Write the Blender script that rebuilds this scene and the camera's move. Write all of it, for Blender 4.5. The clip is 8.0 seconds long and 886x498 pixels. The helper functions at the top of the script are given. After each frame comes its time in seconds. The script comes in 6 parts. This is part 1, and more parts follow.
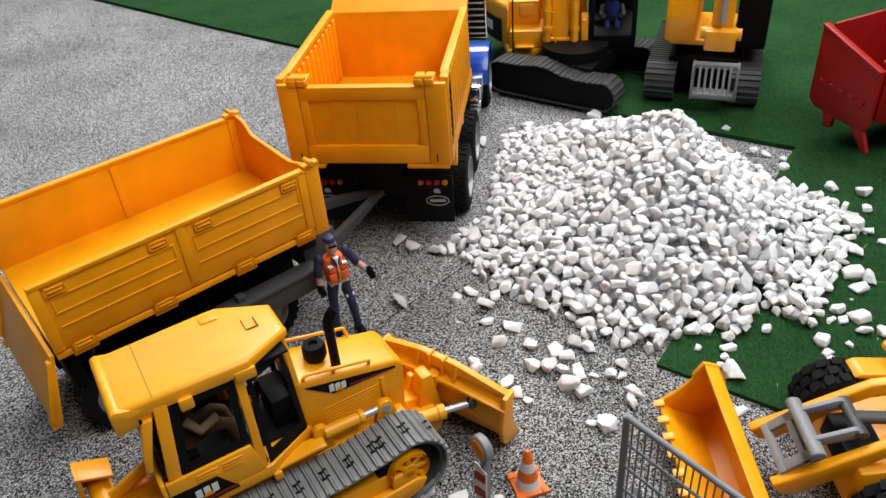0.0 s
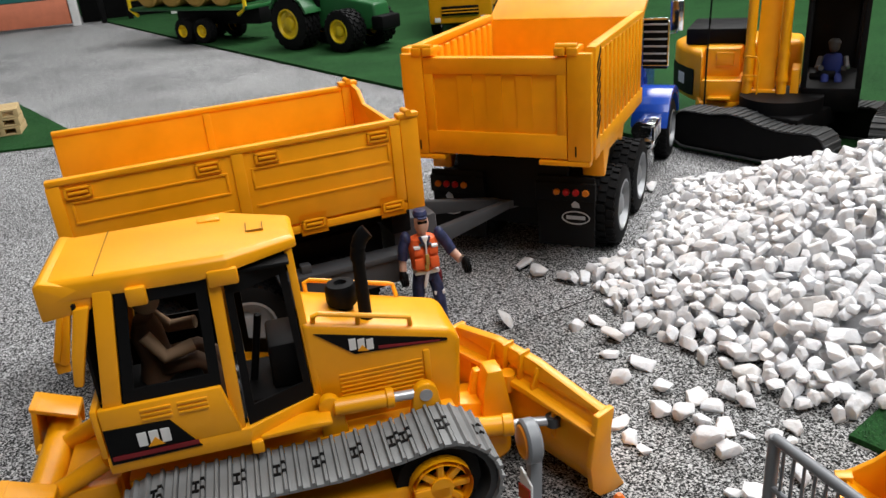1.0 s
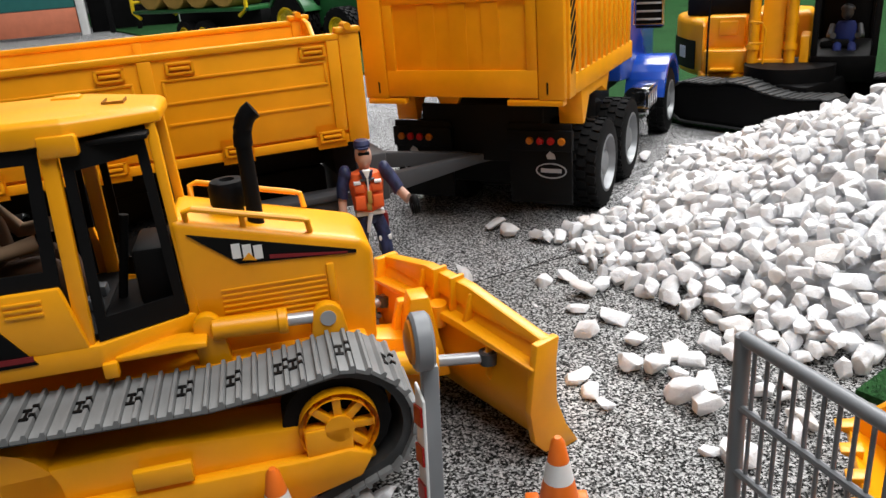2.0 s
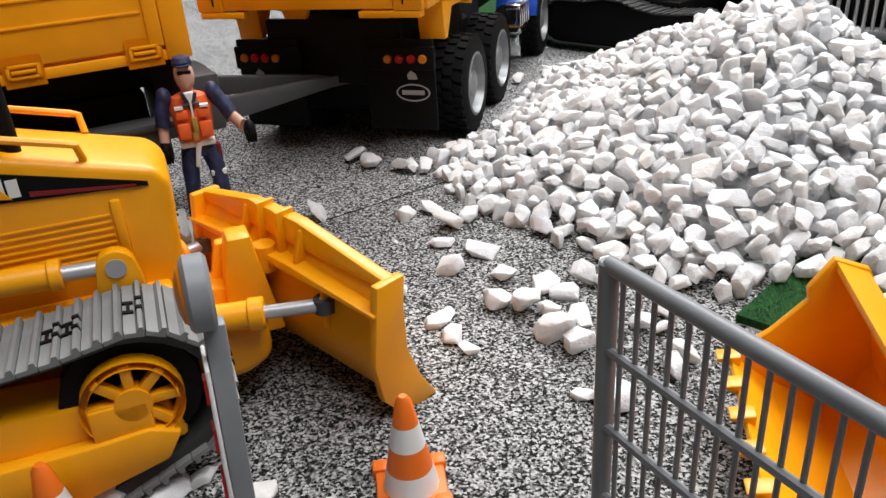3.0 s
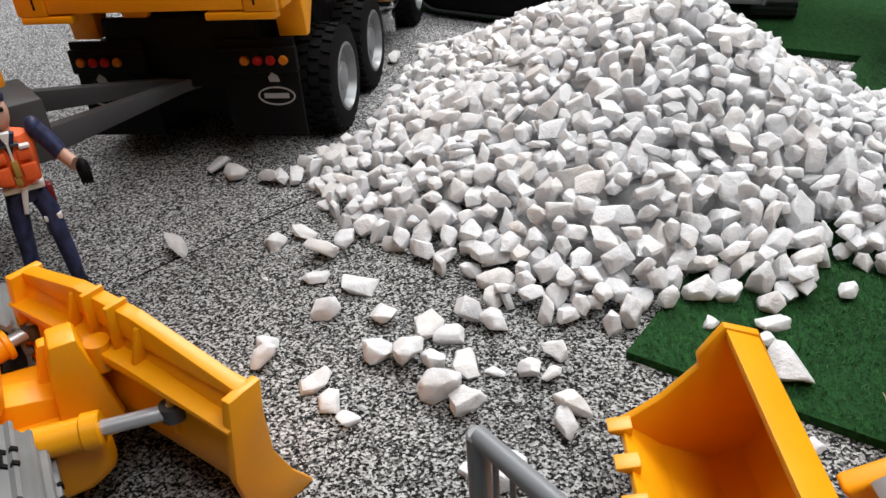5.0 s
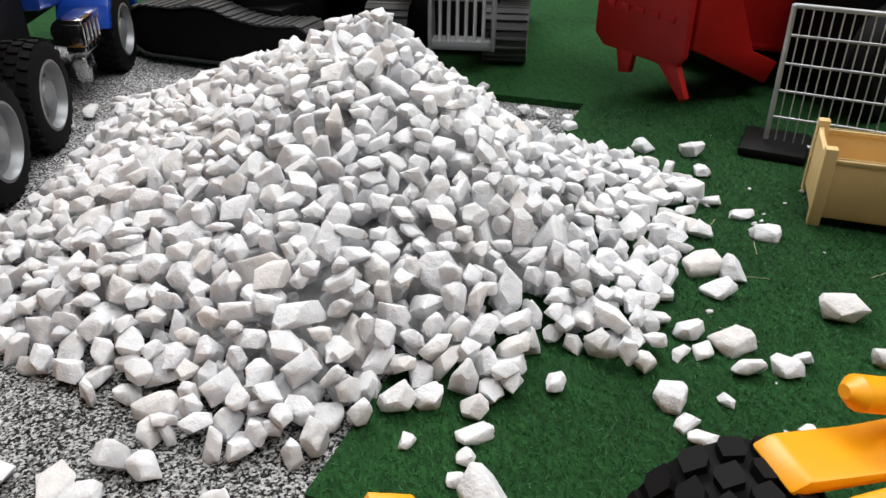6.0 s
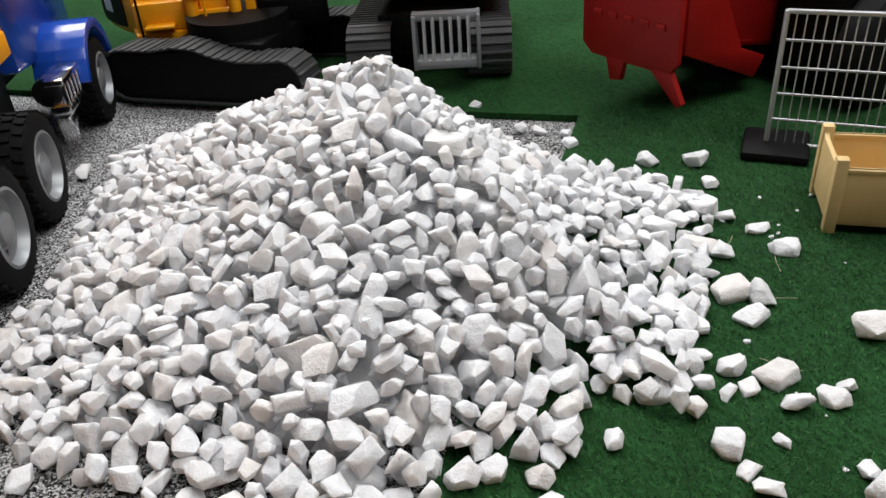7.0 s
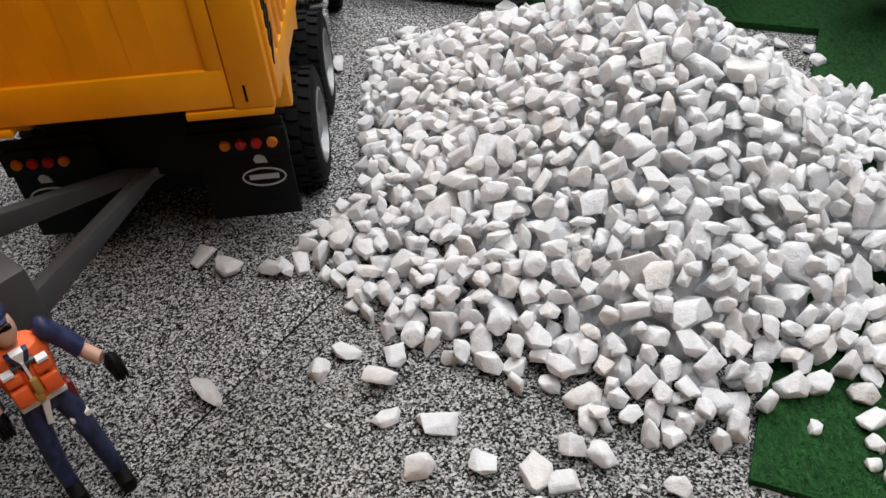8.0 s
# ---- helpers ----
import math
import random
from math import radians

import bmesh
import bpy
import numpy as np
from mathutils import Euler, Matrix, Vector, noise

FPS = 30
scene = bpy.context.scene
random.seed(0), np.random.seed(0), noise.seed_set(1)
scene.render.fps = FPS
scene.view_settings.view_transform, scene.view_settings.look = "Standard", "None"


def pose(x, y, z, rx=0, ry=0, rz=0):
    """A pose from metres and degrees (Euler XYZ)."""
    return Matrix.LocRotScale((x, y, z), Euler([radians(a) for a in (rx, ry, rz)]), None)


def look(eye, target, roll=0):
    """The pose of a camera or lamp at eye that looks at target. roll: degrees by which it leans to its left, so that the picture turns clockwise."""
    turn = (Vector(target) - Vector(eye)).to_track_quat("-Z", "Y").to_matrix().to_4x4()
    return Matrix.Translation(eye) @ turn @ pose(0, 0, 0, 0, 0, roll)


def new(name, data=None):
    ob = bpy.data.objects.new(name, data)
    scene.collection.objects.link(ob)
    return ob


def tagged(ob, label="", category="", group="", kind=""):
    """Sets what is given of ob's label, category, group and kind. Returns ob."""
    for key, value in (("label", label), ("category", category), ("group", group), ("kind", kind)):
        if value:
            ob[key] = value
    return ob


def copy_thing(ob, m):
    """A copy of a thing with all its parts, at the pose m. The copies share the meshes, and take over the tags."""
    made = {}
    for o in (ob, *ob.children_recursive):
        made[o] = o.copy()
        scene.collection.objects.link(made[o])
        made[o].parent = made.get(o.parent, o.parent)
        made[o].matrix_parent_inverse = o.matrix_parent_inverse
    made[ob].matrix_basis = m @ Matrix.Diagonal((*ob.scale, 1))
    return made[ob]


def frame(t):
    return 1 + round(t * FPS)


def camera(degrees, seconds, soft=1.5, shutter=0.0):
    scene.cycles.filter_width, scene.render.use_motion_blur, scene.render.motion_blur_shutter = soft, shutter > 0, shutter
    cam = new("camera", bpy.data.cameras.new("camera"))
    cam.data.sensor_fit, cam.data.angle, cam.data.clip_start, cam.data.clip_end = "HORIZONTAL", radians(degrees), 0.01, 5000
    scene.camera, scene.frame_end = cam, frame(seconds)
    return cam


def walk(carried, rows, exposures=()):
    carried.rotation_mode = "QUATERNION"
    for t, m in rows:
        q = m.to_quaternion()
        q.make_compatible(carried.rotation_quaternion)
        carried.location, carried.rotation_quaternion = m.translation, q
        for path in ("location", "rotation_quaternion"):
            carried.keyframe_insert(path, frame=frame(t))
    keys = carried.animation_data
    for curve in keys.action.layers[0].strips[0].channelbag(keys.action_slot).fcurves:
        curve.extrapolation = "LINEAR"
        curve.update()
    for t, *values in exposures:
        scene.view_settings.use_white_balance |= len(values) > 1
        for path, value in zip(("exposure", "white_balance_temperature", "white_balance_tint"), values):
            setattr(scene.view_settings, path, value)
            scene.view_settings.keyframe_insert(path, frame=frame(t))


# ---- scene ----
cam = camera(59.4, 8.0)
PATH = [
    (0, (0.051, 0.084, 0.515), (-0.051, 1.708, -0.648), -4.9),
    (0.5, (0.082, 0.125, 0.411), (-0.288, 1.803, -0.613), -5.1),
    (1, (0.105, 0.158, 0.32), (-0.5, 1.889, -0.478), -4.8),
    (1.2, (0.114, 0.17, 0.293), (-0.566, 1.891, -0.463), -4.8),
    (2.3, (0.134, 0.232, 0.22), (-0.481, 1.992, -0.504), -4.4),
    (2.5, (0.135, 0.243, 0.216), (-0.404, 2.011, -0.549), -4.2),
    (3, (0.139, 0.272, 0.2), (-0.245, 2.026, -0.681), -3.9),
    (3.5, (0.141, 0.299, 0.208), (-0.152, 2.025, -0.758), -4.2),
    (4, (0.141, 0.316, 0.211), (-0.117, 2.028, -0.789), -4.7),
    (4.2, (0.14, 0.317, 0.214), (-0.09, 2.027, -0.799), -4.6),
    (5.5, (0.171, 0.351, 0.232), (0.236, 2.057, -0.809), -2.1),
    (6, (0.209, 0.392, 0.223), (0.586, 2.09, -0.765), 0.4),
    (6.5, (0.216, 0.414, 0.222), (0.696, 2.087, -0.762), -1.3),
    (7, (0.186, 0.42, 0.26), (0.62, 2.07, -0.784), -4.2),
    (7.5, (0.097, 0.434, 0.296), (0.406, 2.01, -0.896), -5.5),
    (8, (0.056, 0.431, 0.314), (0.248, 1.933, -0.991), -4.9),
]
walk(cam, [(t, look(eye, target, roll)) for t, eye, target, roll in PATH],
     exposures=[(0.0, -0.38), (1.0, -0.28), (2.5, -0.06), (3.5, -0.40), (5.5, -0.52), (7.0, -0.61), (8.0, -0.68)])

# ---- light: an exhibition hall under broad soft ceiling lights ----
world = bpy.data.worlds.new("hall")
scene.world = world
world.use_nodes = True
background = world.node_tree.nodes["Background"]
background.inputs["Color"].default_value = (0.93, 0.97, 1.0, 1)
background.inputs["Strength"].default_value = 0.05


def ceiling_lamp(x, y, z, size, watts, target):
    data = bpy.data.lights.new("hall_lamp", "AREA")
    data.shape, data.size, data.size_y, data.energy = "RECTANGLE", size, size * 0.7, watts
    data.color = (1.0, 0.995, 0.99)
    lamp = new("hall_lamp", data)
    lamp.matrix_world = look((x, y, z), target)
    return lamp


ceiling_lamp(0.35, 2.75, 2.6, 1.9, 146, (0.0, 0.8, 0))
# unseen lamp, added to brighten the far floor
ceiling_lamp(-1.9, 3.3, 2.7, 2.3, 44, (-1.6, 2.6, 0))
ceiling_lamp(1.15, 0.25, 2.7, 2.4, 106, (0.1, 0.7, 0))


# ---- materials ----
def nodes_of(name):
    m = bpy.data.materials.new(name)
    m.use_nodes = True
    return m, m.node_tree.nodes, m.node_tree.links, m.node_tree.nodes["Principled BSDF"]


def add(nodes, kind, **inputs):
    n = nodes.new(kind)
    for k, v in inputs.items():
        n.inputs[k].default_value = v
    return n


def plastic(name, colour, rough=0.38, metal=0.0, dust=0.12, grain=900.0, bump=0.05, coat=0.0, spec=0.38, mottle=28.0):
    """Moulded plastic or lacquer: faint mottling, rubbed gloss, fine grain and a little dust."""
    m, N, L, P = nodes_of(name)
    place = N.new("ShaderNodeTexCoord")
    big = add(N, "ShaderNodeTexNoise", Scale=mottle, Detail=4.0)
    fine = add(N, "ShaderNodeTexNoise", Scale=grain, Detail=2.0)
    for n in (big, fine):
        L.new(place.outputs["Object"], n.inputs["Vector"])
    ramp = N.new("ShaderNodeValToRGB")
    dark = [c * (1 - dust) for c in colour]
    light = [min(1, c * (1 + dust * 0.4) + dust * 0.012) for c in colour]
    ramp.color_ramp.elements[0].position, ramp.color_ramp.elements[0].color = 0.3, (*dark, 1)
    ramp.color_ramp.elements[1].position, ramp.color_ramp.elements[1].color = 0.7, (*light, 1)
    L.new(big.outputs["Fac"], ramp.inputs["Fac"])
    L.new(ramp.outputs["Color"], P.inputs["Base Color"])
    r = add(N, "ShaderNodeMapRange", **{"To Min": rough - 0.07, "To Max": rough + 0.12})
    L.new(big.outputs["Fac"], r.inputs["Value"])
    L.new(r.outputs["Result"], P.inputs["Roughness"])
    b = add(N, "ShaderNodeBump", Strength=bump, Distance=0.0004)
    L.new(fine.outputs["Fac"], b.inputs["Height"])
    L.new(b.outputs["Normal"], P.inputs["Normal"])
    P.inputs["Metallic"].default_value = metal
    P.inputs["Specular IOR Level"].default_value = spec
    P.inputs["Coat Weight"].default_value = coat
    return m


def asphalt_material(name, light, tint):
    """Printed carpet of black, grey and white granules a good millimetre across."""
    m, N, L, P = nodes_of(name)
    place = N.new("ShaderNodeTexCoord")
    warp = add(N, "ShaderNodeTexNoise", Scale=700.0, Detail=2.0)
    L.new(place.outputs["Object"], warp.inputs["Vector"])
    bend = N.new("ShaderNodeVectorMath")
    bend.operation = "MULTIPLY_ADD"
    bend.inputs[1].default_value = (0.0009, 0.0009, 0.0)
    L.new(warp.outputs["Color"], bend.inputs[0])
    L.new(place.outputs["Object"], bend.inputs[2])
    cells = add(N, "ShaderNodeTexVoronoi", Scale=1050.0)
    L.new(bend.outputs[0], cells.inputs["Vector"])
    patch = add(N, "ShaderNodeTexNoise", Scale=5.0, Detail=5.0)
    clump = add(N, "ShaderNodeTexNoise", Scale=420.0, Detail=3.0)
    for n in (patch, clump):
        L.new(place.outputs["Object"], n.inputs["Vector"])
    sep = N.new("ShaderNodeSeparateColor")
    L.new(cells.outputs["Color"], sep.inputs["Color"])
    half = add(N, "ShaderNodeMath")
    half.operation = "MULTIPLY"
    half.inputs[1].default_value = 0.58
    L.new(sep.outputs["Red"], half.inputs[0])
    mix = add(N, "ShaderNodeMath")
    mix.operation = "MULTIPLY_ADD"
    mix.inputs[1].default_value = 0.62
    L.new(clump.outputs["Fac"], mix.inputs[0])
    L.new(half.outputs[0], mix.inputs[2])
    ramp = N.new("ShaderNodeValToRGB")
    e = ramp.color_ramp.elements
    e[0].position, e[0].color = 0.40, (*[0.003 * t for t in tint], 1)
    e[1].position, e[1].color = 0.86, (*[light * t for t in tint], 1)
    for at, share in ((0.52, 0.06), (0.66, 0.38)):
        k = e.new(at)
        k.color = (*[light * share * t for t in tint], 1)
    L.new(mix.outputs[0], ramp.inputs["Fac"])
    tone = add(N, "ShaderNodeMapRange", **{"From Min": 0.25, "From Max": 0.75, "To Min": 0.72, "To Max": 1.28})
    L.new(patch.outputs["Fac"], tone.inputs["Value"])
    mul = N.new("ShaderNodeVectorMath")
    mul.operation = "SCALE"
    L.new(ramp.outputs["Color"], mul.inputs[0])
    L.new(tone.outputs["Result"], mul.inputs["Scale"])
    L.new(mul.outputs[0], P.inputs["Base Color"])
    b = add(N, "ShaderNodeBump", Strength=0.4, Distance=0.0006)
    L.new(mix.outputs[0], b.inputs["Height"])
    L.new(b.outputs["Normal"], P.inputs["Normal"])
    P.inputs["Roughness"].default_value = 0.75
    P.inputs["Specular IOR Level"].default_value = 0.12
    return m


def turf_material(name, dark, light):
    m, N, L, P = nodes_of(name)
    place = N.new("ShaderNodeTexCoord")
    big = add(N, "ShaderNodeTexNoise", Scale=9.0, Detail=5.0)
    fine = add(N, "ShaderNodeTexNoise", Scale=420.0, Detail=5.0, Roughness=0.7, Distortion=0.6)
    stretch = N.new("ShaderNodeMapping")
    stretch.inputs["Scale"].default_value = (1.0, 0.45, 1.0)
    stretch.inputs["Rotation"].default_value = (0, 0, 0.6)
    L.new(place.outputs["Object"], stretch.inputs["Vector"])
    L.new(place.outputs["Object"], big.inputs["Vector"])
    L.new(stretch.outputs["Vector"], fine.inputs["Vector"])
    mix = add(N, "ShaderNodeMath")
    mix.operation = "MULTIPLY_ADD"
    mix.inputs[1].default_value = 0.35
    L.new(big.outputs["Fac"], mix.inputs[0])
    L.new(fine.outputs["Fac"], mix.inputs[2])
    ramp = N.new("ShaderNodeValToRGB")
    e = ramp.color_ramp.elements
    e[0].position, e[0].color = 0.45, (*dark, 1)
    e[1].position, e[1].color = 0.9, (*light, 1)
    L.new(mix.outputs[0], ramp.inputs["Fac"])
    L.new(ramp.outputs["Color"], P.inputs["Base Color"])
    b = add(N, "ShaderNodeBump", Strength=0.9, Distance=0.002)
    L.new(fine.outputs["Fac"], b.inputs["Height"])
    L.new(b.outputs["Normal"], P.inputs["Normal"])
    P.inputs["Roughness"].default_value = 0.95
    P.inputs["Specular IOR Level"].default_value = 0.15
    return m


def stone_material():
    """White marble chips: a few warmer or greyer than the rest, dusty, with broken faces."""
    m, N, L, P = nodes_of("white_marble")
    place = N.new("ShaderNodeTexCoord")
    info = N.new("ShaderNodeObjectInfo")
    island = N.new("ShaderNodeNewGeometry")
    both = add(N, "ShaderNodeMath")
    both.operation = "ADD"
    L.new(info.outputs["Random"], both.inputs[0])
    L.new(island.outputs["Random Per Island"], both.inputs[1])
    wrap = add(N, "ShaderNodeMath")
    wrap.operation = "FRACT"
    L.new(both.outputs[0], wrap.inputs[0])
    ramp = N.new("ShaderNodeValToRGB")
    e = ramp.color_ramp.elements
    e[0].position, e[0].color = 0.0, (0.705, 0.71, 0.73, 1)
    e[1].position, e[1].color = 1.0, (0.73, 0.695, 0.675, 1)
    for at, c in ((0.5, (0.75, 0.752, 0.768)), (0.82, (0.745, 0.745, 0.755)), (0.95, (0.74, 0.724, 0.716))):
        k = e.new(at)
        k.color = (*c, 1)
    L.new(wrap.outputs[0], ramp.inputs["Fac"])
    vein = add(N, "ShaderNodeTexNoise", Scale=190.0, Detail=5.0, Roughness=0.55)
    fine = add(N, "ShaderNodeTexNoise", Scale=900.0, Detail=3.0)
    for n in (vein, fine):
        L.new(island.outputs["Position"], n.inputs["Vector"])
    tone = add(N, "ShaderNodeMapRange", **{"From Min": 0.3, "From Max": 0.7, "To Min": 0.90, "To Max": 1.03})
    L.new(vein.outputs["Fac"], tone.inputs["Value"])
    mul = N.new("ShaderNodeVectorMath")
    mul.operation = "SCALE"
    L.new(ramp.outputs["Color"], mul.inputs[0])
    L.new(tone.outputs["Result"], mul.inputs["Scale"])
    L.new(mul.outputs[0], P.inputs["Base Color"])
    total = add(N, "ShaderNodeMath")
    total.operation = "ADD"
    L.new(vein.outputs["Fac"], total.inputs[0])
    soft = add(N, "ShaderNodeMath")
    soft.operation = "MULTIPLY"
    soft.inputs[1].default_value = 0.30
    L.new(fine.outputs["Fac"], soft.inputs[0])
    L.new(soft.outputs[0], total.inputs[1])
    b = add(N, "ShaderNodeBump", Strength=0.6, Distance=0.0026)
    L.new(total.outputs[0], b.inputs["Height"])
    L.new(b.outputs["Normal"], P.inputs["Normal"])
    P.inputs["Roughness"].default_value = 0.6
    P.inputs["Subsurface Weight"].default_value = 0.6
    P.inputs["Subsurface Radius"].default_value = (1.0, 0.95, 0.9)
    P.inputs["Subsurface Scale"].default_value = 0.005
    return m


YELLOW = plastic("yellow_plastic", (0.91, 0.372, 0.0006), 0.36, spec=0.5)
TIPPER = plastic("orange_yellow_plastic", (0.93, 0.372, 0.0006), 0.44)
BLACK = plastic("black_plastic", (0.0035, 0.0035, 0.0038), 0.55, spec=0.12)
SLATE = plastic("slate_plastic", (0.058, 0.059, 0.063), 0.5)
RUBBER = plastic("black_rubber", (0.0065, 0.0065, 0.0068), 0.66, grain=500, spec=0.12)
DARK_GREY = plastic("dark_grey_plastic", (0.055, 0.058, 0.062), 0.45)
TRACK_GREY = plastic("grey_track_rubber", (0.20, 0.205, 0.205), 0.55, dust=0.3)
TRACK_DARK = plastic("dark_track_rubber", (0.045, 0.047, 0.048), 0.55, dust=0.3)
GREY = plastic("grey_plastic", (0.22, 0.23, 0.245), 0.4)
SILVER = plastic("silver_plastic", (0.50, 0.51, 0.53), 0.32, metal=0.5)
RIM_GREY = plastic("grey_rim", (0.30, 0.31, 0.32), 0.35, metal=0.4)
CHROME = plastic("chrome", (0.86, 0.87, 0.88), 0.13, metal=1.0, dust=0.04)
RED = plastic("red_plastic", (0.36, 0.009, 0.007), 0.45, spec=0.25)
DARK_RED = plastic("dark_red_stripe", (0.20, 0.010, 0.014), 0.4)
BLUE_CLOTH = plastic("blue_cloth", (0.006, 0.018, 0.13), 0.7)
BLUE = plastic("blue_lacquer", (0.012, 0.07, 0.42), 0.22, coat=0.4)
WHITE = plastic("white_plastic", (0.78, 0.78, 0.77), 0.45)
CREAM = plastic("cream_plastic", (0.72, 0.52, 0.24), 0.48)
ORANGE = plastic("orange_plastic", (0.85, 0.17, 0.012), 0.42)
VEST = plastic("orange_vest", (0.86, 0.135, 0.030), 0.6)
NAVY = plastic("navy_paint", (0.018, 0.026, 0.085), 0.5, dust=0.75, mottle=170.0)
SKIN = plastic("pale_paint", (0.60, 0.36, 0.27), 0.5)
AMBER = plastic("amber_lens", (0.62, 0.19, 0.012), 0.25)
RED_LENS = plastic("red_lens", (0.45, 0.012, 0.012), 0.25)
GREEN = plastic("green_plastic", (0.016, 0.11, 0.03), 0.4)
STRAW = plastic("dry_straw", (0.50, 0.46, 0.30), 0.7)
TAN = plastic("straw_plastic", (0.42, 0.26, 0.055), 0.75)
WOOD = plastic("pale_wood", (0.55, 0.40, 0.20), 0.7)
TEAL = plastic("teal_panel", (0.02, 0.14, 0.13), 0.6)
SALMON = plastic("salmon_panel", (0.55, 0.17, 0.09), 0.6)
RIM_YELLOW = plastic("yellow_rim", (0.80, 0.56, 0.01), 0.4)
STONE = stone_material()
# one carpet in two tones; light on the farther floor is in its colour
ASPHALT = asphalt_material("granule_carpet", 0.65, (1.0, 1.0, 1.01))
NEAR_ASPHALT = asphalt_material("granule_carpet_darker", 0.50, (1.0, 1.0, 0.995))
TURF = turf_material("green_turf", (0.0030, 0.019, 0.0045), (0.024, 0.098, 0.026))


def fibre_material():
    """Green plastic fibres, each of its own shade."""
    m, N, L, P = nodes_of("turf_fibre")
    info = N.new("ShaderNodeNewGeometry")
    ramp = N.new("ShaderNodeValToRGB")
    e = ramp.color_ramp.elements
    e[0].position, e[0].color = 0.0, (0.004, 0.030, 0.006, 1)
    e[1].position, e[1].color = 1.0, (0.055, 0.19, 0.050, 1)
    k = e.new(0.7)
    k.color = (0.018, 0.085, 0.022, 1)
    L.new(info.outputs["Random Per Island"], ramp.inputs["Fac"])
    L.new(ramp.outputs["Color"], P.inputs["Base Color"])
    P.inputs["Roughness"].default_value = 0.55
    P.inputs["Specular IOR Level"].default_value = 0.25
    return m


FIBRE = fibre_material()


# ---- shapes ----
class Shape:
    """A bmesh that gathers the solids of one part."""

    def __init__(self):
        self.bm = bmesh.new()

    def solid(self, verts, faces, bev=0.0, seg=2):
        made = [self.bm.verts.new(v) for v in verts]
        fs = [self.bm.faces.new([made[i] for i in f]) for f in faces]
        bmesh.ops.recalc_face_normals(self.bm, faces=fs)
        if bev > 0:
            edges = list({e for f in fs for e in f.edges})
            bmesh.ops.bevel(self.bm, geom=edges, offset=bev, segments=seg, profile=0.5, affect="EDGES", clamp_overlap=True)
        return self

    def box(self, x0, x1, y0, y1, z0, z1, bev=0.0008, seg=2):
        v = [(x, y, z) for x in (x0, x1) for y in (y0, y1) for z in (z0, z1)]
        return self.solid(v, [(0, 1, 3, 2), (4, 6, 7, 5), (0, 4, 5, 1), (2, 3, 7, 6), (0, 2, 6, 4), (1, 5, 7, 3)], bev, seg)

    def prism(self, outline, a, b, axis="y", bev=0.0008, seg=2, shift=(0, 0)):
        """An outline, (x, z) for axis y, (y, z) for x, (x, y) for z, pushed from a to b; shift moves the outline at b."""
        put = {"y": lambda p, d: (p[0], d, p[1]), "x": lambda p, d: (d, p[0], p[1]), "z": lambda p, d: (p[0], p[1], d)}[axis]
        n = len(outline)
        v = [put(p, a) for p in outline] + [put((p[0] + shift[0], p[1] + shift[1]), b) for p in outline]
        f = [tuple(range(n)), tuple(range(2 * n - 1, n - 1, -1))]
        f += [(i, (i + 1) % n, n + (i + 1) % n, n + i) for i in range(n)]
        return self.solid(v, f, bev, seg)

    def loft(self, rings, bev=0.0, caps=True):
        n = len(rings[0])
        v = [p for ring in rings for p in ring]
        f = [(k * n + i, k * n + (i + 1) % n, (k + 1) * n + (i + 1) % n, (k + 1) * n + i) for k in range(len(rings) - 1) for i in range(n)]
        if caps:
            f += [tuple(range(n)), tuple(range(len(v) - 1, len(v) - 1 - n, -1))]
        return self.solid(v, f, bev)

    def lathe(self, p, axis, profile, seg=28, caps=True):
        """Rings (radius, distance along the axis) turned round the axis through p."""
        p, d = Vector(p), Vector(axis).normalized()
        u = d.orthogonal().normalized()
        w = d.cross(u)
        rings = [[p + d * h + (u * math.cos(6.2832 * i / seg) + w * math.sin(6.2832 * i / seg)) * max(r, 1e-5) for i in range(seg)] for r, h in profile]
        return self.loft(rings, 0, caps)

    def rod(self, p0, p1, r, r1=None, seg=14, bev=0.0):
        d = (Vector(p1) - Vector(p0))
        n, r1 = d.length, r if r1 is None else r1
        if bev:
            return self.lathe(p0, d, [(r - bev, 0), (r, bev), (r1, n - bev), (r1 - bev, n)], seg)
        return self.lathe(p0, d, [(r, 0), (r1, n)], seg)

    def tube(self, points, r, seg=8):
        pts = [Vector(p) for p in points]
        rings = []
        for i, p in enumerate(pts):
            d = (pts[min(i + 1, len(pts) - 1)] - pts[max(i - 1, 0)]).normalized()
            u = d.cross(Vector((0.13, 0.21, 0.97))).normalized()
            w = d.cross(u)
            rings.append([p + (u * math.cos(6.2832 * k / seg) + w * math.sin(6.2832 * k / seg)) * r for k in range(seg)])
        return self.loft(rings)

    def ball(self, p, rx, ry=None, rz=None, seg=14):
        ry, rz = ry or rx, rz or rx
        rings = []
        for k in range(9):
            a = -1.5 + 3.0 * k / 8
            rings.append([Vector(p) + Vector((rx * math.cos(a) * math.cos(6.2832 * i / seg), ry * math.cos(a) * math.sin(6.2832 * i / seg), rz * math.sin(a))) for i in range(seg)])
        return self.loft(rings)

    def turn(self, m):
        bmesh.ops.transform(self.bm, matrix=m, verts=self.bm.verts)
        return self


def mesh_of(name, shape, material, sharp=32):
    data = bpy.data.meshes.new(name)
    bm = shape.bm if isinstance(shape, Shape) else shape
    bm.normal_update()
    bm.to_mesh(data)
    bm.free()
    for m in material if isinstance(material, (list, tuple)) else [material]:
        data.materials.append(m)
    data.polygons.foreach_set("use_smooth", [True] * len(data.polygons))
    data.set_sharp_from_angle(angle=radians(sharp))
    return data


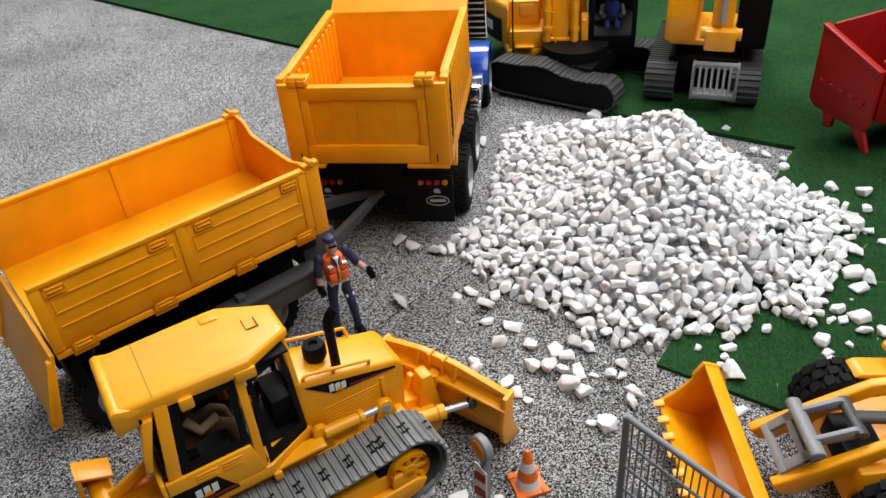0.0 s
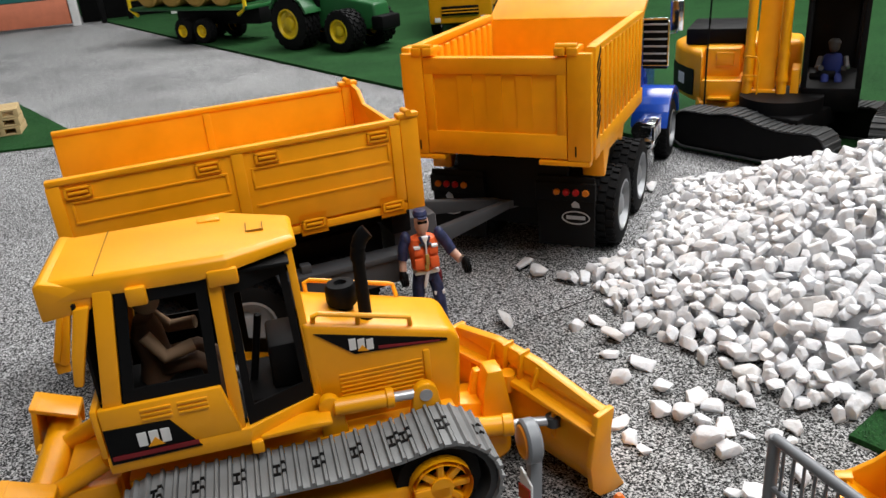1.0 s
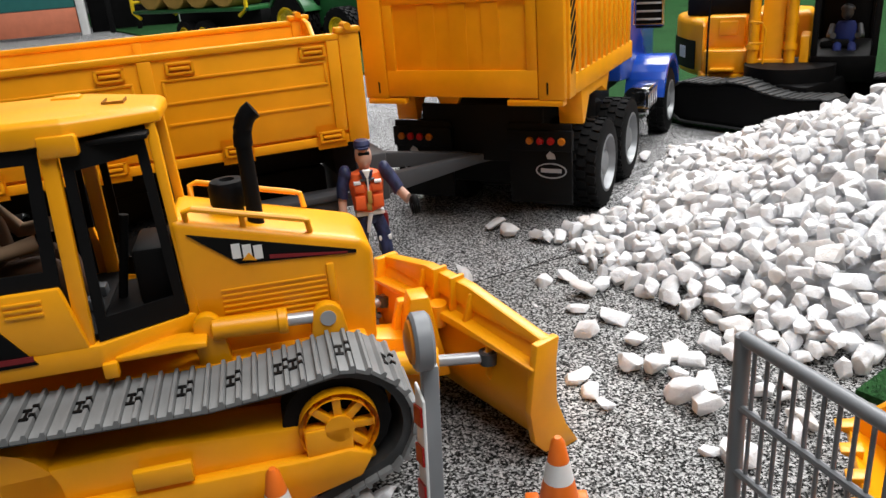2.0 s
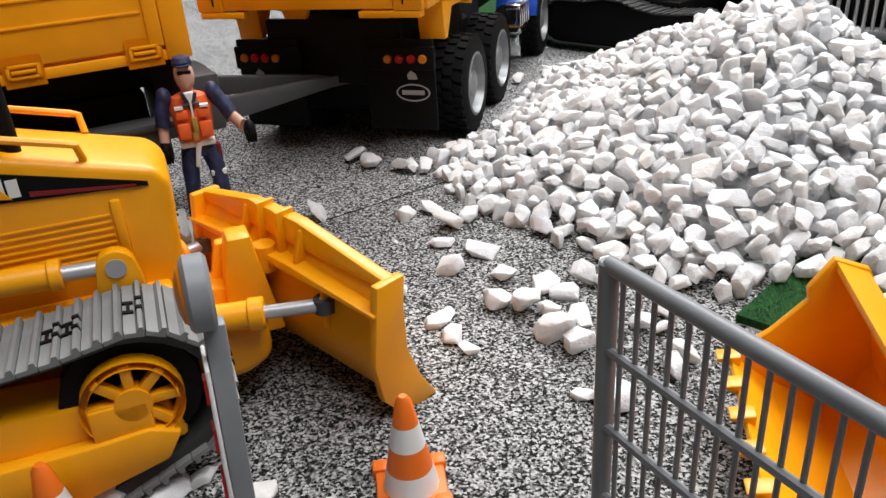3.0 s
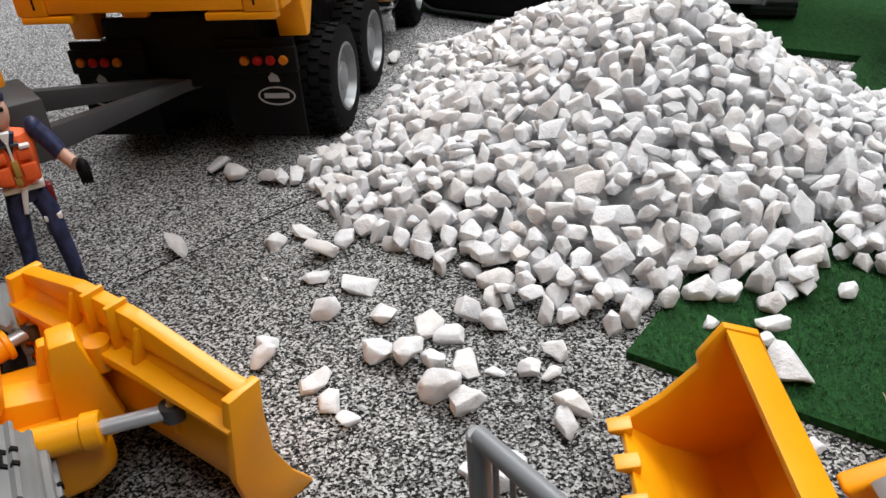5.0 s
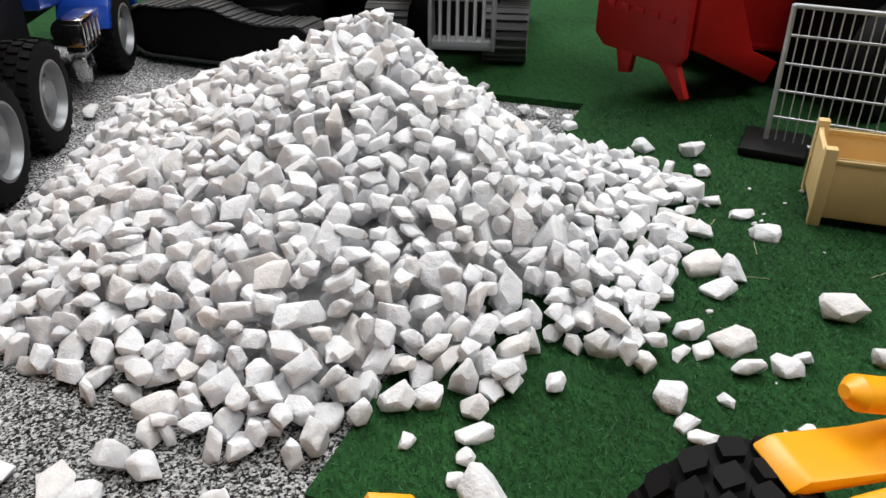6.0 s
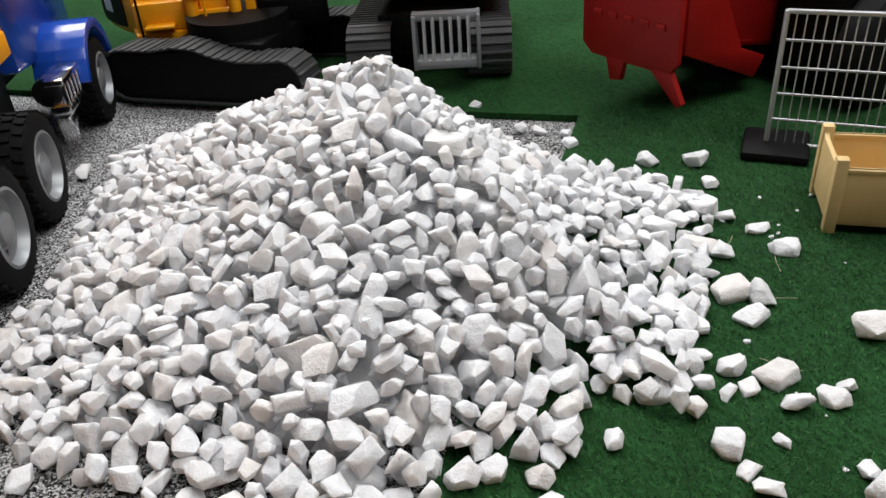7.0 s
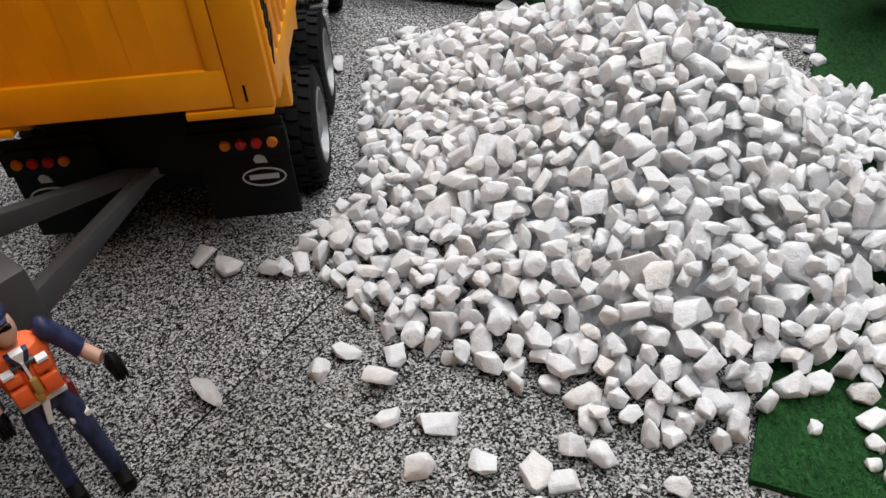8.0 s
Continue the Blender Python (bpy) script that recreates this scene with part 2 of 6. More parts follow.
def part(name, shape, material, parent, label="", sharp=32):
    ob = new(name, mesh_of(name, shape, material, sharp))
    ob.parent = parent
    if label:
        ob["label"] = label
    return ob


def bar(name, parent, material, *box):
    """A part that is one box with softened edges."""
    s = Shape()
    s.box(*box)
    return part(name, s, material, parent)


def thing(name, m, label, category, group="", kind=""):
    ob = new(name)
    ob.empty_display_size = 0.02
    ob.matrix_basis = m
    return tagged(ob, label, category, group, kind)


def setting(name, shape, material, label, category):
    return tagged(new(name, mesh_of(name, shape, material)), label, category, kind="structure")


def arc(cx, cz, r, a0, a1, n=8):
    return [(cx + r * math.cos(radians(a0 + (a1 - a0) * i / n)), cz + r * math.sin(radians(a0 + (a1 - a0) * i / n))) for i in range(n + 1)]


# ---- ground ----
g = Shape()
g.solid([(-60, -60, 0), (60, -60, 0), (60, 60, 0), (-60, 60, 0)], [(0, 1, 2, 3)])
ground = setting("ground", g, ASPHALT, "grey speckled granule carpet floor reaching into the hall", "floor")


def sheet(name, corners, z0, z1, material, label, category):
    """A mat cut to an outline, lying flat."""
    s = Shape()
    s.prism(corners, z0, z1, "z", 0)
    bmesh.ops.triangulate(s.bm, faces=[f for f in s.bm.faces if len(f.verts) > 4])
    return setting(name, s, material, label, category)


sheet("near_carpet", [(0.20, 0.945), (-0.045, 0.687), (-0.40, 0.31), (-0.9, -0.25), (0.9, -0.9), (0.9, 0.2), (0.60, 0.55), (0.46, 0.97)], 0.0004, 0.0022, NEAR_ASPHALT, "grey speckled granule carpet, coloured darker than the farther floor, with a raised cut edge", "carpet")
green_mat = sheet("green_mat", [(0.204, 0.599), (0.300, 0.536), (1.6, -0.42), (6.0, 0.4), (6.0, 7.0), (-3.6, 7.0), (-3.6, 3.92), (-1.267, 2.178), (-0.448, 1.584), (-0.234, 1.436), (0.236, 1.118), (0.461, 0.983)], 0.0003, 0.0062, TURF, "green artificial turf mat with a straight cut edge", "turf mat")


def turf_fibres(x0, x1, y0, y1, number, keep):
    """Short bent plastic fibres standing on the turf, too many to count."""
    rng = np.random.default_rng(3)
    x, y = rng.uniform(x0, x1, number), rng.uniform(y0, y1, number)
    on = keep(x, y)
    x, y = x[on], y[on]
    n = len(x)
    a, lean = rng.uniform(0, 6.2832, n), rng.uniform(0.0004, 0.0024, n)
    tall, w = rng.uniform(0.0007, 0.0021, n), rng.uniform(0.00012, 0.00024, n)
    px, py = -np.sin(a) * w, np.cos(a) * w
    base = np.full(n, 0.0060)
    v = np.stack([np.stack([x - px, y - py, base], 1), np.stack([x + px, y + py, base], 1), np.stack([x + np.cos(a) * lean + px * 0.5, y + np.sin(a) * lean + py * 0.5, base + tall], 1), np.stack([x + np.cos(a) * lean - px * 0.5, y + np.sin(a) * lean - py * 0.5, base + tall], 1)], 1).reshape(-1, 3)
    data = bpy.data.meshes.new("turf_fibres")
    data.from_pydata(v.tolist(), [], np.arange(4 * n).reshape(-1, 4).tolist())
    data.materials.append(FIBRE)
    return tagged(new("turf_fibres", data), "short green plastic fibres of an artificial turf mat", "turf", kind="stuff")


turf_fibres(0.20, 0.60, 0.50, 1.00, 110000, lambda x, y: (y > 0.600 - (x - 0.204) * 0.655) & (y < 0.599 + (x - 0.204) * 1.42))
seam = Shape()
for k in range(24):
    # the cut edge stands up a little unevenly
    p, q = Vector((0.20, 0.945)).lerp(Vector((-0.40, 0.31)), k / 24), Vector((0.20, 0.945)).lerp(Vector((-0.40, 0.31)), (k + 1) / 24)
    w = 0.0003 + 0.0005 * ((k * 7) % 5) / 4
    seam.solid([(p.x, p.y, 0.0006), (q.x, q.y, 0.0006), (q.x - w, q.y + w, 0.0006), (p.x - w, p.y + w, 0.0006), (p.x, p.y, 0.0026), (q.x, q.y, 0.0026), (q.x - w, q.y + w, 0.0026), (p.x - w, p.y + w, 0.0026)], [(0, 1, 2, 3), (4, 7, 6, 5), (0, 4, 5, 1), (1, 5, 6, 2), (2, 6, 7, 3), (3, 7, 4, 0)])
setting("carpet_seam", seam, BLACK, "dark frayed cut edge of the granule carpet", "carpet seam")
side_mat = sheet("side_mat", [(-1.30, 1.475), (-1.00, 1.283), (-0.925, 1.19), (-1.6, 0.85), (-2.2, 1.3)], 0.0004, 0.004, TURF, "small green turf mat lying on grey carpet", "turf mat")


# ---- stones ----
def rock(seed, sides):
    """A broken chip: what is left between flat splits, its edges a little worn. Gives the mesh and the planes."""
    rnd = random.Random(seed)
    size = np.array((rnd.uniform(0.58, 0.86), rnd.uniform(0.42, 0.60), rnd.uniform(0.22, 0.42)))
    normals = []
    while len(normals) < sides:
        n = np.array([rnd.gauss(0, 1) for q in range(3)])
        n /= np.linalg.norm(n)
        if all(n @ m < 0.80 for m in normals):
            normals.append(n)
    # six more close it all round
    normals = np.array(normals + [-sum(normals) / np.linalg.norm(sum(normals))] + [np.array(v, float) for v in ((1, 0, 0), (-1, 0, 0), (0, 1, 0), (0, -1, 0), (0, 0, 1), (0, 0, -1))])
    far = np.array([np.linalg.norm(size * n) * rnd.uniform(0.71, 0.95) for n in normals])
    far[-6:] = np.repeat(size, 2) * 0.95
    corners = []
    for i in range(len(far)):
        for j in range(i):
            for k in range(j):
                A = normals[[i, j, k]]
                if abs(np.linalg.det(A)) > 0.02:
                    p = np.linalg.solve(A, far[[i, j, k]])
                    if (normals @ p <= far + 1e-6).all() and all(np.linalg.norm(p - q) > 0.045 for q in corners):
                        corners.append(p)
    bm = bmesh.new()
    for p in corners:
        bm.verts.new(p)
    bmesh.ops.convex_hull(bm, input=bm.verts)
    bmesh.ops.delete(bm, geom=[v for v in bm.verts if not v.link_faces], context="VERTS")
    bmesh.ops.dissolve_limit(bm, angle_limit=radians(9), verts=bm.verts, edges=bm.edges)
    bmesh.ops.recalc_face_normals(bm, faces=bm.faces)
    bmesh.ops.bevel(bm, geom=list(bm.edges), offset=rnd.uniform(0.065, 0.120), segments=2, profile=0.5, affect="EDGES", clamp_overlap=True)
    bmesh.ops.triangulate(bm, faces=bm.faces)
    for v in bm.verts:
        at = v.co * 2.4 + Vector((seed * 1.7, 0, 0))
        v.co *= 1 + noise.noise(at) * 0.22 + noise.noise(at * 2.6) * 0.13
    bmesh.ops.smooth_vert(bm, verts=bm.verts, factor=0.4, use_axis_x=True, use_axis_y=True, use_axis_z=True)
    return mesh_of("stone", bm, STONE, 50), list(zip(normals, far))


ROCKS, ROCK_PLANES, ROCK_DATA = [], [], []
for i in range(44):
    r, planes = rock(i, 5 + i % 6)
    ROCKS.append(r)
    ROCK_PLANES.append((np.array([p[0] for p in planes]), np.array([p[1] for p in planes])))
    co = np.empty(len(r.vertices) * 3)
    r.vertices.foreach_get("co", co)
    tri = np.empty(len(r.polygons) * 3, int)
    r.polygons.foreach_get("vertices", tri)
    ROCK_DATA.append((co.reshape(-1, 3), tri.reshape(-1, 3)))

PEAK_X, PEAK_Y, PEAK_H = 0.279, 0.886, 0.107
REACH = [(0, 0.146), (10, 0.130), (41, 0.134), (70, 0.155), (100, 0.180), (118, 0.190), (130, 0.242), (143, 0.270), (157, 0.252), (177, 0.238), (192, 0.262), (197, 0.282), (206, 0.277), (212, 0.286), (222, 0.270), (231, 0.268), (238, 0.272), (244, 0.282), (251, 0.284), (256, 0.284), (260, 0.262), (266, 0.256), (270, 0.272), (276, 0.246), (281, 0.232), (286, 0.268), (291, 0.264), (296, 0.234), (306, 0.226), (315, 0.212), (323, 0.205), (337, 0.212), (344, 0.196), (353, 0.170), (360, 0.146)]


def pile_height(x, y):
    dx, dy = x - PEAK_X, y - PEAK_Y
    a = math.degrees(math.atan2(dy, dx)) % 360
    for (a0, r0), (a1, r1) in zip(REACH, REACH[1:]):
        if a0 <= a <= a1:
            reach = r0 + (r1 - r0) * (a - a0) / (a1 - a0)
            break
    rho = math.hypot(dx, dy) / reach
    if rho >= 1:
        return -0.1 * (rho - 1)
    flank = max(0.0, 1 - abs(a - 178) / 45)
    back = max(0.0, 1 - min(abs(a - 350), abs(a + 10)) / 66)
    rise = (1 - rho) ** (0.98 + 0.45 * flank + 0.95 * back)
    top = PEAK_H * min(rise, 0.87 + 0.13 * rise)
    lump = noise.noise((x * 16, y * 16, 0.3)) * 0.006 + noise.noise((x * 40, y * 40, 1.3)) * 0.0035
    return max(0, top + 0.006 * min(1, (1 - rho) * 14) + lump * min(1, (1 - rho) * 5))


def ground_at(x, y):
    return 0.0062 if (y < 0.599 + (x - 0.204) * 1.42 and y > 0.599 - (x - 0.204) * 0.655) else 0.0022


def rock_pose(x, y, z, s, r, flat=0.6):
    turn = Euler((r.gauss(0, flat), r.gauss(0, flat), r.uniform(0, 6.28)))
    return Matrix.LocRotScale((x, y, z), turn, (s, s, s * 0.86))


# a field of heights on which the stones come to rest one by one
CELL, NX, NY, X0, Y0 = 0.0015, 372, 372, -0.035, 0.575
goal = np.array([[pile_height(X0 + i * CELL, Y0 + j * CELL) for j in range(NY)] for i in range(NX)])
gx, gy = np.meshgrid(X0 + np.arange(NX) * CELL, Y0 + np.arange(NY) * CELL, indexing="ij")
goal[(gx < 0.060 + (gy - 0.9) * 0.13) & (gy > 0.845)] = -0.01
floor_z = np.where((gy < 0.599 + (gx - 0.204) * 1.42) & (gy > 0.599 - (gx - 0.204) * 0.655), 0.0062, 0.0022)
goal = np.where(goal > 0, np.maximum(goal, floor_z + 0.0035 + 0.55 * goal), goal)
field = np.maximum(floor_z, goal - 0.026)

rnd = random.Random(11)
CHIPS = []
for k in range(420):
    kind = rnd.randrange(len(ROCKS))
    s = min(0.0200, max(0.0080, rnd.lognormvariate(math.log(0.0146), 0.26)))
    turn = Euler((rnd.gauss(0, 0.75), rnd.gauss(0, 0.75), rnd.uniform(0, 6.28))).to_matrix()
    normals, far = ROCK_PLANES[kind]
    normals, far = normals @ np.array(turn).T, far * s
    h = int(s * 0.85 / CELL) + 1
    u, v = np.meshgrid(np.arange(-h, h + 1) * CELL, np.arange(-h, h + 1) * CELL, indexing="ij")
    up, low = np.full(u.shape, 1.0), np.full(u.shape, -1.0)
    for (a, b, c), d in zip(normals, far):
        if abs(c) < 0.03:
            c = 0.03 if c >= 0 else -0.03
        z = (d - a * u - b * v) / c
        if c > 0:
            up = np.minimum(up, z)
        else:
            low = np.maximum(low, z)
    inside = up > low
    if inside.sum() < 12:
        continue
    CHIPS.append((kind, s, turn, h, np.where(inside, low, 9.0), np.where(inside, up, -9.0), inside))

placed = []
for k in range(9000):
    # the emptiest of a few spots is filled next
    best = None
    for q in range(14):
        i, j = rnd.randrange(16, NX - 16), rnd.randrange(16, NY - 16)
        lack = goal[i, j] - field[i, j]
        if goal[i, j] > 0.001 and (best is None or lack > best[0]):
            best = (lack, i, j)
    if best is None or best[0] < 0.0022:
        continue
    choice = None
    for q in range(7):
        chip = CHIPS[rnd.randrange(len(CHIPS))]
        i, j, h = best[1] + rnd.randrange(-3, 4), best[2] + rnd.randrange(-3, 4), chip[3]
        if min(i, j) - h < 0 or max(i, j) + h >= NX:
            continue
        ground = field[i - h:i + h + 1, j - h:j + h + 1]
        z = (ground - chip[4])[chip[6]].max() - 0.0009
        void = ((z + chip[4] - ground)[chip[6]]).mean() / chip[1]
        over = (z + chip[5] - goal[i - h:i + h + 1, j - h:j + h + 1])[chip[6]].max()
        if over < 0.0068 and (choice is None or void < choice[0]):
            choice = (void, i, j, z, chip)
    if choice is None:
        continue
    _, i, j, z, chip = choice
    h = chip[3]
    field[i - h:i + h + 1, j - h:j + h + 1] = np.maximum(field[i - h:i + h + 1, j - h:j + h + 1], z + chip[5])
    m = Matrix.Translation((X0 + i * CELL, Y0 + j * CELL, z)) @ chip[2].to_4x4() @ Matrix.Scale(chip[1], 4)
    placed.append((math.hypot(m.translation.x - 0.19, m.translation.y - 0.60) - m.translation.z, m, chip[0]))

# the heap as one body of stones, the nearest ones single
placed.sort(key=lambda e: e[0])
heap_v, heap_f, count = [], [], 0
for near, m, kind in placed[300:]:
    co, tri = ROCK_DATA[kind]
    M = np.array(m)
    heap_v.append(co @ M[:3, :3].T + M[:3, 3])
    heap_f.append(tri + count)
    count += len(co)
step = 0.012
core = []
for i in range(46):
    for j in range(46):
        x, y = -0.03 + i * step, 0.585 + j * step
        core.append((x, y, max(-0.01, pile_height(x, y) - 0.030)))
heap_v.append(np.array(core))
heap_f.append(np.array([q for i in range(45) for j in range(45) for q in ((count + i * 46 + j, count + i * 46 + 46 + j, count + i * 46 + 47 + j), (count + i * 46 + j, count + i * 46 + 47 + j, count + i * 46 + j + 1))]))
heap_mesh = bpy.data.meshes.new("stone_pile")
heap_mesh.from_pydata(np.concatenate(heap_v).tolist(), [], np.concatenate(heap_f).tolist())
heap_mesh.materials.append(STONE)
heap_mesh.polygons.foreach_set("use_smooth", [True] * len(heap_mesh.polygons))
heap_mesh.set_sharp_from_angle(angle=radians(48))
stone_pile = tagged(new("stone_pile", heap_mesh), "heap of broken white marble chips spilled over carpet and turf", "stone pile", kind="stuff")
for near, m, kind in placed[:300]:
    o = new("stone", ROCKS[kind])
    o.parent, o.matrix_basis = stone_pile, m

# stones that rolled away from the heap: x, y, size
LOOSE_BY_BLADE = [(-0.098, 0.634, 0.0115), (0.038, 0.615, 0.0102), (0.039, 0.602, 0.0118), (0.066, 0.585, 0.0126), (0.075, 0.572, 0.0113), (0.084, 0.562, 0.0066), (0.051, 0.670, 0.0118), (0.076, 0.660, 0.0126), (0.063, 0.638, 0.0131), (0.092, 0.634, 0.0124), (0.092, 0.605, 0.0130), (0.106, 0.601, 0.0138), (0.118, 0.599, 0.0099), (0.114, 0.623, 0.0145), (0.125, 0.616, 0.0108), (0.134, 0.631, 0.0122), (0.132, 0.596, 0.0145), (0.121, 0.578, 0.0144), (0.133, 0.567, 0.0127), (0.146, 0.625, 0.0120), (0.146, 0.591, 0.0065), (0.160, 0.590, 0.0106), (0.170, 0.587, 0.0079), (0.174, 0.602, 0.0124), (0.176, 0.567, 0.0127), (0.173, 0.556, 0.0099), (0.136, 0.535, 0.0090), (0.061, 0.707, 0.0121), (0.023, 0.673, 0.0029), (0.159, 0.607, 0.0029), (0.149, 0.532, 0.0165)]
LOOSE_BY_TRUCK = [(-0.045, 0.818, 0.0143), (-0.029, 0.803, 0.0132), (-0.036, 0.706, 0.0150), (0.021, 0.709, 0.0118), (0.036, 0.718, 0.0130), (0.052, 0.694, 0.0150), (0.147, 0.647, 0.0130), (0.146, 0.660, 0.0095), (-0.002, 0.796, 0.0117), (0.006, 0.793, 0.0109), (0.016, 0.795, 0.0122), (0.221, 1.104, 0.0190), (0.124, 1.086, 0.0147), (0.165, 1.069, 0.0145), (0.058, 1.048, 0.0130), (0.045, 1.020, 0.0120), (0.100, 1.075, 0.0120), (-0.029, 0.456, 0.0170), (-0.010, 0.462, 0.0146), (0.000, 0.469, 0.0091), (0.023, 0.463, 0.0119), (0.054, 0.461, 0.0077), (0.408, 0.981, 0.0117), (0.420, 0.971, 0.0102), (0.430, 0.932, 0.0128), (0.436, 0.955, 0.0087), (0.260, 0.540, 0.0110)]
LOOSE_TURF = [(0.465, 0.877, 0.0130), (0.496, 0.862, 0.0158), (0.486, 0.829, 0.0116), (0.445, 0.840, 0.0124), (0.450, 0.823, 0.0125), (0.456, 0.810, 0.0137), (0.459, 0.795, 0.0185), (0.470, 0.787, 0.0114), (0.434, 0.759, 0.0149), (0.443, 0.748, 0.0104), (0.420, 0.741, 0.0101), (0.478, 0.766, 0.0118), (0.481, 0.756, 0.0032), (0.479, 0.740, 0.0165), (0.425, 0.712, 0.0170), (0.434, 0.703, 0.0136), (0.420, 0.690, 0.0120), (0.468, 0.659, 0.0180), (0.389, 0.694, 0.0137), (0.384, 0.703, 0.0064), (0.389, 1.044, 0.0123)]
LOOSE_TURF_NEAR = [(0.377, 0.672, 0.0115), (0.387, 0.660, 0.0123), (0.376, 0.646, 0.0076), (0.387, 0.645, 0.0082), (0.402, 0.645, 0.0127), (0.399, 0.628, 0.0104), (0.416, 0.624, 0.0126), (0.427, 0.630, 0.0074), (0.380, 0.612, 0.0063), (0.464, 0.621, 0.0094), (0.357, 0.603, 0.0077), (0.358, 0.592, 0.0121), (0.401, 0.586, 0.0084), (0.400, 0.575, 0.0130), (0.313, 0.637, 0.0090), (0.245, 0.616, 0.0071), (0.266, 0.582, 0.0175), (0.265, 0.602, 0.0093), (0.259, 0.593, 0.0069), (0.271, 0.614, 0.0120), (0.357, 0.617, 0.0120)]
r2 = random.Random(5)
for spots, where in ((LOOSE_BY_BLADE, "grey speckled carpet"), (LOOSE_BY_TRUCK, "grey speckled carpet"), (LOOSE_TURF, "green turf"), (LOOSE_TURF_NEAR, "green turf by the heap")):
    for x, y, s in spots:
        k = r2.randrange(len(ROCKS))
        s *= 0.96
        m = rock_pose(x, y, 0, s, r2, 0.22)
        co, _ = ROCK_DATA[k]
        M = np.array(m)
        low = (co @ M[:3, :3].T)[:, 2].min()
        m.translation.z = ground_at(x, y) - low - 0.0005
        tagged(new("loose_stone", ROCKS[k]), "single white marble chip lying on " + where, "stone", "scattered stones").matrix_basis = m


# ---- wheels and tracks ----
def wheel(parent, x, y, r, width, out, rim_material=RIM_GREY, lugs=26, name="wheel", hub=0.62, deep=0.0016, pieces=False):
    """A tyre with tread blocks, and its rim; out is +1 or -1, the side of the dished face."""
    t = Shape()
    h = width / 2
    t.lathe((x, y - h * out, r), (0, out, 0), [(r * hub, 0), (r * 0.86, 0), (r * 0.95, width * 0.06), (r - deep, width * 0.2), (r - deep, width * 0.8), (r * 0.95, width * 0.94), (r * 0.86, width), (r * hub, width), (r * hub * 0.97, width * 0.8), (r * hub * 0.97, width * 0.2)], 36, caps=False)
    for k in range(0 if pieces else lugs):
        for row in range(3):
            a = 6.2832 * (k + (0.5 if row == 1 else 0)) / lugs
            y0 = -h + width * (0.06 + 0.31 * row)
            b = Shape()
            b.box(-3.1416 * r / lugs * 0.62, 3.1416 * r / lugs * 0.62, y0, y0 + width * 0.26, r - deep * 1.4, r, 0)
            b.turn(Matrix.Translation((x, y, r)) @ Matrix.Rotation(a, 4, "Y") @ Matrix.Rotation(0.16 * (row - 1), 4, "Z"))
            data = bpy.data.meshes.new("t")
            b.bm.to_mesh(data)
            b.bm.free()
            t.bm.from_mesh(data)
            bpy.data.meshes.remove(data)
    tyre = part(name, t, RUBBER, parent)
    if pieces:
        # tread blocks, each a piece of its own
        b = Shape()
        e = 3.1416 * r / lugs * 0.66
        b.prism([(-e, -width * 0.13), (e * 0.6, -width * 0.13), (e, -width * 0.05), (e, width * 0.13), (-e * 0.6, width * 0.13), (-e, width * 0.05)], r - deep * 1.5, r, "z", 0)
        data = mesh_of("tread_block", b, RUBBER)
        for k in range(lugs):
            for row in range(3):
                o = new("tread_block", data)
                o.parent = tyre
                o.matrix_basis = Matrix.Translation((x, y, r)) @ Matrix.Rotation(6.2832 * (k + (0.5 if row == 1 else 0)) / lugs, 4, "Y") @ Matrix.Translation((0, (row - 1) * width * 0.31, 0)) @ Matrix.Rotation(0.16 * (row - 1), 4, "Z")
    s = Shape()
    q = r * hub
    s.lathe((x, y - h * out * 0.9, r), (0, out, 0), [(q * 0.97, width * 0.1), (q, 0.0), (q, width * 0.86), (q * 1.03, width * 0.95), (q * 0.95, width * 0.97), (q * 0.86, width * 0.72), (q * 0.5, width * 0.62), (q * 0.42, width * 0.86), (q * 0.2, width * 0.92), (0, width * 0.92)], 32, caps=False)
    for k in range(8):
        a = 6.2832 * k / 8
        s.rod((x + q * 0.66 * math.cos(a), y + out * width * 0.1, r + q * 0.66 * math.sin(a)), (x + q * 0.66 * math.cos(a), y + out * width * 0.24, r + q * 0.66 * math.sin(a)), q * 0.07, seg=8)
    part("rim", s, rim_material, tyre)
    return tyre


def belt(outline, pitch):
    """Points and directions at even steps along a closed outline (x, z)."""
    pts = [Vector((p[0], 0, p[1])) for p in outline]
    segs = [(pts[i], pts[(i + 1) % len(pts)]) for i in range(len(pts))]
    total = sum((b - a).length for a, b in segs)
    n = max(8, round(total / pitch))
    out, d, k, run = [], 0, 0, 0.0
    for i in range(n):
        at = total * i / n
        while run + (segs[k][1] - segs[k][0]).length < at:
            run += (segs[k][1] - segs[k][0]).length
            k += 1
        a, b = segs[k]
        out.append((a + (b - a).normalized() * (at - run), math.atan2((b - a).z, (b - a).x)))
    return out


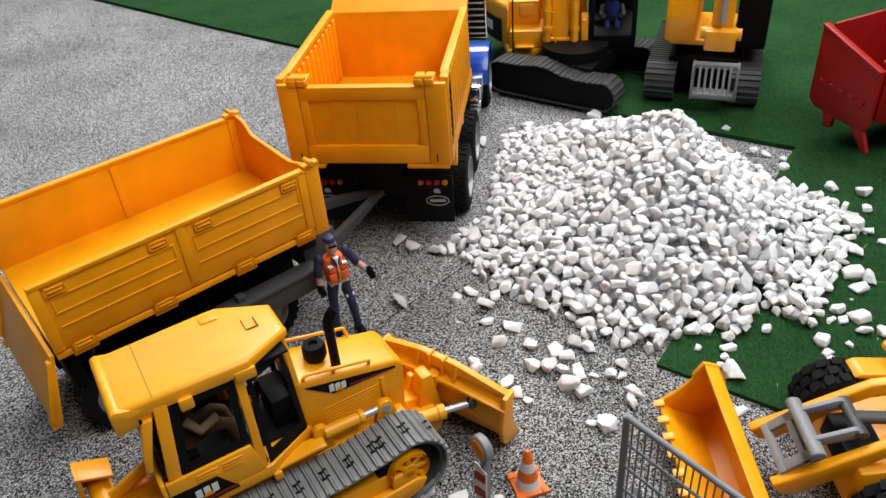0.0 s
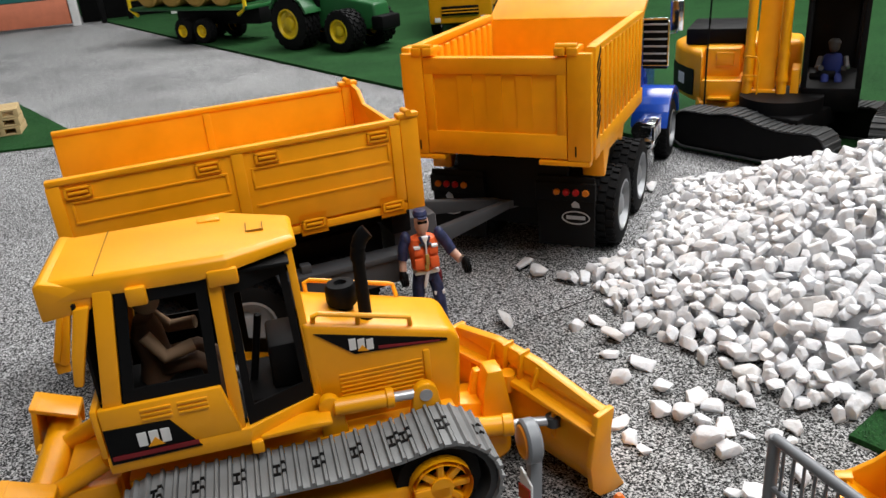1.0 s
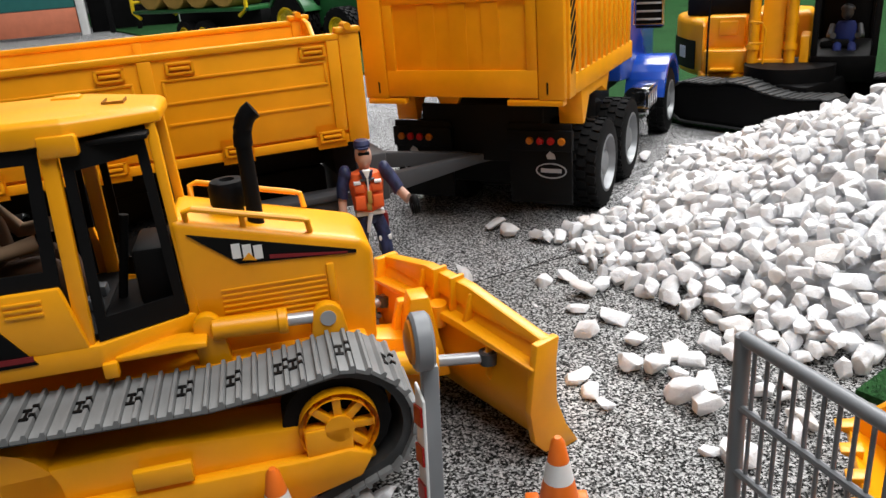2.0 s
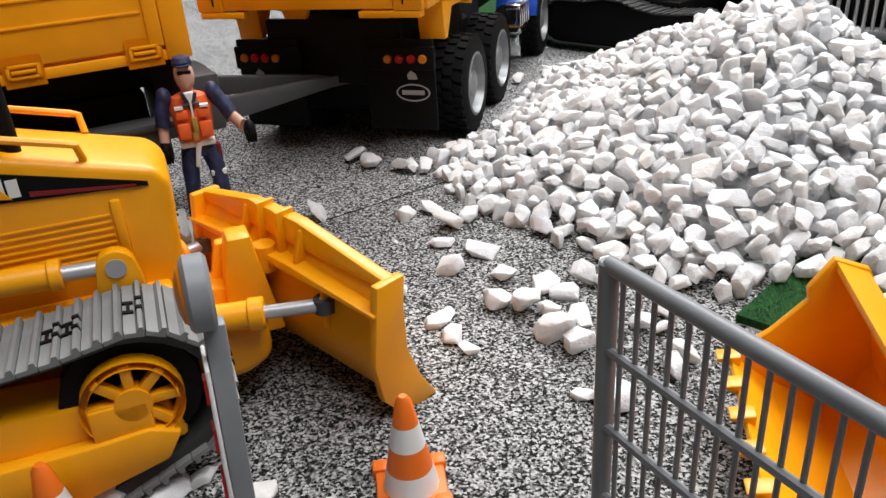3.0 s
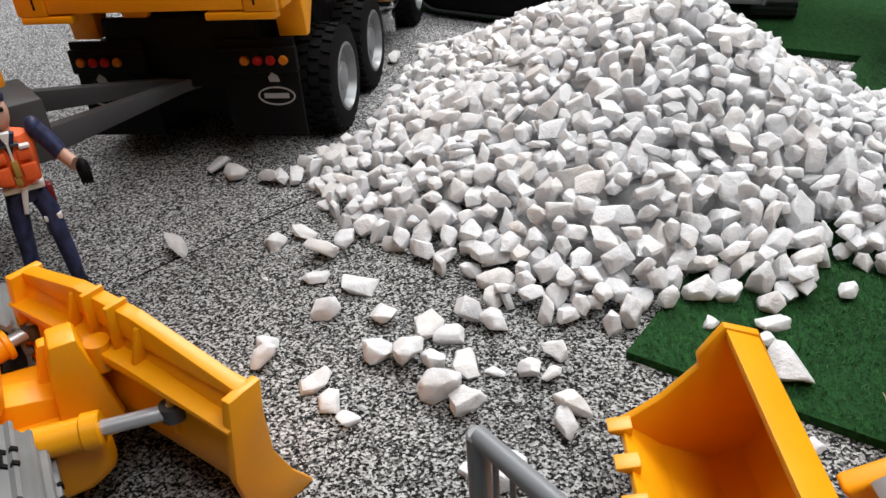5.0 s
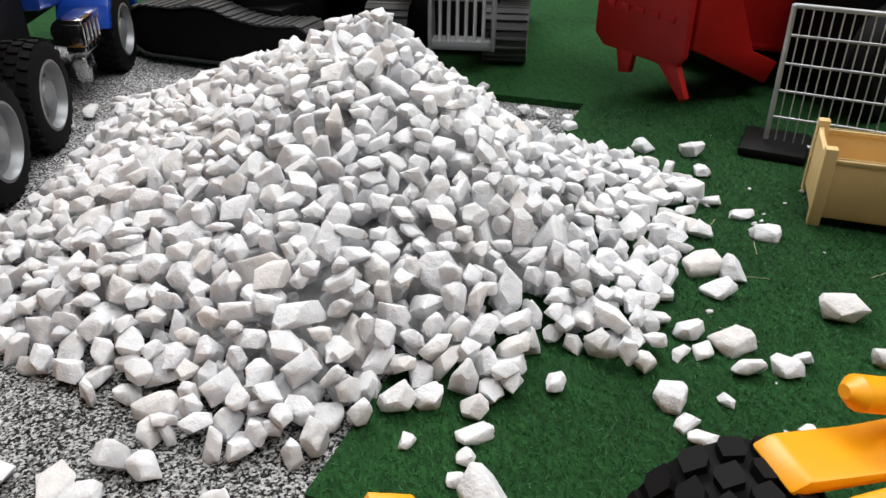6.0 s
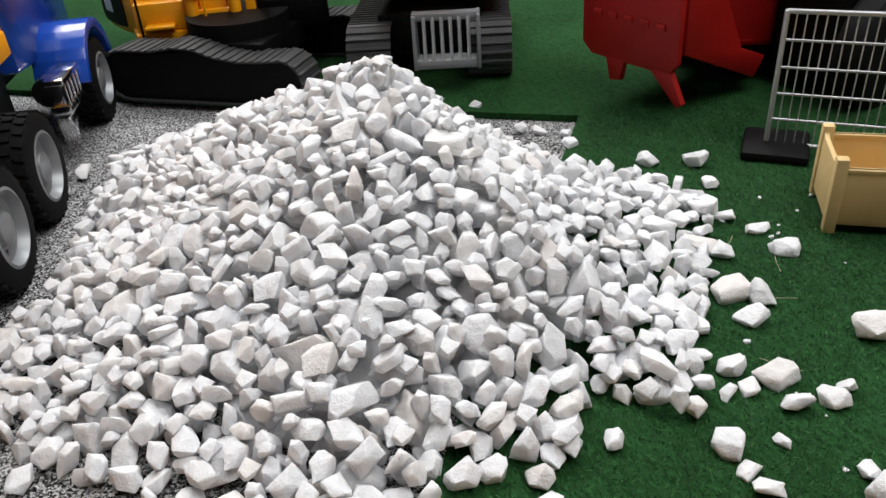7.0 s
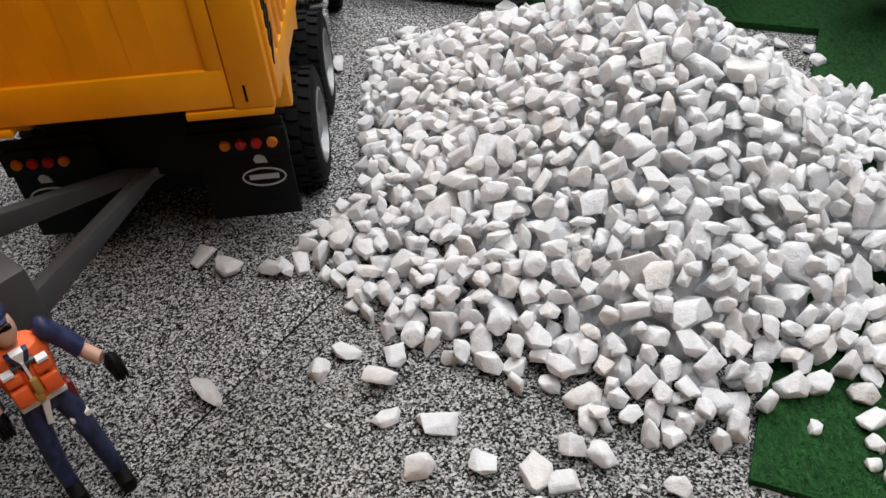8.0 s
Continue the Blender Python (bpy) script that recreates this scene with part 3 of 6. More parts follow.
def crawler(parent, outline, y0, y1, pitch, shoe_material, belt_material, grouser=0.0018, name="track"):
    """A track: an inner band and its shoes, each with a raised bar."""
    band = Shape()
    mid = sum(p[1] for p in outline) / len(outline)
    cx = sum(p[0] for p in outline) / len(outline)
    inner = [(cx + (x - cx) * 0.955, mid + (z - mid) * 0.86) for x, z in outline]
    n = len(outline)
    w0, w1 = y0 + (y1 - y0) * 0.1, y1 - (y1 - y0) * 0.1
    v = [(x, w, z) for w in (w0, w1) for x, z in outline] + [(x, w, z) for w in (w0, w1) for x, z in inner]
    f = []
    for i in range(n):
        j = (i + 1) % n
        f += [(i, j, n + j, n + i), (2 * n + i, 3 * n + i, 3 * n + j, 2 * n + j), (i, 2 * n + i, 2 * n + j, j), (n + i, n + j, 3 * n + j, 3 * n + i)]
    band.solid(v, f)
    track = part(name, band, belt_material, parent)
    s = Shape()
    p = pitch * 0.47
    s.box(-p, p, y0, y1, -0.0008, 0.0008, 0)
    s.prism([(-p, 0.0008), (-p * 0.2, 0.0008), (-p * 0.45, grouser + 0.0008), (-p * 0.9, grouser + 0.0008)], y0, y1, "y", 0)
    data = marked = mesh_of("shoe", s, shoe_material)
    if shoe_material == TRACK_GREY:
        # every third shoe shows the black link bolts
        s = Shape()
        s.box(-p, p, y0, y1, -0.0008, 0.0008, 0)
        s.prism([(-p, 0.0008), (-p * 0.2, 0.0008), (-p * 0.45, grouser + 0.0008), (-p * 0.9, grouser + 0.0008)], y0, y1, "y", 0)
        n = len(s.bm.faces)
        c = (y0 + y1) / 2
        for w in (c - 0.0042, c + 0.0026):
            s.box(-p * 0.1, p * 1.02, w, w + 0.0018, 0.0004, 0.0014, 0)
            s.box(-p * 1.0, -p * 0.3, w, w + 0.0018, 0.0004, grouser + 0.0014, 0)
        s.box(p * 0.25, p * 0.6, c - 0.003, c + 0.003, 0.0004, 0.0013, 0)
        s.bm.faces.ensure_lookup_table()
        for face in s.bm.faces[n:]:
            face.material_index = 1
        marked = mesh_of("shoe", s, [shoe_material, BLACK])
    for k, (place, a) in enumerate(belt(outline, pitch)):
        o = new("shoe", marked if k % 3 == 0 else data)
        o.parent = track
        o.matrix_basis = Matrix.Translation(place) @ Matrix.Rotation(-a, 4, "Y") @ Matrix.Rotation(math.pi, 4, "X") @ Matrix.Translation((0, -(y0 + y1), 0))
    return track


# ---- tipper truck ----
def hooks(s, x, y, z, out):
    """A fastener on a side wall: a frame with a bar."""
    s.box(x - 0.0085, x + 0.0085, y, y + out * 0.0022, z + 0.0022, z + 0.0038, 0.0004)
    s.box(x - 0.0085, x + 0.0085, y, y + out * 0.0022, z - 0.0038, z - 0.0022, 0.0004)
    s.box(x - 0.0085, x - 0.0065, y, y + out * 0.0022, z - 0.0038, z + 0.0038, 0.0004)
    s.box(x + 0.0065, x + 0.0085, y, y + out * 0.0022, z - 0.0038, z + 0.0038, 0.0004)
    s.box(x - 0.006, x + 0.006, y, y + out * 0.003, z - 0.0008, z + 0.001, 0.0004)


def tipper_truck():
    t = thing("tipper_truck", pose(0.022, 0.80, 0, 0, 0, 83.5), "yellow toy tipper truck with a blue cab on carpet", "toy truck")
    W, L, Z0, Z1 = 0.169, 0.205, 0.116, 0.209
    # the open body: floor, ribbed side walls, sloping front
    b = Shape()
    b.box(0.002, L, 0.004, W - 0.004, Z0 + 0.001, Z0 + 0.008, 0.0006)
    part("body_floor", b, TIPPER, t)
    for side in (0, 1):
        s = Shape()
        y0, y1 = (0.0, 0.005) if side == 0 else (W - 0.005, W)
        s.box(0.0, L, y0, y1, Z0 + 0.006, Z1 - 0.002, 0.0006)
        for k in range(11):
            x = 0.023 + k * 0.0165
            ya, yb = (-0.0028, 0.002) if side == 0 else (W - 0.002, W + 0.0028)
            if k == 0:
                q = Shape()
                q.box(x, x + 0.008, ya, yb, Z0 + 0.012, Z1 - 0.004, 0.0008)
                outer_rib = mesh_of("rib", q, TIPPER)
            yc, yd = (0.003, 0.0085) if side == 0 else (W - 0.0085, W - 0.003)
            if k == 0:
                q = Shape()
                q.box(x, x + 0.0085, yc, yd, Z0 + 0.01, Z1 - 0.0072, 0.0018)
                inner_rib = mesh_of("rib", q, TIPPER)
        wall = part("side_wall", s, TIPPER, t)
        bar("top_rail", wall, TIPPER, 0.0136, L, y0 - 0.002, y1 + 0.002, Z1 - 0.006, Z1 + 0.001, 0.001)
        bar("bottom_rail", wall, TIPPER, 0.0136, L, y0 - 0.003 * (1 - side), y1 + 0.003 * side, Z0, Z0 + 0.016, 0.001)
        bar("corner_rail", wall, TIPPER, -0.0022, 0.014, y0 - 0.0034 * (1 - side), y1 + 0.0034 * side, Z0 - 0.0004, Z1 + 0.0016, 0.001)
        for k in range(11):
            for data in (outer_rib, inner_rib):
                o = new("rib", data)
                o.parent, o.matrix_basis = wall, pose(k * 0.0165, 0, 0)
    s = Shape()
    s.prism([(L - 0.003, Z0), (L + 0.004, Z0), (L + 0.009, 0.199), (L + 0.098, 0.250), (L + 0.096, 0.254), (L + 0.005, 0.204)], 0, W, "y", 0.0008)
    part("headboard", s, TIPPER, t)
    # tailgate with a sunk panel
    s = Shape()
    s.box(-0.006, 0.001, 0.0, W, Z0 + 0.002, Z1 - 0.006, 0.0008)
    gate = part("tailgate", s, TIPPER, t)
    for box in ((-0.0085, -0.004, 0.0198, W - 0.0198, Z0 + 0.001, Z0 + 0.022), (-0.0085, -0.004, 0.0198, W - 0.0198, Z1 - 0.020, Z1 - 0.006), (-0.0083, -0.004, 0.0198, 0.0285, Z0 + 0.0205, Z1 - 0.0185), (-0.0083, -0.004, W - 0.0285, W - 0.0198, Z0 + 0.0205, Z1 - 0.0185)):
        bar("frame_rail", gate, TIPPER, *box, 0.0007)
    for k in range(3):
        q = Shape()
        y = 0.050 + k * 0.027
        q.prism([(-0.0062, Z0 + 0.023), (-0.0056, Z0 + 0.023), (-0.0056, Z1 - 0.021), (-0.0074, Z1 - 0.021)], y, y + 0.014, "y", 0)
        part("panel_wave", q, TIPPER, gate)
    bar("foot_block", gate, TIPPER, -0.009, 0.0, 0.0, 0.045, Z0 - 0.005, Z0 - 0.0004, 0.0008)
    bar("foot_block", gate, TIPPER, -0.009, 0.0, W - 0.035, W, Z0 - 0.005, Z0 - 0.0004, 0.0008)
    for y0, y1 in ((-0.0015, 0.0192), (W - 0.0192, W + 0.0015)):
        h = Shape()
        h.box(-0.0092, -0.0030, y0, y1, Z0 - 0.0002, Z1 - 0.0026, 0.0009)
        part("corner_post", h, TIPPER, gate)
    for y in (0.020, W - 0.020):
        h = Shape()
        h.box(-0.0104, 0.010, y - 0.010, y - 0.0006, Z1 - 0.0046, Z1 + 0.0022, 0.0012)
        h.box(-0.0104, 0.010, y + 0.0006, y + 0.010, Z1 - 0.0046, Z1 + 0.0022, 0.0012)
        h.rod((-0.006, y - 0.009, Z1 + 0.0024), (-0.006, y + 0.009, Z1 + 0.0024), 0.0030, seg=12)
        part("hinge", h, TIPPER, gate)
        h = Shape()
        h.box(-0.0097, -0.0090, y + (0.008 if y > W / 2 else -0.008) - 0.0006, y + (0.008 if y > W / 2 else -0.008) + 0.0006, Z0 + 0.004, Z0 + 0.013, 0)
        part("slot", h, BLACK, gate)
    for k in range(7):
        s = Shape()
        z = Z0 + 0.018 + k * 0.0095
        s.prism([(0.001, z), (0.0125, z + 0.013), (0.0125, z + 0.0175), (0.001, z + 0.0045)], -0.0040, -0.0033, "y", 0)
        part("warning_stripe", s, BLACK, t, "black slanted warning stripe")
    # supports and frame under the body
    for y in (-0.001, W - 0.019):
        s = Shape()
        s.prism([(0.040, 0.087), (0.046, 0.087), (0.060, 0.107), (0.10, 0.107), (0.115, 0.1), (0.125, 0.116), (0.036, 0.116)], y, y + 0.02, "y", 0.0008)
        part("body_support", s, TIPPER, t)
    for y in (0.047, W - 0.055):
        s = Shape()
        s.prism([(y - 0.012, 0.112), (y + 0.012, 0.112), (y + 0.002, 0.089), (y - 0.002, 0.089)], 0.03, 0.036, "x", 0.0008)
        part("bracket", s, TIPPER, t)
    s = Shape()
    s.box(0.03, 0.40, 0.055, 0.070, 0.058, 0.098, 0.001)
    s.box(0.03, 0.40, W - 0.070, W - 0.055, 0.058, 0.098, 0.001)
    s.box(0.03, 0.055, 0.06, W - 0.06, 0.06, 0.085, 0.001)
    s.box(0.08, 0.24, 0.06, W - 0.06, 0.09, 0.116, 0.001)
    s.rod((0.095, 0.02, 0.04), (0.095, W - 0.02, 0.04), 0.01)
    s.rod((0.185, 0.02, 0.04), (0.185, W - 0.02, 0.04), 0.01)
    part("chassis", s, BLACK, t)
    # unseen twin tyres, added to keep light out from under the body
    for x in (0.095, 0.186):
        for y in (0.038, W - 0.038):
            s = Shape()
            s.lathe((x, y - 0.013, 0.040), (0, 1, 0), [(0.020, 0), (0.036, 0.001), (0.0395, 0.005), (0.0395, 0.021), (0.036, 0.025), (0.020, 0.026)], 32)
            part("inner_tyre", s, RUBBER, t)
    bar("axle_housing", t, BLACK, 0.058, 0.235, 0.066, W - 0.066, 0.024, 0.088, 0.004)
    # added black blocks that fill the underbody and deepen its shade
    bar("gearbox", t, BLACK, 0.045, 0.30, 0.042, W - 0.042, 0.030, 0.100, 0.006)
    bar("spring_hanger", t, BLACK, 0.120, 0.160, 0.020, 0.046, 0.030, 0.104, 0.004)
    bar("spring_hanger", t, BLACK, 0.120, 0.160, W - 0.046, W - 0.020, 0.030, 0.104, 0.004)
    bar("cross_member", t, BLACK, 0.028, 0.034, 0.030, W - 0.030, 0.056, 0.104, 0.001)
    for y0 in (0.004, W - 0.058):
        s = Shape()
        s.box(0.024, 0.027, y0, y0 + 0.054, 0.022, 0.09, 0.0006)
        s.box(0.021, 0.027, y0 - 0.001, y0 + 0.055, 0.068, 0.085, 0.0008)
        flap = part("mud_flap", s, BLACK, t)
        inward = 1 if y0 < 0.05 else -1
        edge = y0 if y0 < 0.05 else y0 + 0.054
        for k in range(4):
            m = Shape()
            ly = edge + inward * (0.0075 + 0.0090 * k)
            m.rod((0.0215, ly, 0.0765), (0.0190, ly, 0.0765), 0.0034, 0.0028, 16)
            part("tail_lamp", m, (AMBER, RED_LENS, RED_LENS, AMBER)[k], flap, ("amber", "red", "red", "amber")[k] + " lens")
        m = Shape()
        cy, cz = edge + inward * 0.0175, 0.051
        outer = [(cy + 0.0132 * math.cos(6.2832 * k / 40), cz + 0.0066 * math.sin(6.2832 * k / 40)) for k in range(40)]
        inner = [(cy + 0.0122 * math.cos(6.2832 * k / 40), cz + 0.0056 * math.sin(6.2832 * k / 40)) for k in range(40)]
        v = [(d, *p) for d in (0.0240, 0.0234) for ring in (outer, inner) for p in ring]
        f = []
        for k in range(40):
            j = (k + 1) % 40
            f += [(k, j, 40 + j, 40 + k), (80 + k, 120 + k, 120 + j, 80 + j), (k, 80 + k, 80 + j, j), (40 + k, 40 + j, 120 + j, 120 + k)]
        m.solid(v, f)
        m.box(0.0234, 0.0240, cy - 0.0088, cy + 0.0088, cz - 0.0016, cz + 0.0018, 0)
        m.prism([(cy - 0.004, cz + 0.010), (cy + 0.003, cz + 0.010), (cy + 0.004, cz + 0.013), (cy + 0.001, cz + 0.0165), (cy - 0.003, cz + 0.014)], 0.0234, 0.0240, "x", 0)
        part("badge", m, SILVER, flap, "pale oval badge")
    for x in (0.095, 0.186):
        wheel(t, x, 0.006, 0.040, 0.028, -1, pieces=True)
        wheel(t, x, W - 0.006, 0.040, 0.028, 1, pieces=True)
    # cab end
    wheel(t, 0.388, 0.004, 0.038, 0.026, -1, pieces=True)
    wheel(t, 0.388, W - 0.004, 0.038, 0.026, 1, pieces=True)
    s = Shape()
    s.prism([(0.30, 0.075), (0.30, 0.21), (0.315, 0.222), (0.37, 0.222), (0.385, 0.15), (0.46, 0.142), (0.475, 0.12), (0.475, 0.06), (0.44, 0.06)], 0.03, W - 0.03, "y", 0.004)
    cab = part("cab", s, BLUE, t, "glossy blue cab and bonnet")
    for side in (0, 1):
        s = Shape()
        y0, y1 = (-0.01, 0.035) if side == 0 else (W - 0.035, W + 0.01)
        s.prism(arc(0.388, 0.040, 0.053, 168, 12, 14) + arc(0.388, 0.040, 0.044, 12, 168, 14), y0, y1, "y", 0.001)
        part("fender", s, BLUE, t, "rounded blue wheel arch")
        s = Shape()
        y = 0.004 if side == 0 else W - 0.004
        o = -1 if side == 0 else 1
        s.rod((0.296, y - o * 0.010, 0.058), (0.335, y - o * 0.010, 0.058), 0.012)
        tank = part("fuel_tank", s, CHROME, t, "chrome fuel tank")
        bar("step_plate", tank, CHROME, 0.285, 0.335, y - 0.008, y + 0.008, 0.042, 0.049, 0.001)
        bar("step_plate", tank, CHROME, 0.285, 0.335, y - 0.008, y + 0.008, 0.066, 0.071, 0.001)
        for k in range(5):
            bar("step_bar", tank, CHROME, 0.288 + k * 0.010, 0.292 + k * 0.010, y + o * 0.004, y + o * 0.008, 0.045, 0.068, 0.0006)
        s = Shape()
        s.prism([(0.284, 0.040), (0.30, 0.040), (0.290, 0.018)], y - 0.006, y + 0.006, "y", 0.0005)
        part("bracket", s, CHROME, tank)
        s = Shape()
        y = 0.012 if side == 0 else W - 0.012
        ya, yb = (-0.014, 0.016) if side == 0 else (W - 0.016, W + 0.014)
        s.tube([(0.298, ya, 0.136), (0.298, ya, 0.186), (0.298, ya + 0.002, 0.1885), (0.298, yb - 0.002, 0.1885), (0.298, yb, 0.186), (0.298, yb, 0.136), (0.298, ya, 0.136)], 0.0013)
        rack = part("intake_frame", s, CHROME, t, "chrome frame of a slatted air intake")
        bar("intake_box", rack, BLACK, 0.2995, 0.312, ya + 0.001, yb - 0.001, 0.132, 0.1875, 0.001)
        for k in range(6):
            bar("slat", rack, SILVER, 0.2975, 0.2995, ya + 0.002, yb - 0.002, 0.1405 + 0.0082 * k, 0.1425 + 0.0082 * k, 0.0004)
        s = Shape()
        ym = -0.010 if side == 0 else W + 0.010
        s.tube([(0.385, y, 0.155), (0.383, ym, 0.16), (0.383, ym, 0.20), (0.385, y, 0.205)], 0.0015)
        s.box(0.381, 0.385, ym - 0.008, ym + 0.008, 0.162, 0.198, 0.0015)
        part("mirror", s, CHROME, t, "chrome mirror on a bracket")
    return t


# ---- drawbar trailer ----
def trailer():
    t = thing("tipping_trailer", pose(-0.094, 0.688, 0, 0, 0, 41.0), "yellow toy drawbar trailer with its tailgate hanging open", "toy trailer")
    L, W, Z0, Z1 = 0.252, 0.152, 0.113, 0.182
    s = Shape()
    s.box(-L, 0, 0.003, W - 0.003, Z0 + 0.002, Z0 + 0.008, 0.0006)
    s.box(-L, 0, 0.0, W, Z0 - 0.002, Z0 + 0.004, 0.0008)
    part("body_floor", s, TIPPER, t)
    for side in (0, 1):
        s = Shape()
        y0, y1 = (0.0, 0.004) if side == 0 else (W - 0.004, W)
        o = -1 if side == 0 else 1
        yo = y0 if side == 0 else y1
        s.box(-L, -0.012, y0, y1, Z0 + 0.006, Z1, 0.0008)
        s.box(-L, -0.012, y0 - (0.0015 if side == 0 else 0.001), y1 + (0.001 if side == 0 else 0.0015), Z1 - 0.0035, Z1 + 0.0005, 0.0008)
        wall = part("side_wall", s, TIPPER, t)
        for a, b in ((-L + 0.012, -0.140), (-0.124, -0.022)):
            # raised lines round the two sunk fields of the panel
            for z in (Z0 + 0.025, Z1 - 0.017, Z1 - 0.031):
                bar("moulding", wall, TIPPER, a, b, yo - 0.0009, yo + 0.0009, z, z + 0.0016, 0.0004)
            bar("moulding", wall, TIPPER, a, a + 0.0016, yo - 0.0009, yo + 0.0009, Z1 - 0.0294, Z1 - 0.0170, 0.0004)
            bar("moulding", wall, TIPPER, b - 0.0016, b, yo - 0.0009, yo + 0.0009, Z1 - 0.0294, Z1 - 0.0170, 0.0004)
        bar("upright", wall, TIPPER, -L - 0.0004, -L + 0.008, yo - 0.0014, yo + 0.0014, Z0 + 0.006, Z1 - 0.0036, 0.0006)
        bar("upright", wall, TIPPER, -0.136, -0.128, yo - 0.0014, yo + 0.0014, Z0 + 0.010, Z1 - 0.0036, 0.0006)
        bar("upright", wall, TIPPER, -0.0205, -0.0125, yo - 0.0014, yo + 0.0014, Z0 + 0.0065, Z1 - 0.0036, 0.0006)
        yi = y1 if side == 0 else y0
        bar("rib", wall, TIPPER, -0.135, -0.129, yi - 0.0016, yi + 0.0016, Z0 + 0.0085, Z1 - 0.004, 0.0004)
        for x in (-L + 0.018, -0.152, -0.112, -0.030):
            h = Shape()
            hooks(h, x, yo, Z1 - 0.0095, o)
            part("latch", h, TIPPER, wall)
        for x in (-L + 0.022, -0.162, -0.086, -0.024):
            h = Shape()
            hooks(h, x, yo, Z0 + 0.004, o)
            h.box(x - 0.010, x + 0.010, yo - 0.001, yo + o * 0.001, Z0 - 0.004, Z0 + 0.012, 0.0006)
            part("hinge", h, TIPPER, wall)
        c = Shape()
        c.box(-0.012, 0.002, y0 - 0.001, y1 + 0.001, Z0 - 0.002, Z1 + 0.001, 0.0009)
        c.box(-0.014, 0.003, y0 - 0.002, y1 + 0.002, Z1, Z1 + 0.004, 0.0012)
        c.rod((-0.006, y0 - 0.004, Z1 + 0.0045), (-0.006, y1 + 0.004, Z1 + 0.0045), 0.0024, seg=10)
        part("corner_post", c, TIPPER, t)
    # front wall, lower in the middle of its top
    s = Shape()
    s.prism([(0.002, Z0), (W - 0.002, Z0), (W - 0.002, Z1 + 0.002), (W - 0.022, Z1 - 0.001), (W - 0.034, Z1 - 0.011), (0.045, Z1 - 0.013), (0.012, Z1 - 0.004), (0.002, Z1 + 0.001)], -0.004, 0.0, "x", 0.0008)
    part("front_wall", s, TIPPER, t)
    # tailgate, hinged down
    s = Shape()
    s.prism([(-L - 0.001, Z0 + 0.004), (-L - 0.005, Z0 + 0.004), (-L - 0.024, 0.056), (-L - 0.020, 0.052), (-L - 0.016, 0.054)], 0.002, W - 0.002, "y", 0.0008)
    s.prism([(-L - 0.005, Z0), (-L - 0.009, Z0), (-L - 0.026, 0.058), (-L - 0.022, 0.056)], 0.0, 0.006, "y", 0.0008)
    s.prism([(-L - 0.005, Z0), (-L - 0.009, Z0), (-L - 0.026, 0.058), (-L - 0.022, 0.056)], W - 0.006, W, "y", 0.0008)
    gate = part("tailgate", s, TIPPER, t)
    for y in (0.004, W - 0.010):
        h = Shape()
        h.box(-L - 0.026, -L - 0.017, y, y + 0.006, 0.046, 0.055, 0.0012)
        part("pin", h, TIPPER, gate)
    # undercarriage
    for name, box in (("chassis_beam", (-0.235, -0.0205, 0.045, 0.057, 0.088, 0.110)), ("chassis_beam", (-0.235, -0.0205, W - 0.057, W - 0.045, 0.088, 0.110)),
                      ("axle_box", (-0.22, -0.14, 0.05, W - 0.05, 0.040, 0.087)), ("cross_beam", (-0.020, -0.004, 0.02, W - 0.02, 0.085, 0.110))):
        bar(name, t, BLACK, *box, 0.001)
    # black mass added under the floor to close lit gaps and stand for shade
    bar("turntable_plate", t, BLACK, -0.125, -0.0225, 0.040, W - 0.040, 0.030, 0.0875, 0.003)
    bar("rear_crossbar", t, BLACK, -L + 0.004, -L + 0.016, 0.020, W - 0.020, 0.060, 0.108, 0.002)
    for x in (-0.215, -0.145, -0.072):
        s = Shape()
        s.rod((x, 0.03, 0.036), (x, W - 0.03, 0.036), 0.008)
        part("axle", s, BLACK, t)
    s = Shape()
    s.box(-0.115, -0.020, 0.001, 0.016, 0.052, 0.074, 0.001)
    s.box(-0.118, -0.016, -0.001, 0.018, 0.072, 0.0765, 0.0008)
    s.box(-0.10, -0.092, 0.004, 0.012, 0.076, 0.083, 0.0008)
    part("side_box", s, SLATE, t, "dark grey tool box")
    s = Shape()
    s.box(-0.018, 0.020, 0.024, 0.075, 0.058, 0.094, 0.002)
    head = part("drawbar_head", s, SLATE, t, "dark grey drawbar head")
    # forked drawbar to the truck
    for y0, y1 in ((0.030, 0.092), (0.118, 0.100)):
        s = Shape()
        s.loft([[(0.012, y0 - 0.004, 0.060), (0.012, y0 + 0.004, 0.060), (0.012, y0 + 0.004, 0.076), (0.012, y0 - 0.004, 0.076)],
                [(0.120, y1 - 0.004, 0.054), (0.120, y1 + 0.004, 0.054), (0.120, y1 + 0.004, 0.062), (0.120, y1 - 0.004, 0.062)],
                [(0.165, 0.093, 0.054), (0.165, 0.099, 0.054), (0.165, 0.099, 0.062), (0.165, 0.093, 0.062)]], 0.0008)
        part("drawbar", s, SLATE, t, "dark grey forked drawbar")
    for x in (-0.215, -0.145, -0.072):
        for y, out in ((0.030, -1), (W - 0.030, 1)):
            wheel(t, x, y, 0.036, 0.024, out, pieces=out < 0)
    return t


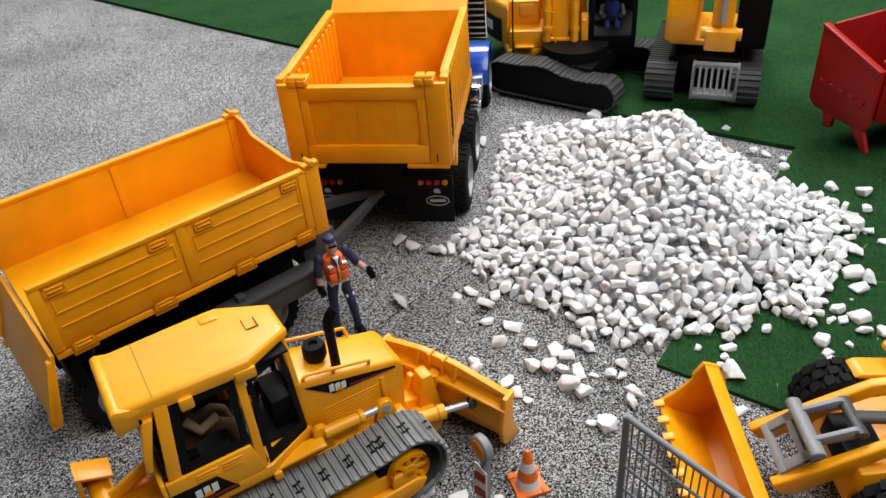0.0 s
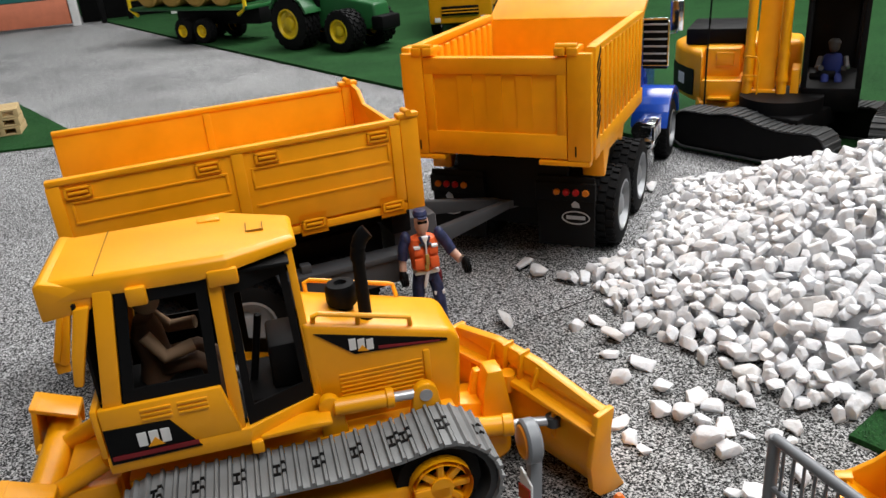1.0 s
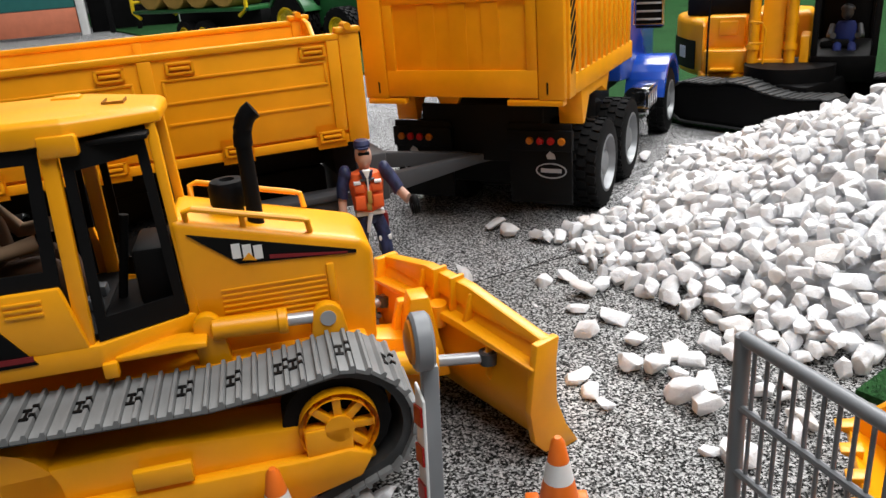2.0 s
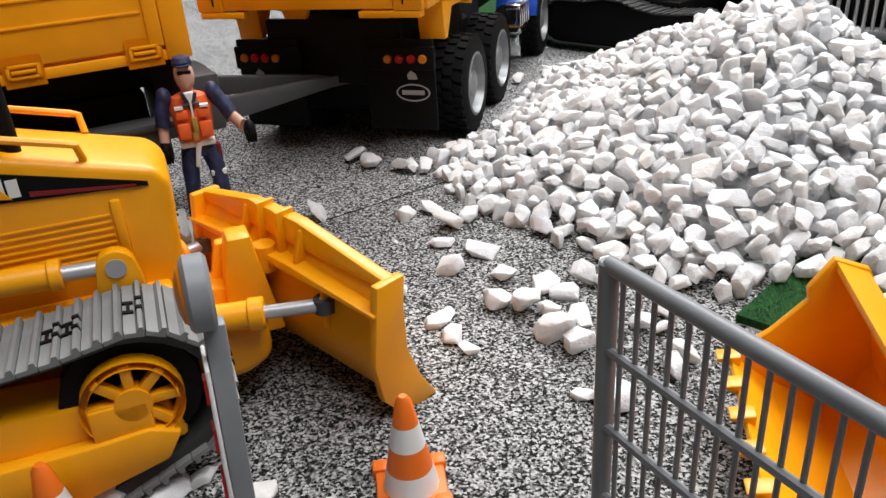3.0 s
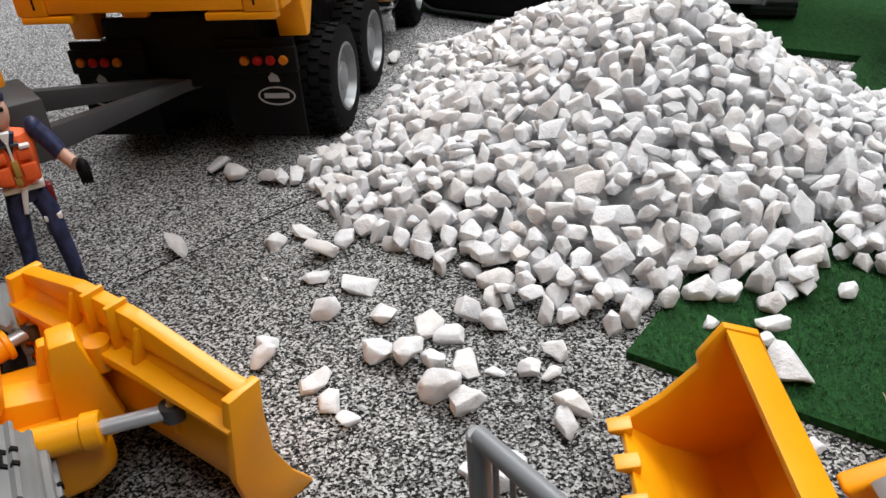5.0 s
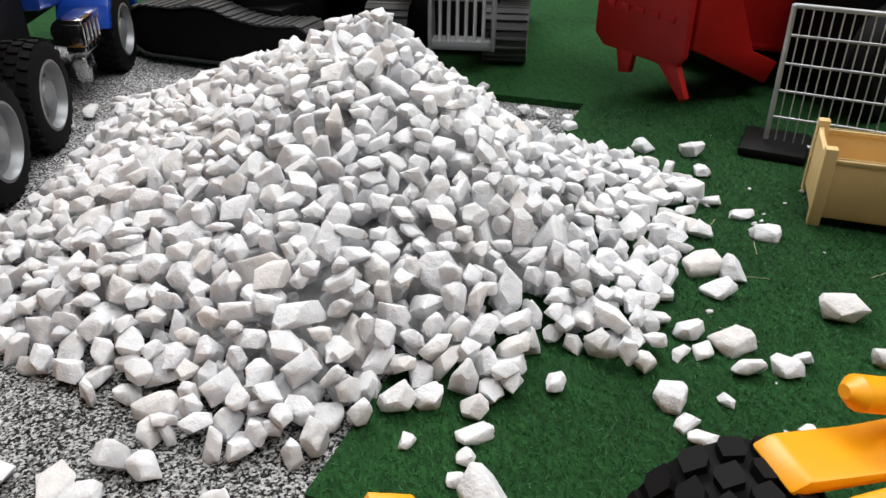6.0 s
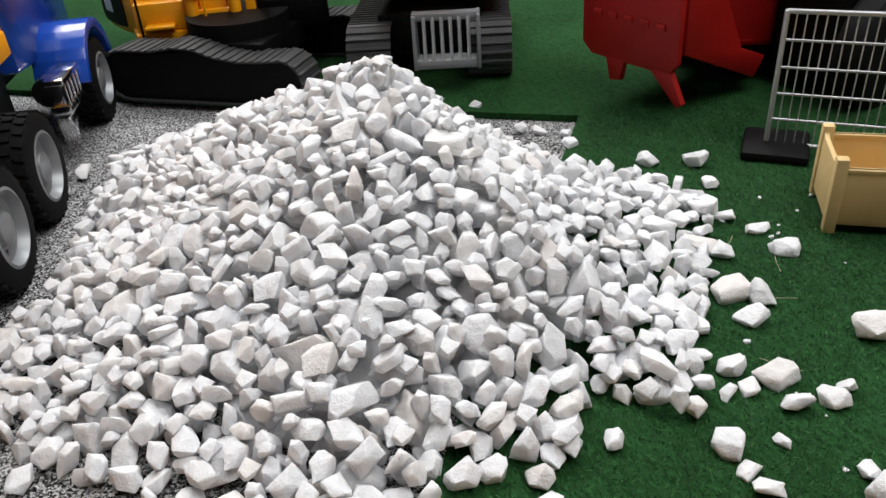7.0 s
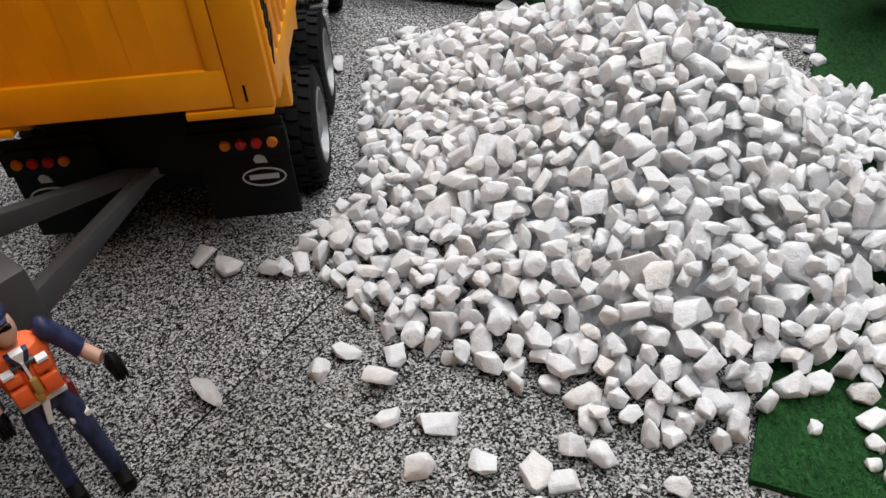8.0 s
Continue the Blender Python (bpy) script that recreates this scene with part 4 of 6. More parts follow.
# ---- bulldozer ----
def bulldozer():
    t = thing("bulldozer", pose(-0.1375, 0.405, 0, 0, 0, 32.5) @ pose(0, 0.045, 0), "yellow toy bulldozer with grey tracks and angled blade", "toy bulldozer")
    # local: x forward, y 0 on the centre line
    # tracks
    run = arc(0.138, 0.043, 0.029, 90, -50, 9) + [(0.122, 0.006), (0.095, 0.002), (0.01, 0.002)] + arc(0.0, 0.022, 0.020, -90, -180, 5) + arc(-0.004, 0.046, 0.022, 180, 90, 6) + [(0.04, 0.0665), (0.085, 0.0655), (0.115, 0.068)]
    run = run[::-1]
    for side in (-1, 1):
        a, b = (-0.070, -0.034) if side < 0 else (0.034, 0.070)
        crawler(t, run, a, b, 0.0066, TRACK_GREY, TRACK_DARK)
        s = Shape()
        yo = a if side < 0 else b
        s.prism([(0.000, 0.016), (0.095, 0.016), (0.150, 0.024), (0.146, 0.040), (0.118, 0.046), (0.060, 0.050), (0.0, 0.048)], a + 0.006, b - 0.006, "y", 0.002)
        s.prism([(-0.004, 0.014), (0.112, 0.013), (0.142, 0.021), (0.148, 0.031), (0.138, 0.035), (0.120, 0.034), (0.0, 0.034)], yo - side * 0.006, yo - side * -0.001, "y", 0.0015)
        s.box(0.120, 0.140, yo - side * 0.004 - 0.003, yo - side * 0.004 + 0.005, 0.030, 0.046, 0.0012)
        s.box(0.052, 0.075, yo - 0.002, yo + 0.002, 0.036, 0.045, 0.001)
        part("track_frame", s, YELLOW, t)
        w = Shape()
        cy = yo - side * 0.004
        w.lathe((0.135, cy - 0.003, 0.045), (0, 1, 0), [(0.0168, 0), (0.0168, 0.006), (0.0142, 0.006), (0.0142, 0)], 32, caps=False)
        w.lathe((0.135, cy - 0.003, 0.045), (0, 1, 0), [(0.0062, 0), (0.0062, 0.0065)], 20)
        idler = part("idler", w, YELLOW, t)
        w = Shape()
        w.box(-0.0017, 0.0017, -0.002, 0.002, 0.005, 0.0150, 0.0003)
        spoke = mesh_of("spoke", w, YELLOW)
        for k in range(8):
            o = new("spoke", spoke)
            o.parent, o.matrix_basis = idler, Matrix.Translation((0.135, cy, 0.045)) @ Matrix.Rotation(6.2832 * k / 8, 4, "Y")
        w = Shape()
        w.rod((0.135, cy - side * 0.004, 0.045), (0.135, cy - side * 0.024, 0.045), 0.0232)
        part("idler_core", w, RUBBER, t)
        for k in range(5):
            w = Shape()
            w.rod((0.012 + k * 0.021, a + 0.008, 0.012), (0.012 + k * 0.021, b - 0.008, 0.012), 0.009, seg=16)
            part("roller", w, TRACK_DARK, t)
        w = Shape()
        w.rod((0.0, a + 0.006, 0.036), (0.0, b - 0.006, 0.036), 0.024, seg=24)
        part("sprocket", w, YELLOW, t)
    # main frame and belly
    s = Shape()
    s.box(-0.02, 0.155, -0.032, 0.032, 0.024, 0.066, 0.002)
    part("main_frame", s, YELLOW, t)
    # bonnet
    s = Shape()
    s.prism([(0.078, 0.060), (0.160, 0.056), (0.163, 0.104), (0.158, 0.110), (0.078, 0.131)], -0.0215, 0.0215, "y", 0.0035, 3)
    bonnet = part("bonnet", s, YELLOW, t)
    for side in (-1, 1):
        y = side * 0.0215
        s = Shape()
        for k in range(9):
            z = 0.074 + k * 0.0026
            s.box(0.094, 0.140, y - 0.0006, y + 0.0006, z, z + 0.0012, 0.0003)
        part("louvre", s, YELLOW, bonnet)
        s = Shape()
        s.box(0.1405, 0.1445, y - 0.0016, y + 0.0016, 0.078, 0.101, 0.0012)
        part("rib", s, YELLOW, bonnet)
        s = Shape()
        s.prism([(0.084, 0.1235), (0.155, 0.1055), (0.155, 0.104), (0.104, 0.107)], y, y + side * 0.0006, "y", 0)
        part("panel", s, BLACK, bonnet, "black wedge panel")
        s = Shape()
        s.prism([(0.117, 0.1075), (0.151, 0.1046), (0.151, 0.1054), (0.117, 0.1093)], y + side * 0.0006, y + side * 0.001, "y", 0)
        part("stripe", s, DARK_RED, bonnet, "dark red stripe")
        s = Shape()
        for k in range(3):
            s.box(0.1015 + k * 0.0046, 0.1052 + k * 0.0046, y + side * 0.0006, y + side * 0.001, 0.1098 - k * 0.0008, 0.1165 - k * 0.001, 0)
        part("logo_block", s, WHITE, bonnet, "white block marks")
        s = Shape()
        s.prism([(0.1055, 0.1088), (0.1115, 0.1078), (0.1085, 0.1118)], y + side * 0.001, y + side * 0.0014, "y", 0)
        part("logo_wedge", s, YELLOW, bonnet, "small yellow triangle")
        s = Shape()
        s.tube([(0.085, side * 0.018, 0.127), (0.085, side * 0.0215, 0.1335), (0.088, side * 0.0215, 0.1345), (0.132, side * 0.0215, 0.1235), (0.135, side * 0.0215, 0.1225), (0.136, side * 0.018, 0.116)], 0.0014)
        s.tube([(0.108, side * 0.018, 0.122), (0.108, side * 0.0215, 0.1295)], 0.0014)
        part("hand_rail", s, YELLOW, bonnet)
    s = Shape()
    s.lathe((0.1033, 0.001, 0.120), (0, 0, 1), [(0.0055, 0), (0.0055, 0.006), (0.0078, 0.007), (0.0088, 0.009), (0.0088, 0.0165), (0.0076, 0.0190), (0.0036, 0.0194), (0.0028, 0.0172), (0, 0.0172)], 28)
    part("air_filter", s, BLACK, bonnet, "black air filter cap")
    s = Shape()
    s.lathe((0.1135, -0.011, 0.115), (0, 0, 1), [(0.0052, 0), (0.0052, 0.004), (0.0036, 0.005), (0.0034, 0.044)], 18)
    s.tube([(0.1135, -0.011, 0.156), (0.1137, -0.011, 0.160), (0.1143, -0.011, 0.1635), (0.1155, -0.011, 0.1668), (0.1175, -0.011, 0.1695), (0.1200, -0.011, 0.1712)], 0.0041, 14)
    part("exhaust", s, BLACK, bonnet, "black exhaust pipe with a bent top")
    # cab: lower body, posts, roof
    s = Shape()
    low = [(-0.022, -0.041), (0.046, -0.041), (0.083, -0.022), (0.083, 0.022), (0.046, 0.041), (-0.022, 0.041)]
    s.loft([[(x, y, z) for x, y in low] for z in (0.078, 0.088)], 0.001)
    cab = part("cab", s, YELLOW, t)
    for ya, yb in ((-0.041, -0.037), (0.037, 0.041)):
        q = Shape()
        q.prism([(-0.0205, 0.0875), (0.042, 0.0875), (0.036, 0.115), (-0.0205, 0.115)], ya, yb, "y", 0.001)
        part("side_panel", q, YELLOW, cab)
    bar("rear_panel", cab, YELLOW, -0.024, -0.0208, -0.0405, 0.0405, 0.0875, 0.1152, 0.001)
    for side in (-1, 1):
        y = side * 0.041
        s = Shape()
        for k in range(2):
            for r in range(3):
                s.box(-0.002 + k * 0.017, 0.012 + k * 0.017, y - 0.0008, y + 0.0008, 0.105 + r * 0.0026, 0.1065 + r * 0.0026, 0.0003)
        part("vent", s, YELLOW, cab)
        s = Shape()
        s.prism([(-0.020, 0.084), (0.022, 0.0845), (0.010, 0.103), (-0.020, 0.104)], y, y + side * 0.0006, "y", 0)
        part("panel", s, BLACK, cab, "black badge panel")
        s = Shape()
        s.box(-0.019, 0.021, y + side * 0.0006, y + side * 0.001, 0.0862, 0.0886, 0)
        part("stripe", s, DARK_RED, cab, "dark red stripe")
        s = Shape()
        for k in range(3):
            s.box(-0.006 + k * 0.0054, -0.0018 + k * 0.0054, y + side * 0.0006, y + side * 0.001, 0.0915, 0.0992, 0)
        part("logo_block", s, WHITE, cab, "white block marks")
        s = Shape()
        s.prism([(-0.002, 0.0908), (0.0055, 0.0908), (0.002, 0.0955)], y + side * 0.001, y + side * 0.0014, "y", 0)
        part("logo_wedge", s, YELLOW, cab, "small yellow triangle")
        # posts: rear, middle, front
        for (xa, ya), (xb, yb), w in (((-0.014, 0.0385), (-0.006, 0.031), 0.0085), ((0.0405, 0.0385), (0.0425, 0.031), 0.006), ((0.0815, 0.0215), (0.0785, 0.0165), 0.004)):
            s = Shape()
            s.loft([[(xa - w / 2, side * (ya - 0.003), 0.086 if xa > 0.03 else 0.112), (xa + w / 2, side * (ya - 0.003), 0.086 if xa > 0.03 else 0.112), (xa + w / 2, side * (ya + 0.001), 0.086 if xa > 0.03 else 0.112), (xa - w / 2, side * (ya + 0.001), 0.086 if xa > 0.03 else 0.112)],
                    [(xb - w / 2, side * (yb - 0.003), 0.172), (xb + w / 2, side * (yb - 0.003), 0.172), (xb + w / 2, side * (yb + 0.001), 0.172), (xb - w / 2, side * (yb + 0.001), 0.172)]], 0.0006)
            part("post", s, YELLOW, cab)
        # black window seals
        for quad in ([(-0.0085, 0.0375, 0.115), (0.0365, 0.0375, 0.115), (0.0390, 0.0305, 0.170), (-0.001, 0.0305, 0.170)],
                     [(0.0455, 0.0375, 0.0885), (0.079, 0.0225, 0.0885), (0.0755, 0.0180, 0.170), (0.0465, 0.0305, 0.168)]):
            q = [Vector((p[0], side * p[1], p[2])) for p in quad]
            mid = sum(q, Vector()) / 4
            inn = [p + (mid - p) * 0.24 for p in q]
            push = Vector((0, side * 0.0012, 0))
            s = Shape()
            s.solid([*q, *inn, *[p + push for p in q], *[p + push for p in inn]],
                    [(i, (i + 1) % 4, 4 + (i + 1) % 4, 4 + i) for i in range(4)] + [(8 + i, 12 + i, 12 + (i + 1) % 4, 8 + (i + 1) % 4) for i in range(4)] + [(i, 8 + i, 8 + (i + 1) % 4, (i + 1) % 4) for i in range(4)] + [(4 + i, 4 + (i + 1) % 4, 12 + (i + 1) % 4, 12 + i) for i in range(4)])
            seal = part("window_frame", s, BLACK, cab, "black window frame")
    s = Shape()
    top = [(-0.030, -0.030), (0.036, -0.033), (0.050, -0.033), (0.083, -0.016), (0.083, 0.016), (0.050, 0.033), (0.036, 0.033), (-0.030, 0.030)]
    s.loft([[(x, y * 1.03, 0.1695 + (0.002 if x > 0.04 else 0)) for x, y in top], [(x, y, 0.1775 - max(0, x - 0.05) * 0.05) for x, y in top], [(x * 0.97, y * 0.92, 0.1795 - max(0, x - 0.05) * 0.05) for x, y in top]], 0.0008)
    s.prism([(-0.034, 0.1605), (-0.012, 0.163), (-0.010, 0.174), (-0.031, 0.1805), (-0.034, 0.1785)], -0.031, 0.031, "y", 0.0015)
    roof = part("roof", s, YELLOW, cab)
    for side in (-1, 1):
        bar("tab", roof, YELLOW, 0.004, 0.013, side * 0.034 - 0.002, side * 0.034 + 0.002, 0.163, 0.1725, 0.0012)
        bar("tab", roof, YELLOW, 0.040, 0.054, side * 0.032 - 0.003, side * 0.032 + 0.003, 0.165, 0.1735, 0.0012)
    s = Shape()
    s.box(0.036, 0.048, 0.018, 0.026, 0.178, 0.1805, 0.001)
    part("roof_lamp", s, YELLOW, roof)
    gap = plastic("shadow_gap", (0.25, 0.10, 0.003), 0.6)
    for x0, x1, y0, y1 in ((0.060, 0.0605, -0.004, 0.008), (0.0606, 0.068, -0.0045, -0.004), (0.0681, 0.0686, -0.0045, 0.006), (-0.0085, -0.0080, -0.029, 0.029)):
        bar("hatch_line", roof, gap, x0, x1, y0, y1, 0.178, 0.1797, 0)
    for name, box in (("cab_floor", (-0.018, 0.045, -0.0365, 0.0365, 0.0885, 0.0915, 0.0005)), ("front_floor", (0.0452, 0.080, -0.022, 0.022, 0.0885, 0.0915, 0.0005)),
                      ("lining", (-0.019, 0.034, -0.0368, -0.0358, 0.0918, 0.116, 0)), ("lining", (-0.019, 0.034, 0.0358, 0.0368, 0.0918, 0.116, 0)),
                      ("seat", (-0.016, 0.006, -0.017, 0.017, 0.0917, 0.106, 0.002)), ("backrest", (-0.0164, -0.0104, -0.017, 0.017, 0.1062, 0.142, 0.002)),
                      ("console", (0.060, 0.078, -0.016, 0.016, 0.0917, 0.118, 0.002)), ("rear_window", (-0.0200, -0.0182, -0.033, 0.033, 0.1153, 0.168, 0.0005)),
                      ("ceiling_panel", (-0.016, 0.078, -0.028, 0.028, 0.1672, 0.1692, 0.0005))):
        bar(name, cab, BLACK, *box)
    q = Shape()
    q.rod((0.050, 0, 0.0915), (0.058, 0, 0.130), 0.002)
    part("lever", q, BLACK, cab)
    for side in (-1, 1):
        s = Shape()
        s.loft([[(-0.0195, side * 0.034, 0.166), (-0.0125, side * 0.034, 0.166), (-0.0125, side * 0.029, 0.166), (-0.0195, side * 0.029, 0.166)],
                [(-0.0255, side * 0.036, 0.142), (-0.0195, side * 0.036, 0.142), (-0.0195, side * 0.031, 0.142), (-0.0255, side * 0.031, 0.142)],
                [(-0.0275, side * 0.037, 0.128), (-0.0235, side * 0.037, 0.127), (-0.0235, side * 0.033, 0.127), (-0.0275, side * 0.033, 0.128)]], 0.001)
        part("rear_strut", s, YELLOW, cab)
    for o in [cab] + list(cab.children_recursive):
        o.data.transform(Matrix.Translation((0.083, 0, 0)) @ Matrix.Diagonal((1.02, 1, 1, 1)) @ Matrix.Translation((-0.083, 0, 0)))
    # steps beside the cab
    for side in (-1, 1):
        s = Shape()
        s.prism([(0.049, 0.0785), (0.086, 0.0785), (0.086, 0.081), (0.075, 0.082), (0.049, 0.081)], side * 0.028, side * 0.0405, "y", 0.0008)
        s.box(0.044, 0.050, side * 0.041 - 0.002, side * 0.041 + 0.002, 0.073, 0.080, 0.0008)
        part("step", s, YELLOW, t)
        # lift cylinders on the bonnet's flank
        s = Shape()
        s.prism([(0.080, 0.062)] + arc(0.086, 0.083, 0.006, 160, 10, 6) + [(0.095, 0.062)], side * 0.028 - 0.003, side * 0.028 + 0.003, "y", 0.0008)
        s.rod((0.088, side * 0.030, 0.082), (0.119, side * 0.030, 0.0805), 0.0048, seg=18, bev=0.0006)
        s.rod((0.116, side * 0.030, 0.0806), (0.1205, side * 0.030, 0.0804), 0.0058, seg=18, bev=0.0006)
        s.prism([(0.128, 0.060)] + arc(0.138, 0.079, 0.007, 170, 10, 8) + [(0.148, 0.060)], side * 0.030 - 0.003, side * 0.030 + 0.003, "y", 0.0008)
        lift = part("lift_cylinder", s, YELLOW, t)
        s = Shape()
        s.rod((0.119, side * 0.030, 0.0804), (0.137, side * 0.030, 0.0795), 0.0028, seg=14)
        s.rod((0.138, side * 0.030 - 0.0036, 0.0795), (0.138, side * 0.030 + 0.0036, 0.0795), 0.0036, seg=18)
        part("piston", s, SILVER, lift, "silver piston rod")
    # push frame, upright and tilt cylinders
    s = Shape()
    s.prism([(0.138, 0.020), (0.176, 0.020), (0.187, 0.026), (0.187, 0.043), (0.148, 0.046)], -0.032, 0.026, "y", 0.005, 3)
    part("push_frame", s, YELLOW, t)
    s = Shape()
    s.prism([(0.172, 0.030), (0.195, 0.030), (0.189, 0.062), (0.187, 0.0745), (0.178, 0.0745), (0.175, 0.062)], -0.018, -0.004, "y", 0.0012)
    s.prism([(0.164, 0.030), (0.173, 0.030), (0.178, 0.068), (0.174, 0.068)], -0.004, 0.002, "y", 0.0008)
    s.prism([(0.150, 0.040), (0.176, 0.040), (0.176, 0.052), (0.156, 0.056)], -0.014, 0.000, "y", 0.001)
    part("upright", s, YELLOW, t)
    for side, end in ((-1, (0.2080, -0.0415, 0.050)), (1, (0.172, 0.036, 0.052))):
        root = Vector((0.146, side * 0.028, 0.050))
        tip = Vector(end)
        mid = root + (tip - root) * 0.62
        s = Shape()
        s.rod(root, mid, 0.0056, seg=18, bev=0.0006)
        s.rod(mid - (tip - root) * 0.08, mid + (tip - root) * 0.02, 0.0065, seg=18, bev=0.0006)
        cyl = part("tilt_cylinder", s, YELLOW, t)
        s = Shape()
        s.rod(mid, tip, 0.0028, seg=14)
        s.ball(tip, 0.0036)
        part("piston", s, SILVER, cyl, "silver piston rod")
        s = Shape()
        s.rod(tip - Vector((0, 0, 0.003)), tip + Vector((0, 0, 0.003)), 0.0043, seg=16)
        part("joint", s, DARK_GREY, cyl)
    # blade: a curved plate set at an angle
    s = Shape()
    n = 12
    half, right = 0.054, 0.067
    prof = []
    for k in range(n + 1):
        z = 0.066 * k / n
        prof.append((0.014 * (2 * k / n - 1) ** 2 * (1.0 if k < n / 2 else 0.55), z))
    front = prof
    back = [(x - 0.0035, z) for x, z in prof]
    s.prism(front + back[::-1], -right, half, "y", 0)
    # top lip, lower in front view at the ends
    s.prism([(-right, 0.062), (half, 0.062), (half - 0.002, 0.0665), (0.016, 0.0745), (-0.016, 0.0745), (-right + 0.002, 0.0665)], 0.001, 0.007, "x", 0.0008)
    s.prism([(-right, 0.053), (half, 0.053), (half, 0.0545), (0.018, 0.0575), (-0.018, 0.0575), (-right, 0.0545)], -0.0065, 0.002, "x", 0.0006)
    s.rod((-0.0045, -0.0005, 0.048), (-0.0045, -0.0005, 0.0605), 0.0046, seg=20)
    s.prism([(0.011, 0.004), (0.014, 0.003), (0.026, -0.0045), (0.0255, -0.0058), (0.011, 0.0)], -right, half, "y", 0.0004)
    blade = part("blade", s, YELLOW, t, "curved yellow dozer blade")
    blade.matrix_basis = pose(0.1985, -0.0015, 0.0105, 4.4, 0, 26) @ pose(-0.0045, 0, 0) @ Matrix.Diagonal((1, 1, 0.93, 1))
    for y in (-right - 0.0005, half - 0.0035):
        s = Shape()
        s.prism([(0.016, -0.0035), (0.0275, -0.0055), (0.0265, -0.003), (0.018, 0.011), (0.0105, 0.030), (0.009, 0.052), (0.010, 0.0664), (-0.004, 0.0664), (-0.007, 0.030), (-0.003, 0.010), (0.004, 0.001)], y, y + 0.004, "y", 0.0008)
        part("end_plate", s, YELLOW, blade)
    for y in (-0.038, 0.030):
        s = Shape()
        s.prism([(-0.0025, 0.030), (-0.0062, 0.036), (-0.0060, 0.0525), (-0.002, 0.0525), (-0.003, 0.035)], y, y + 0.0014, "y", 0.0004)
        part("rib", s, YELLOW, blade)
    for y in (-0.020, 0.016):
        s = Shape()
        s.prism([(-0.004, 0.0575), (0.004, 0.0575), (0.004, 0.0730), (0.0, 0.0715)], y, y + 0.0020, "y", 0.0004)
        part("rib", s, YELLOW, blade)
    for y in (-0.008, 0.005):
        bar("lug", blade, YELLOW, -0.002, 0.0068, y, y + 0.0022, 0.0574, 0.0768, 0.0006)
    # ripper at the rear
    s = Shape()
    s.box(-0.048, -0.018, -0.020, 0.020, 0.030, 0.062, 0.002)
    for y in (-0.026, 0.020):
        s.prism([(-0.068, 0.040), (-0.020, 0.052), (-0.020, 0.062), (-0.068, 0.062)], y, y + 0.007, "y", 0.001)
        s.rod((-0.022, y + 0.0035, 0.075), (-0.062, y + 0.0035, 0.056), 0.005, seg=14)
    s.rod((-0.058, -0.048, 0.058), (-0.058, 0.054, 0.058), 0.0085, seg=20, bev=0.001)
    ripper = part("ripper_frame", s, YELLOW, t)
    ripper.matrix_basis = pose(-0.007, 0, 0)
    for y in (-0.038, 0.044):
        # a bracket over the tube: roof plate, flange and tooth
        s = Shape()
        s.prism([(-0.070, 0.078), (-0.046, 0.068), (-0.046, 0.071), (-0.070, 0.081)], y - 0.010, y + 0.010, "y", 0.0008)
        s.prism([(-0.074, 0.050), (-0.069, 0.080), (-0.066, 0.080), (-0.070, 0.050)], y - 0.010, y + 0.010, "y", 0.0008)
        s.prism([(-0.073, 0.052), (-0.069, 0.079), (-0.046, 0.069), (-0.048, 0.056)], y + 0.008, y + 0.010, "y", 0.0005)
        part("bracket", s, YELLOW, ripper)
        s = Shape()
        s.prism([(-0.066, 0.060), (-0.054, 0.060), (-0.058, 0.034), (-0.052, 0.012), (-0.062, 0.014), (-0.070, 0.034)], y - 0.004, y + 0.004, "y", 0.001)
        part("ripper_tooth", s, YELLOW, ripper)
    return t


tipper_truck()
trailer()
bulldozer()


# ---- small figure, cones, warning post ----
def mixed(name, pieces, parent=None):
    """One mesh of several colours: pieces are (shape, material)."""
    bm = bmesh.new()
    mats = []
    for shape, material in pieces:
        if material not in mats:
            mats.append(material)
        data = bpy.data.meshes.new("t")
        shape.bm.to_mesh(data)
        shape.bm.free()
        n = len(bm.faces)
        bm.from_mesh(data)
        bpy.data.meshes.remove(data)
        bm.faces.ensure_lookup_table()
        for f in bm.faces[n:]:
            f.material_index = mats.index(material)
    ob = new(name, mesh_of(name, bm, mats, 40))
    if parent:
        ob.parent = parent
    return ob


def limb(points):
    """A limb from rings: (x, y, z, rx, ry)."""
    s = Shape()
    s.loft([[(x + rx * math.cos(6.2832 * k / 14), y + ry * math.sin(6.2832 * k / 14), z) for k in range(14)] for x, y, z, rx, ry in points])
    return s


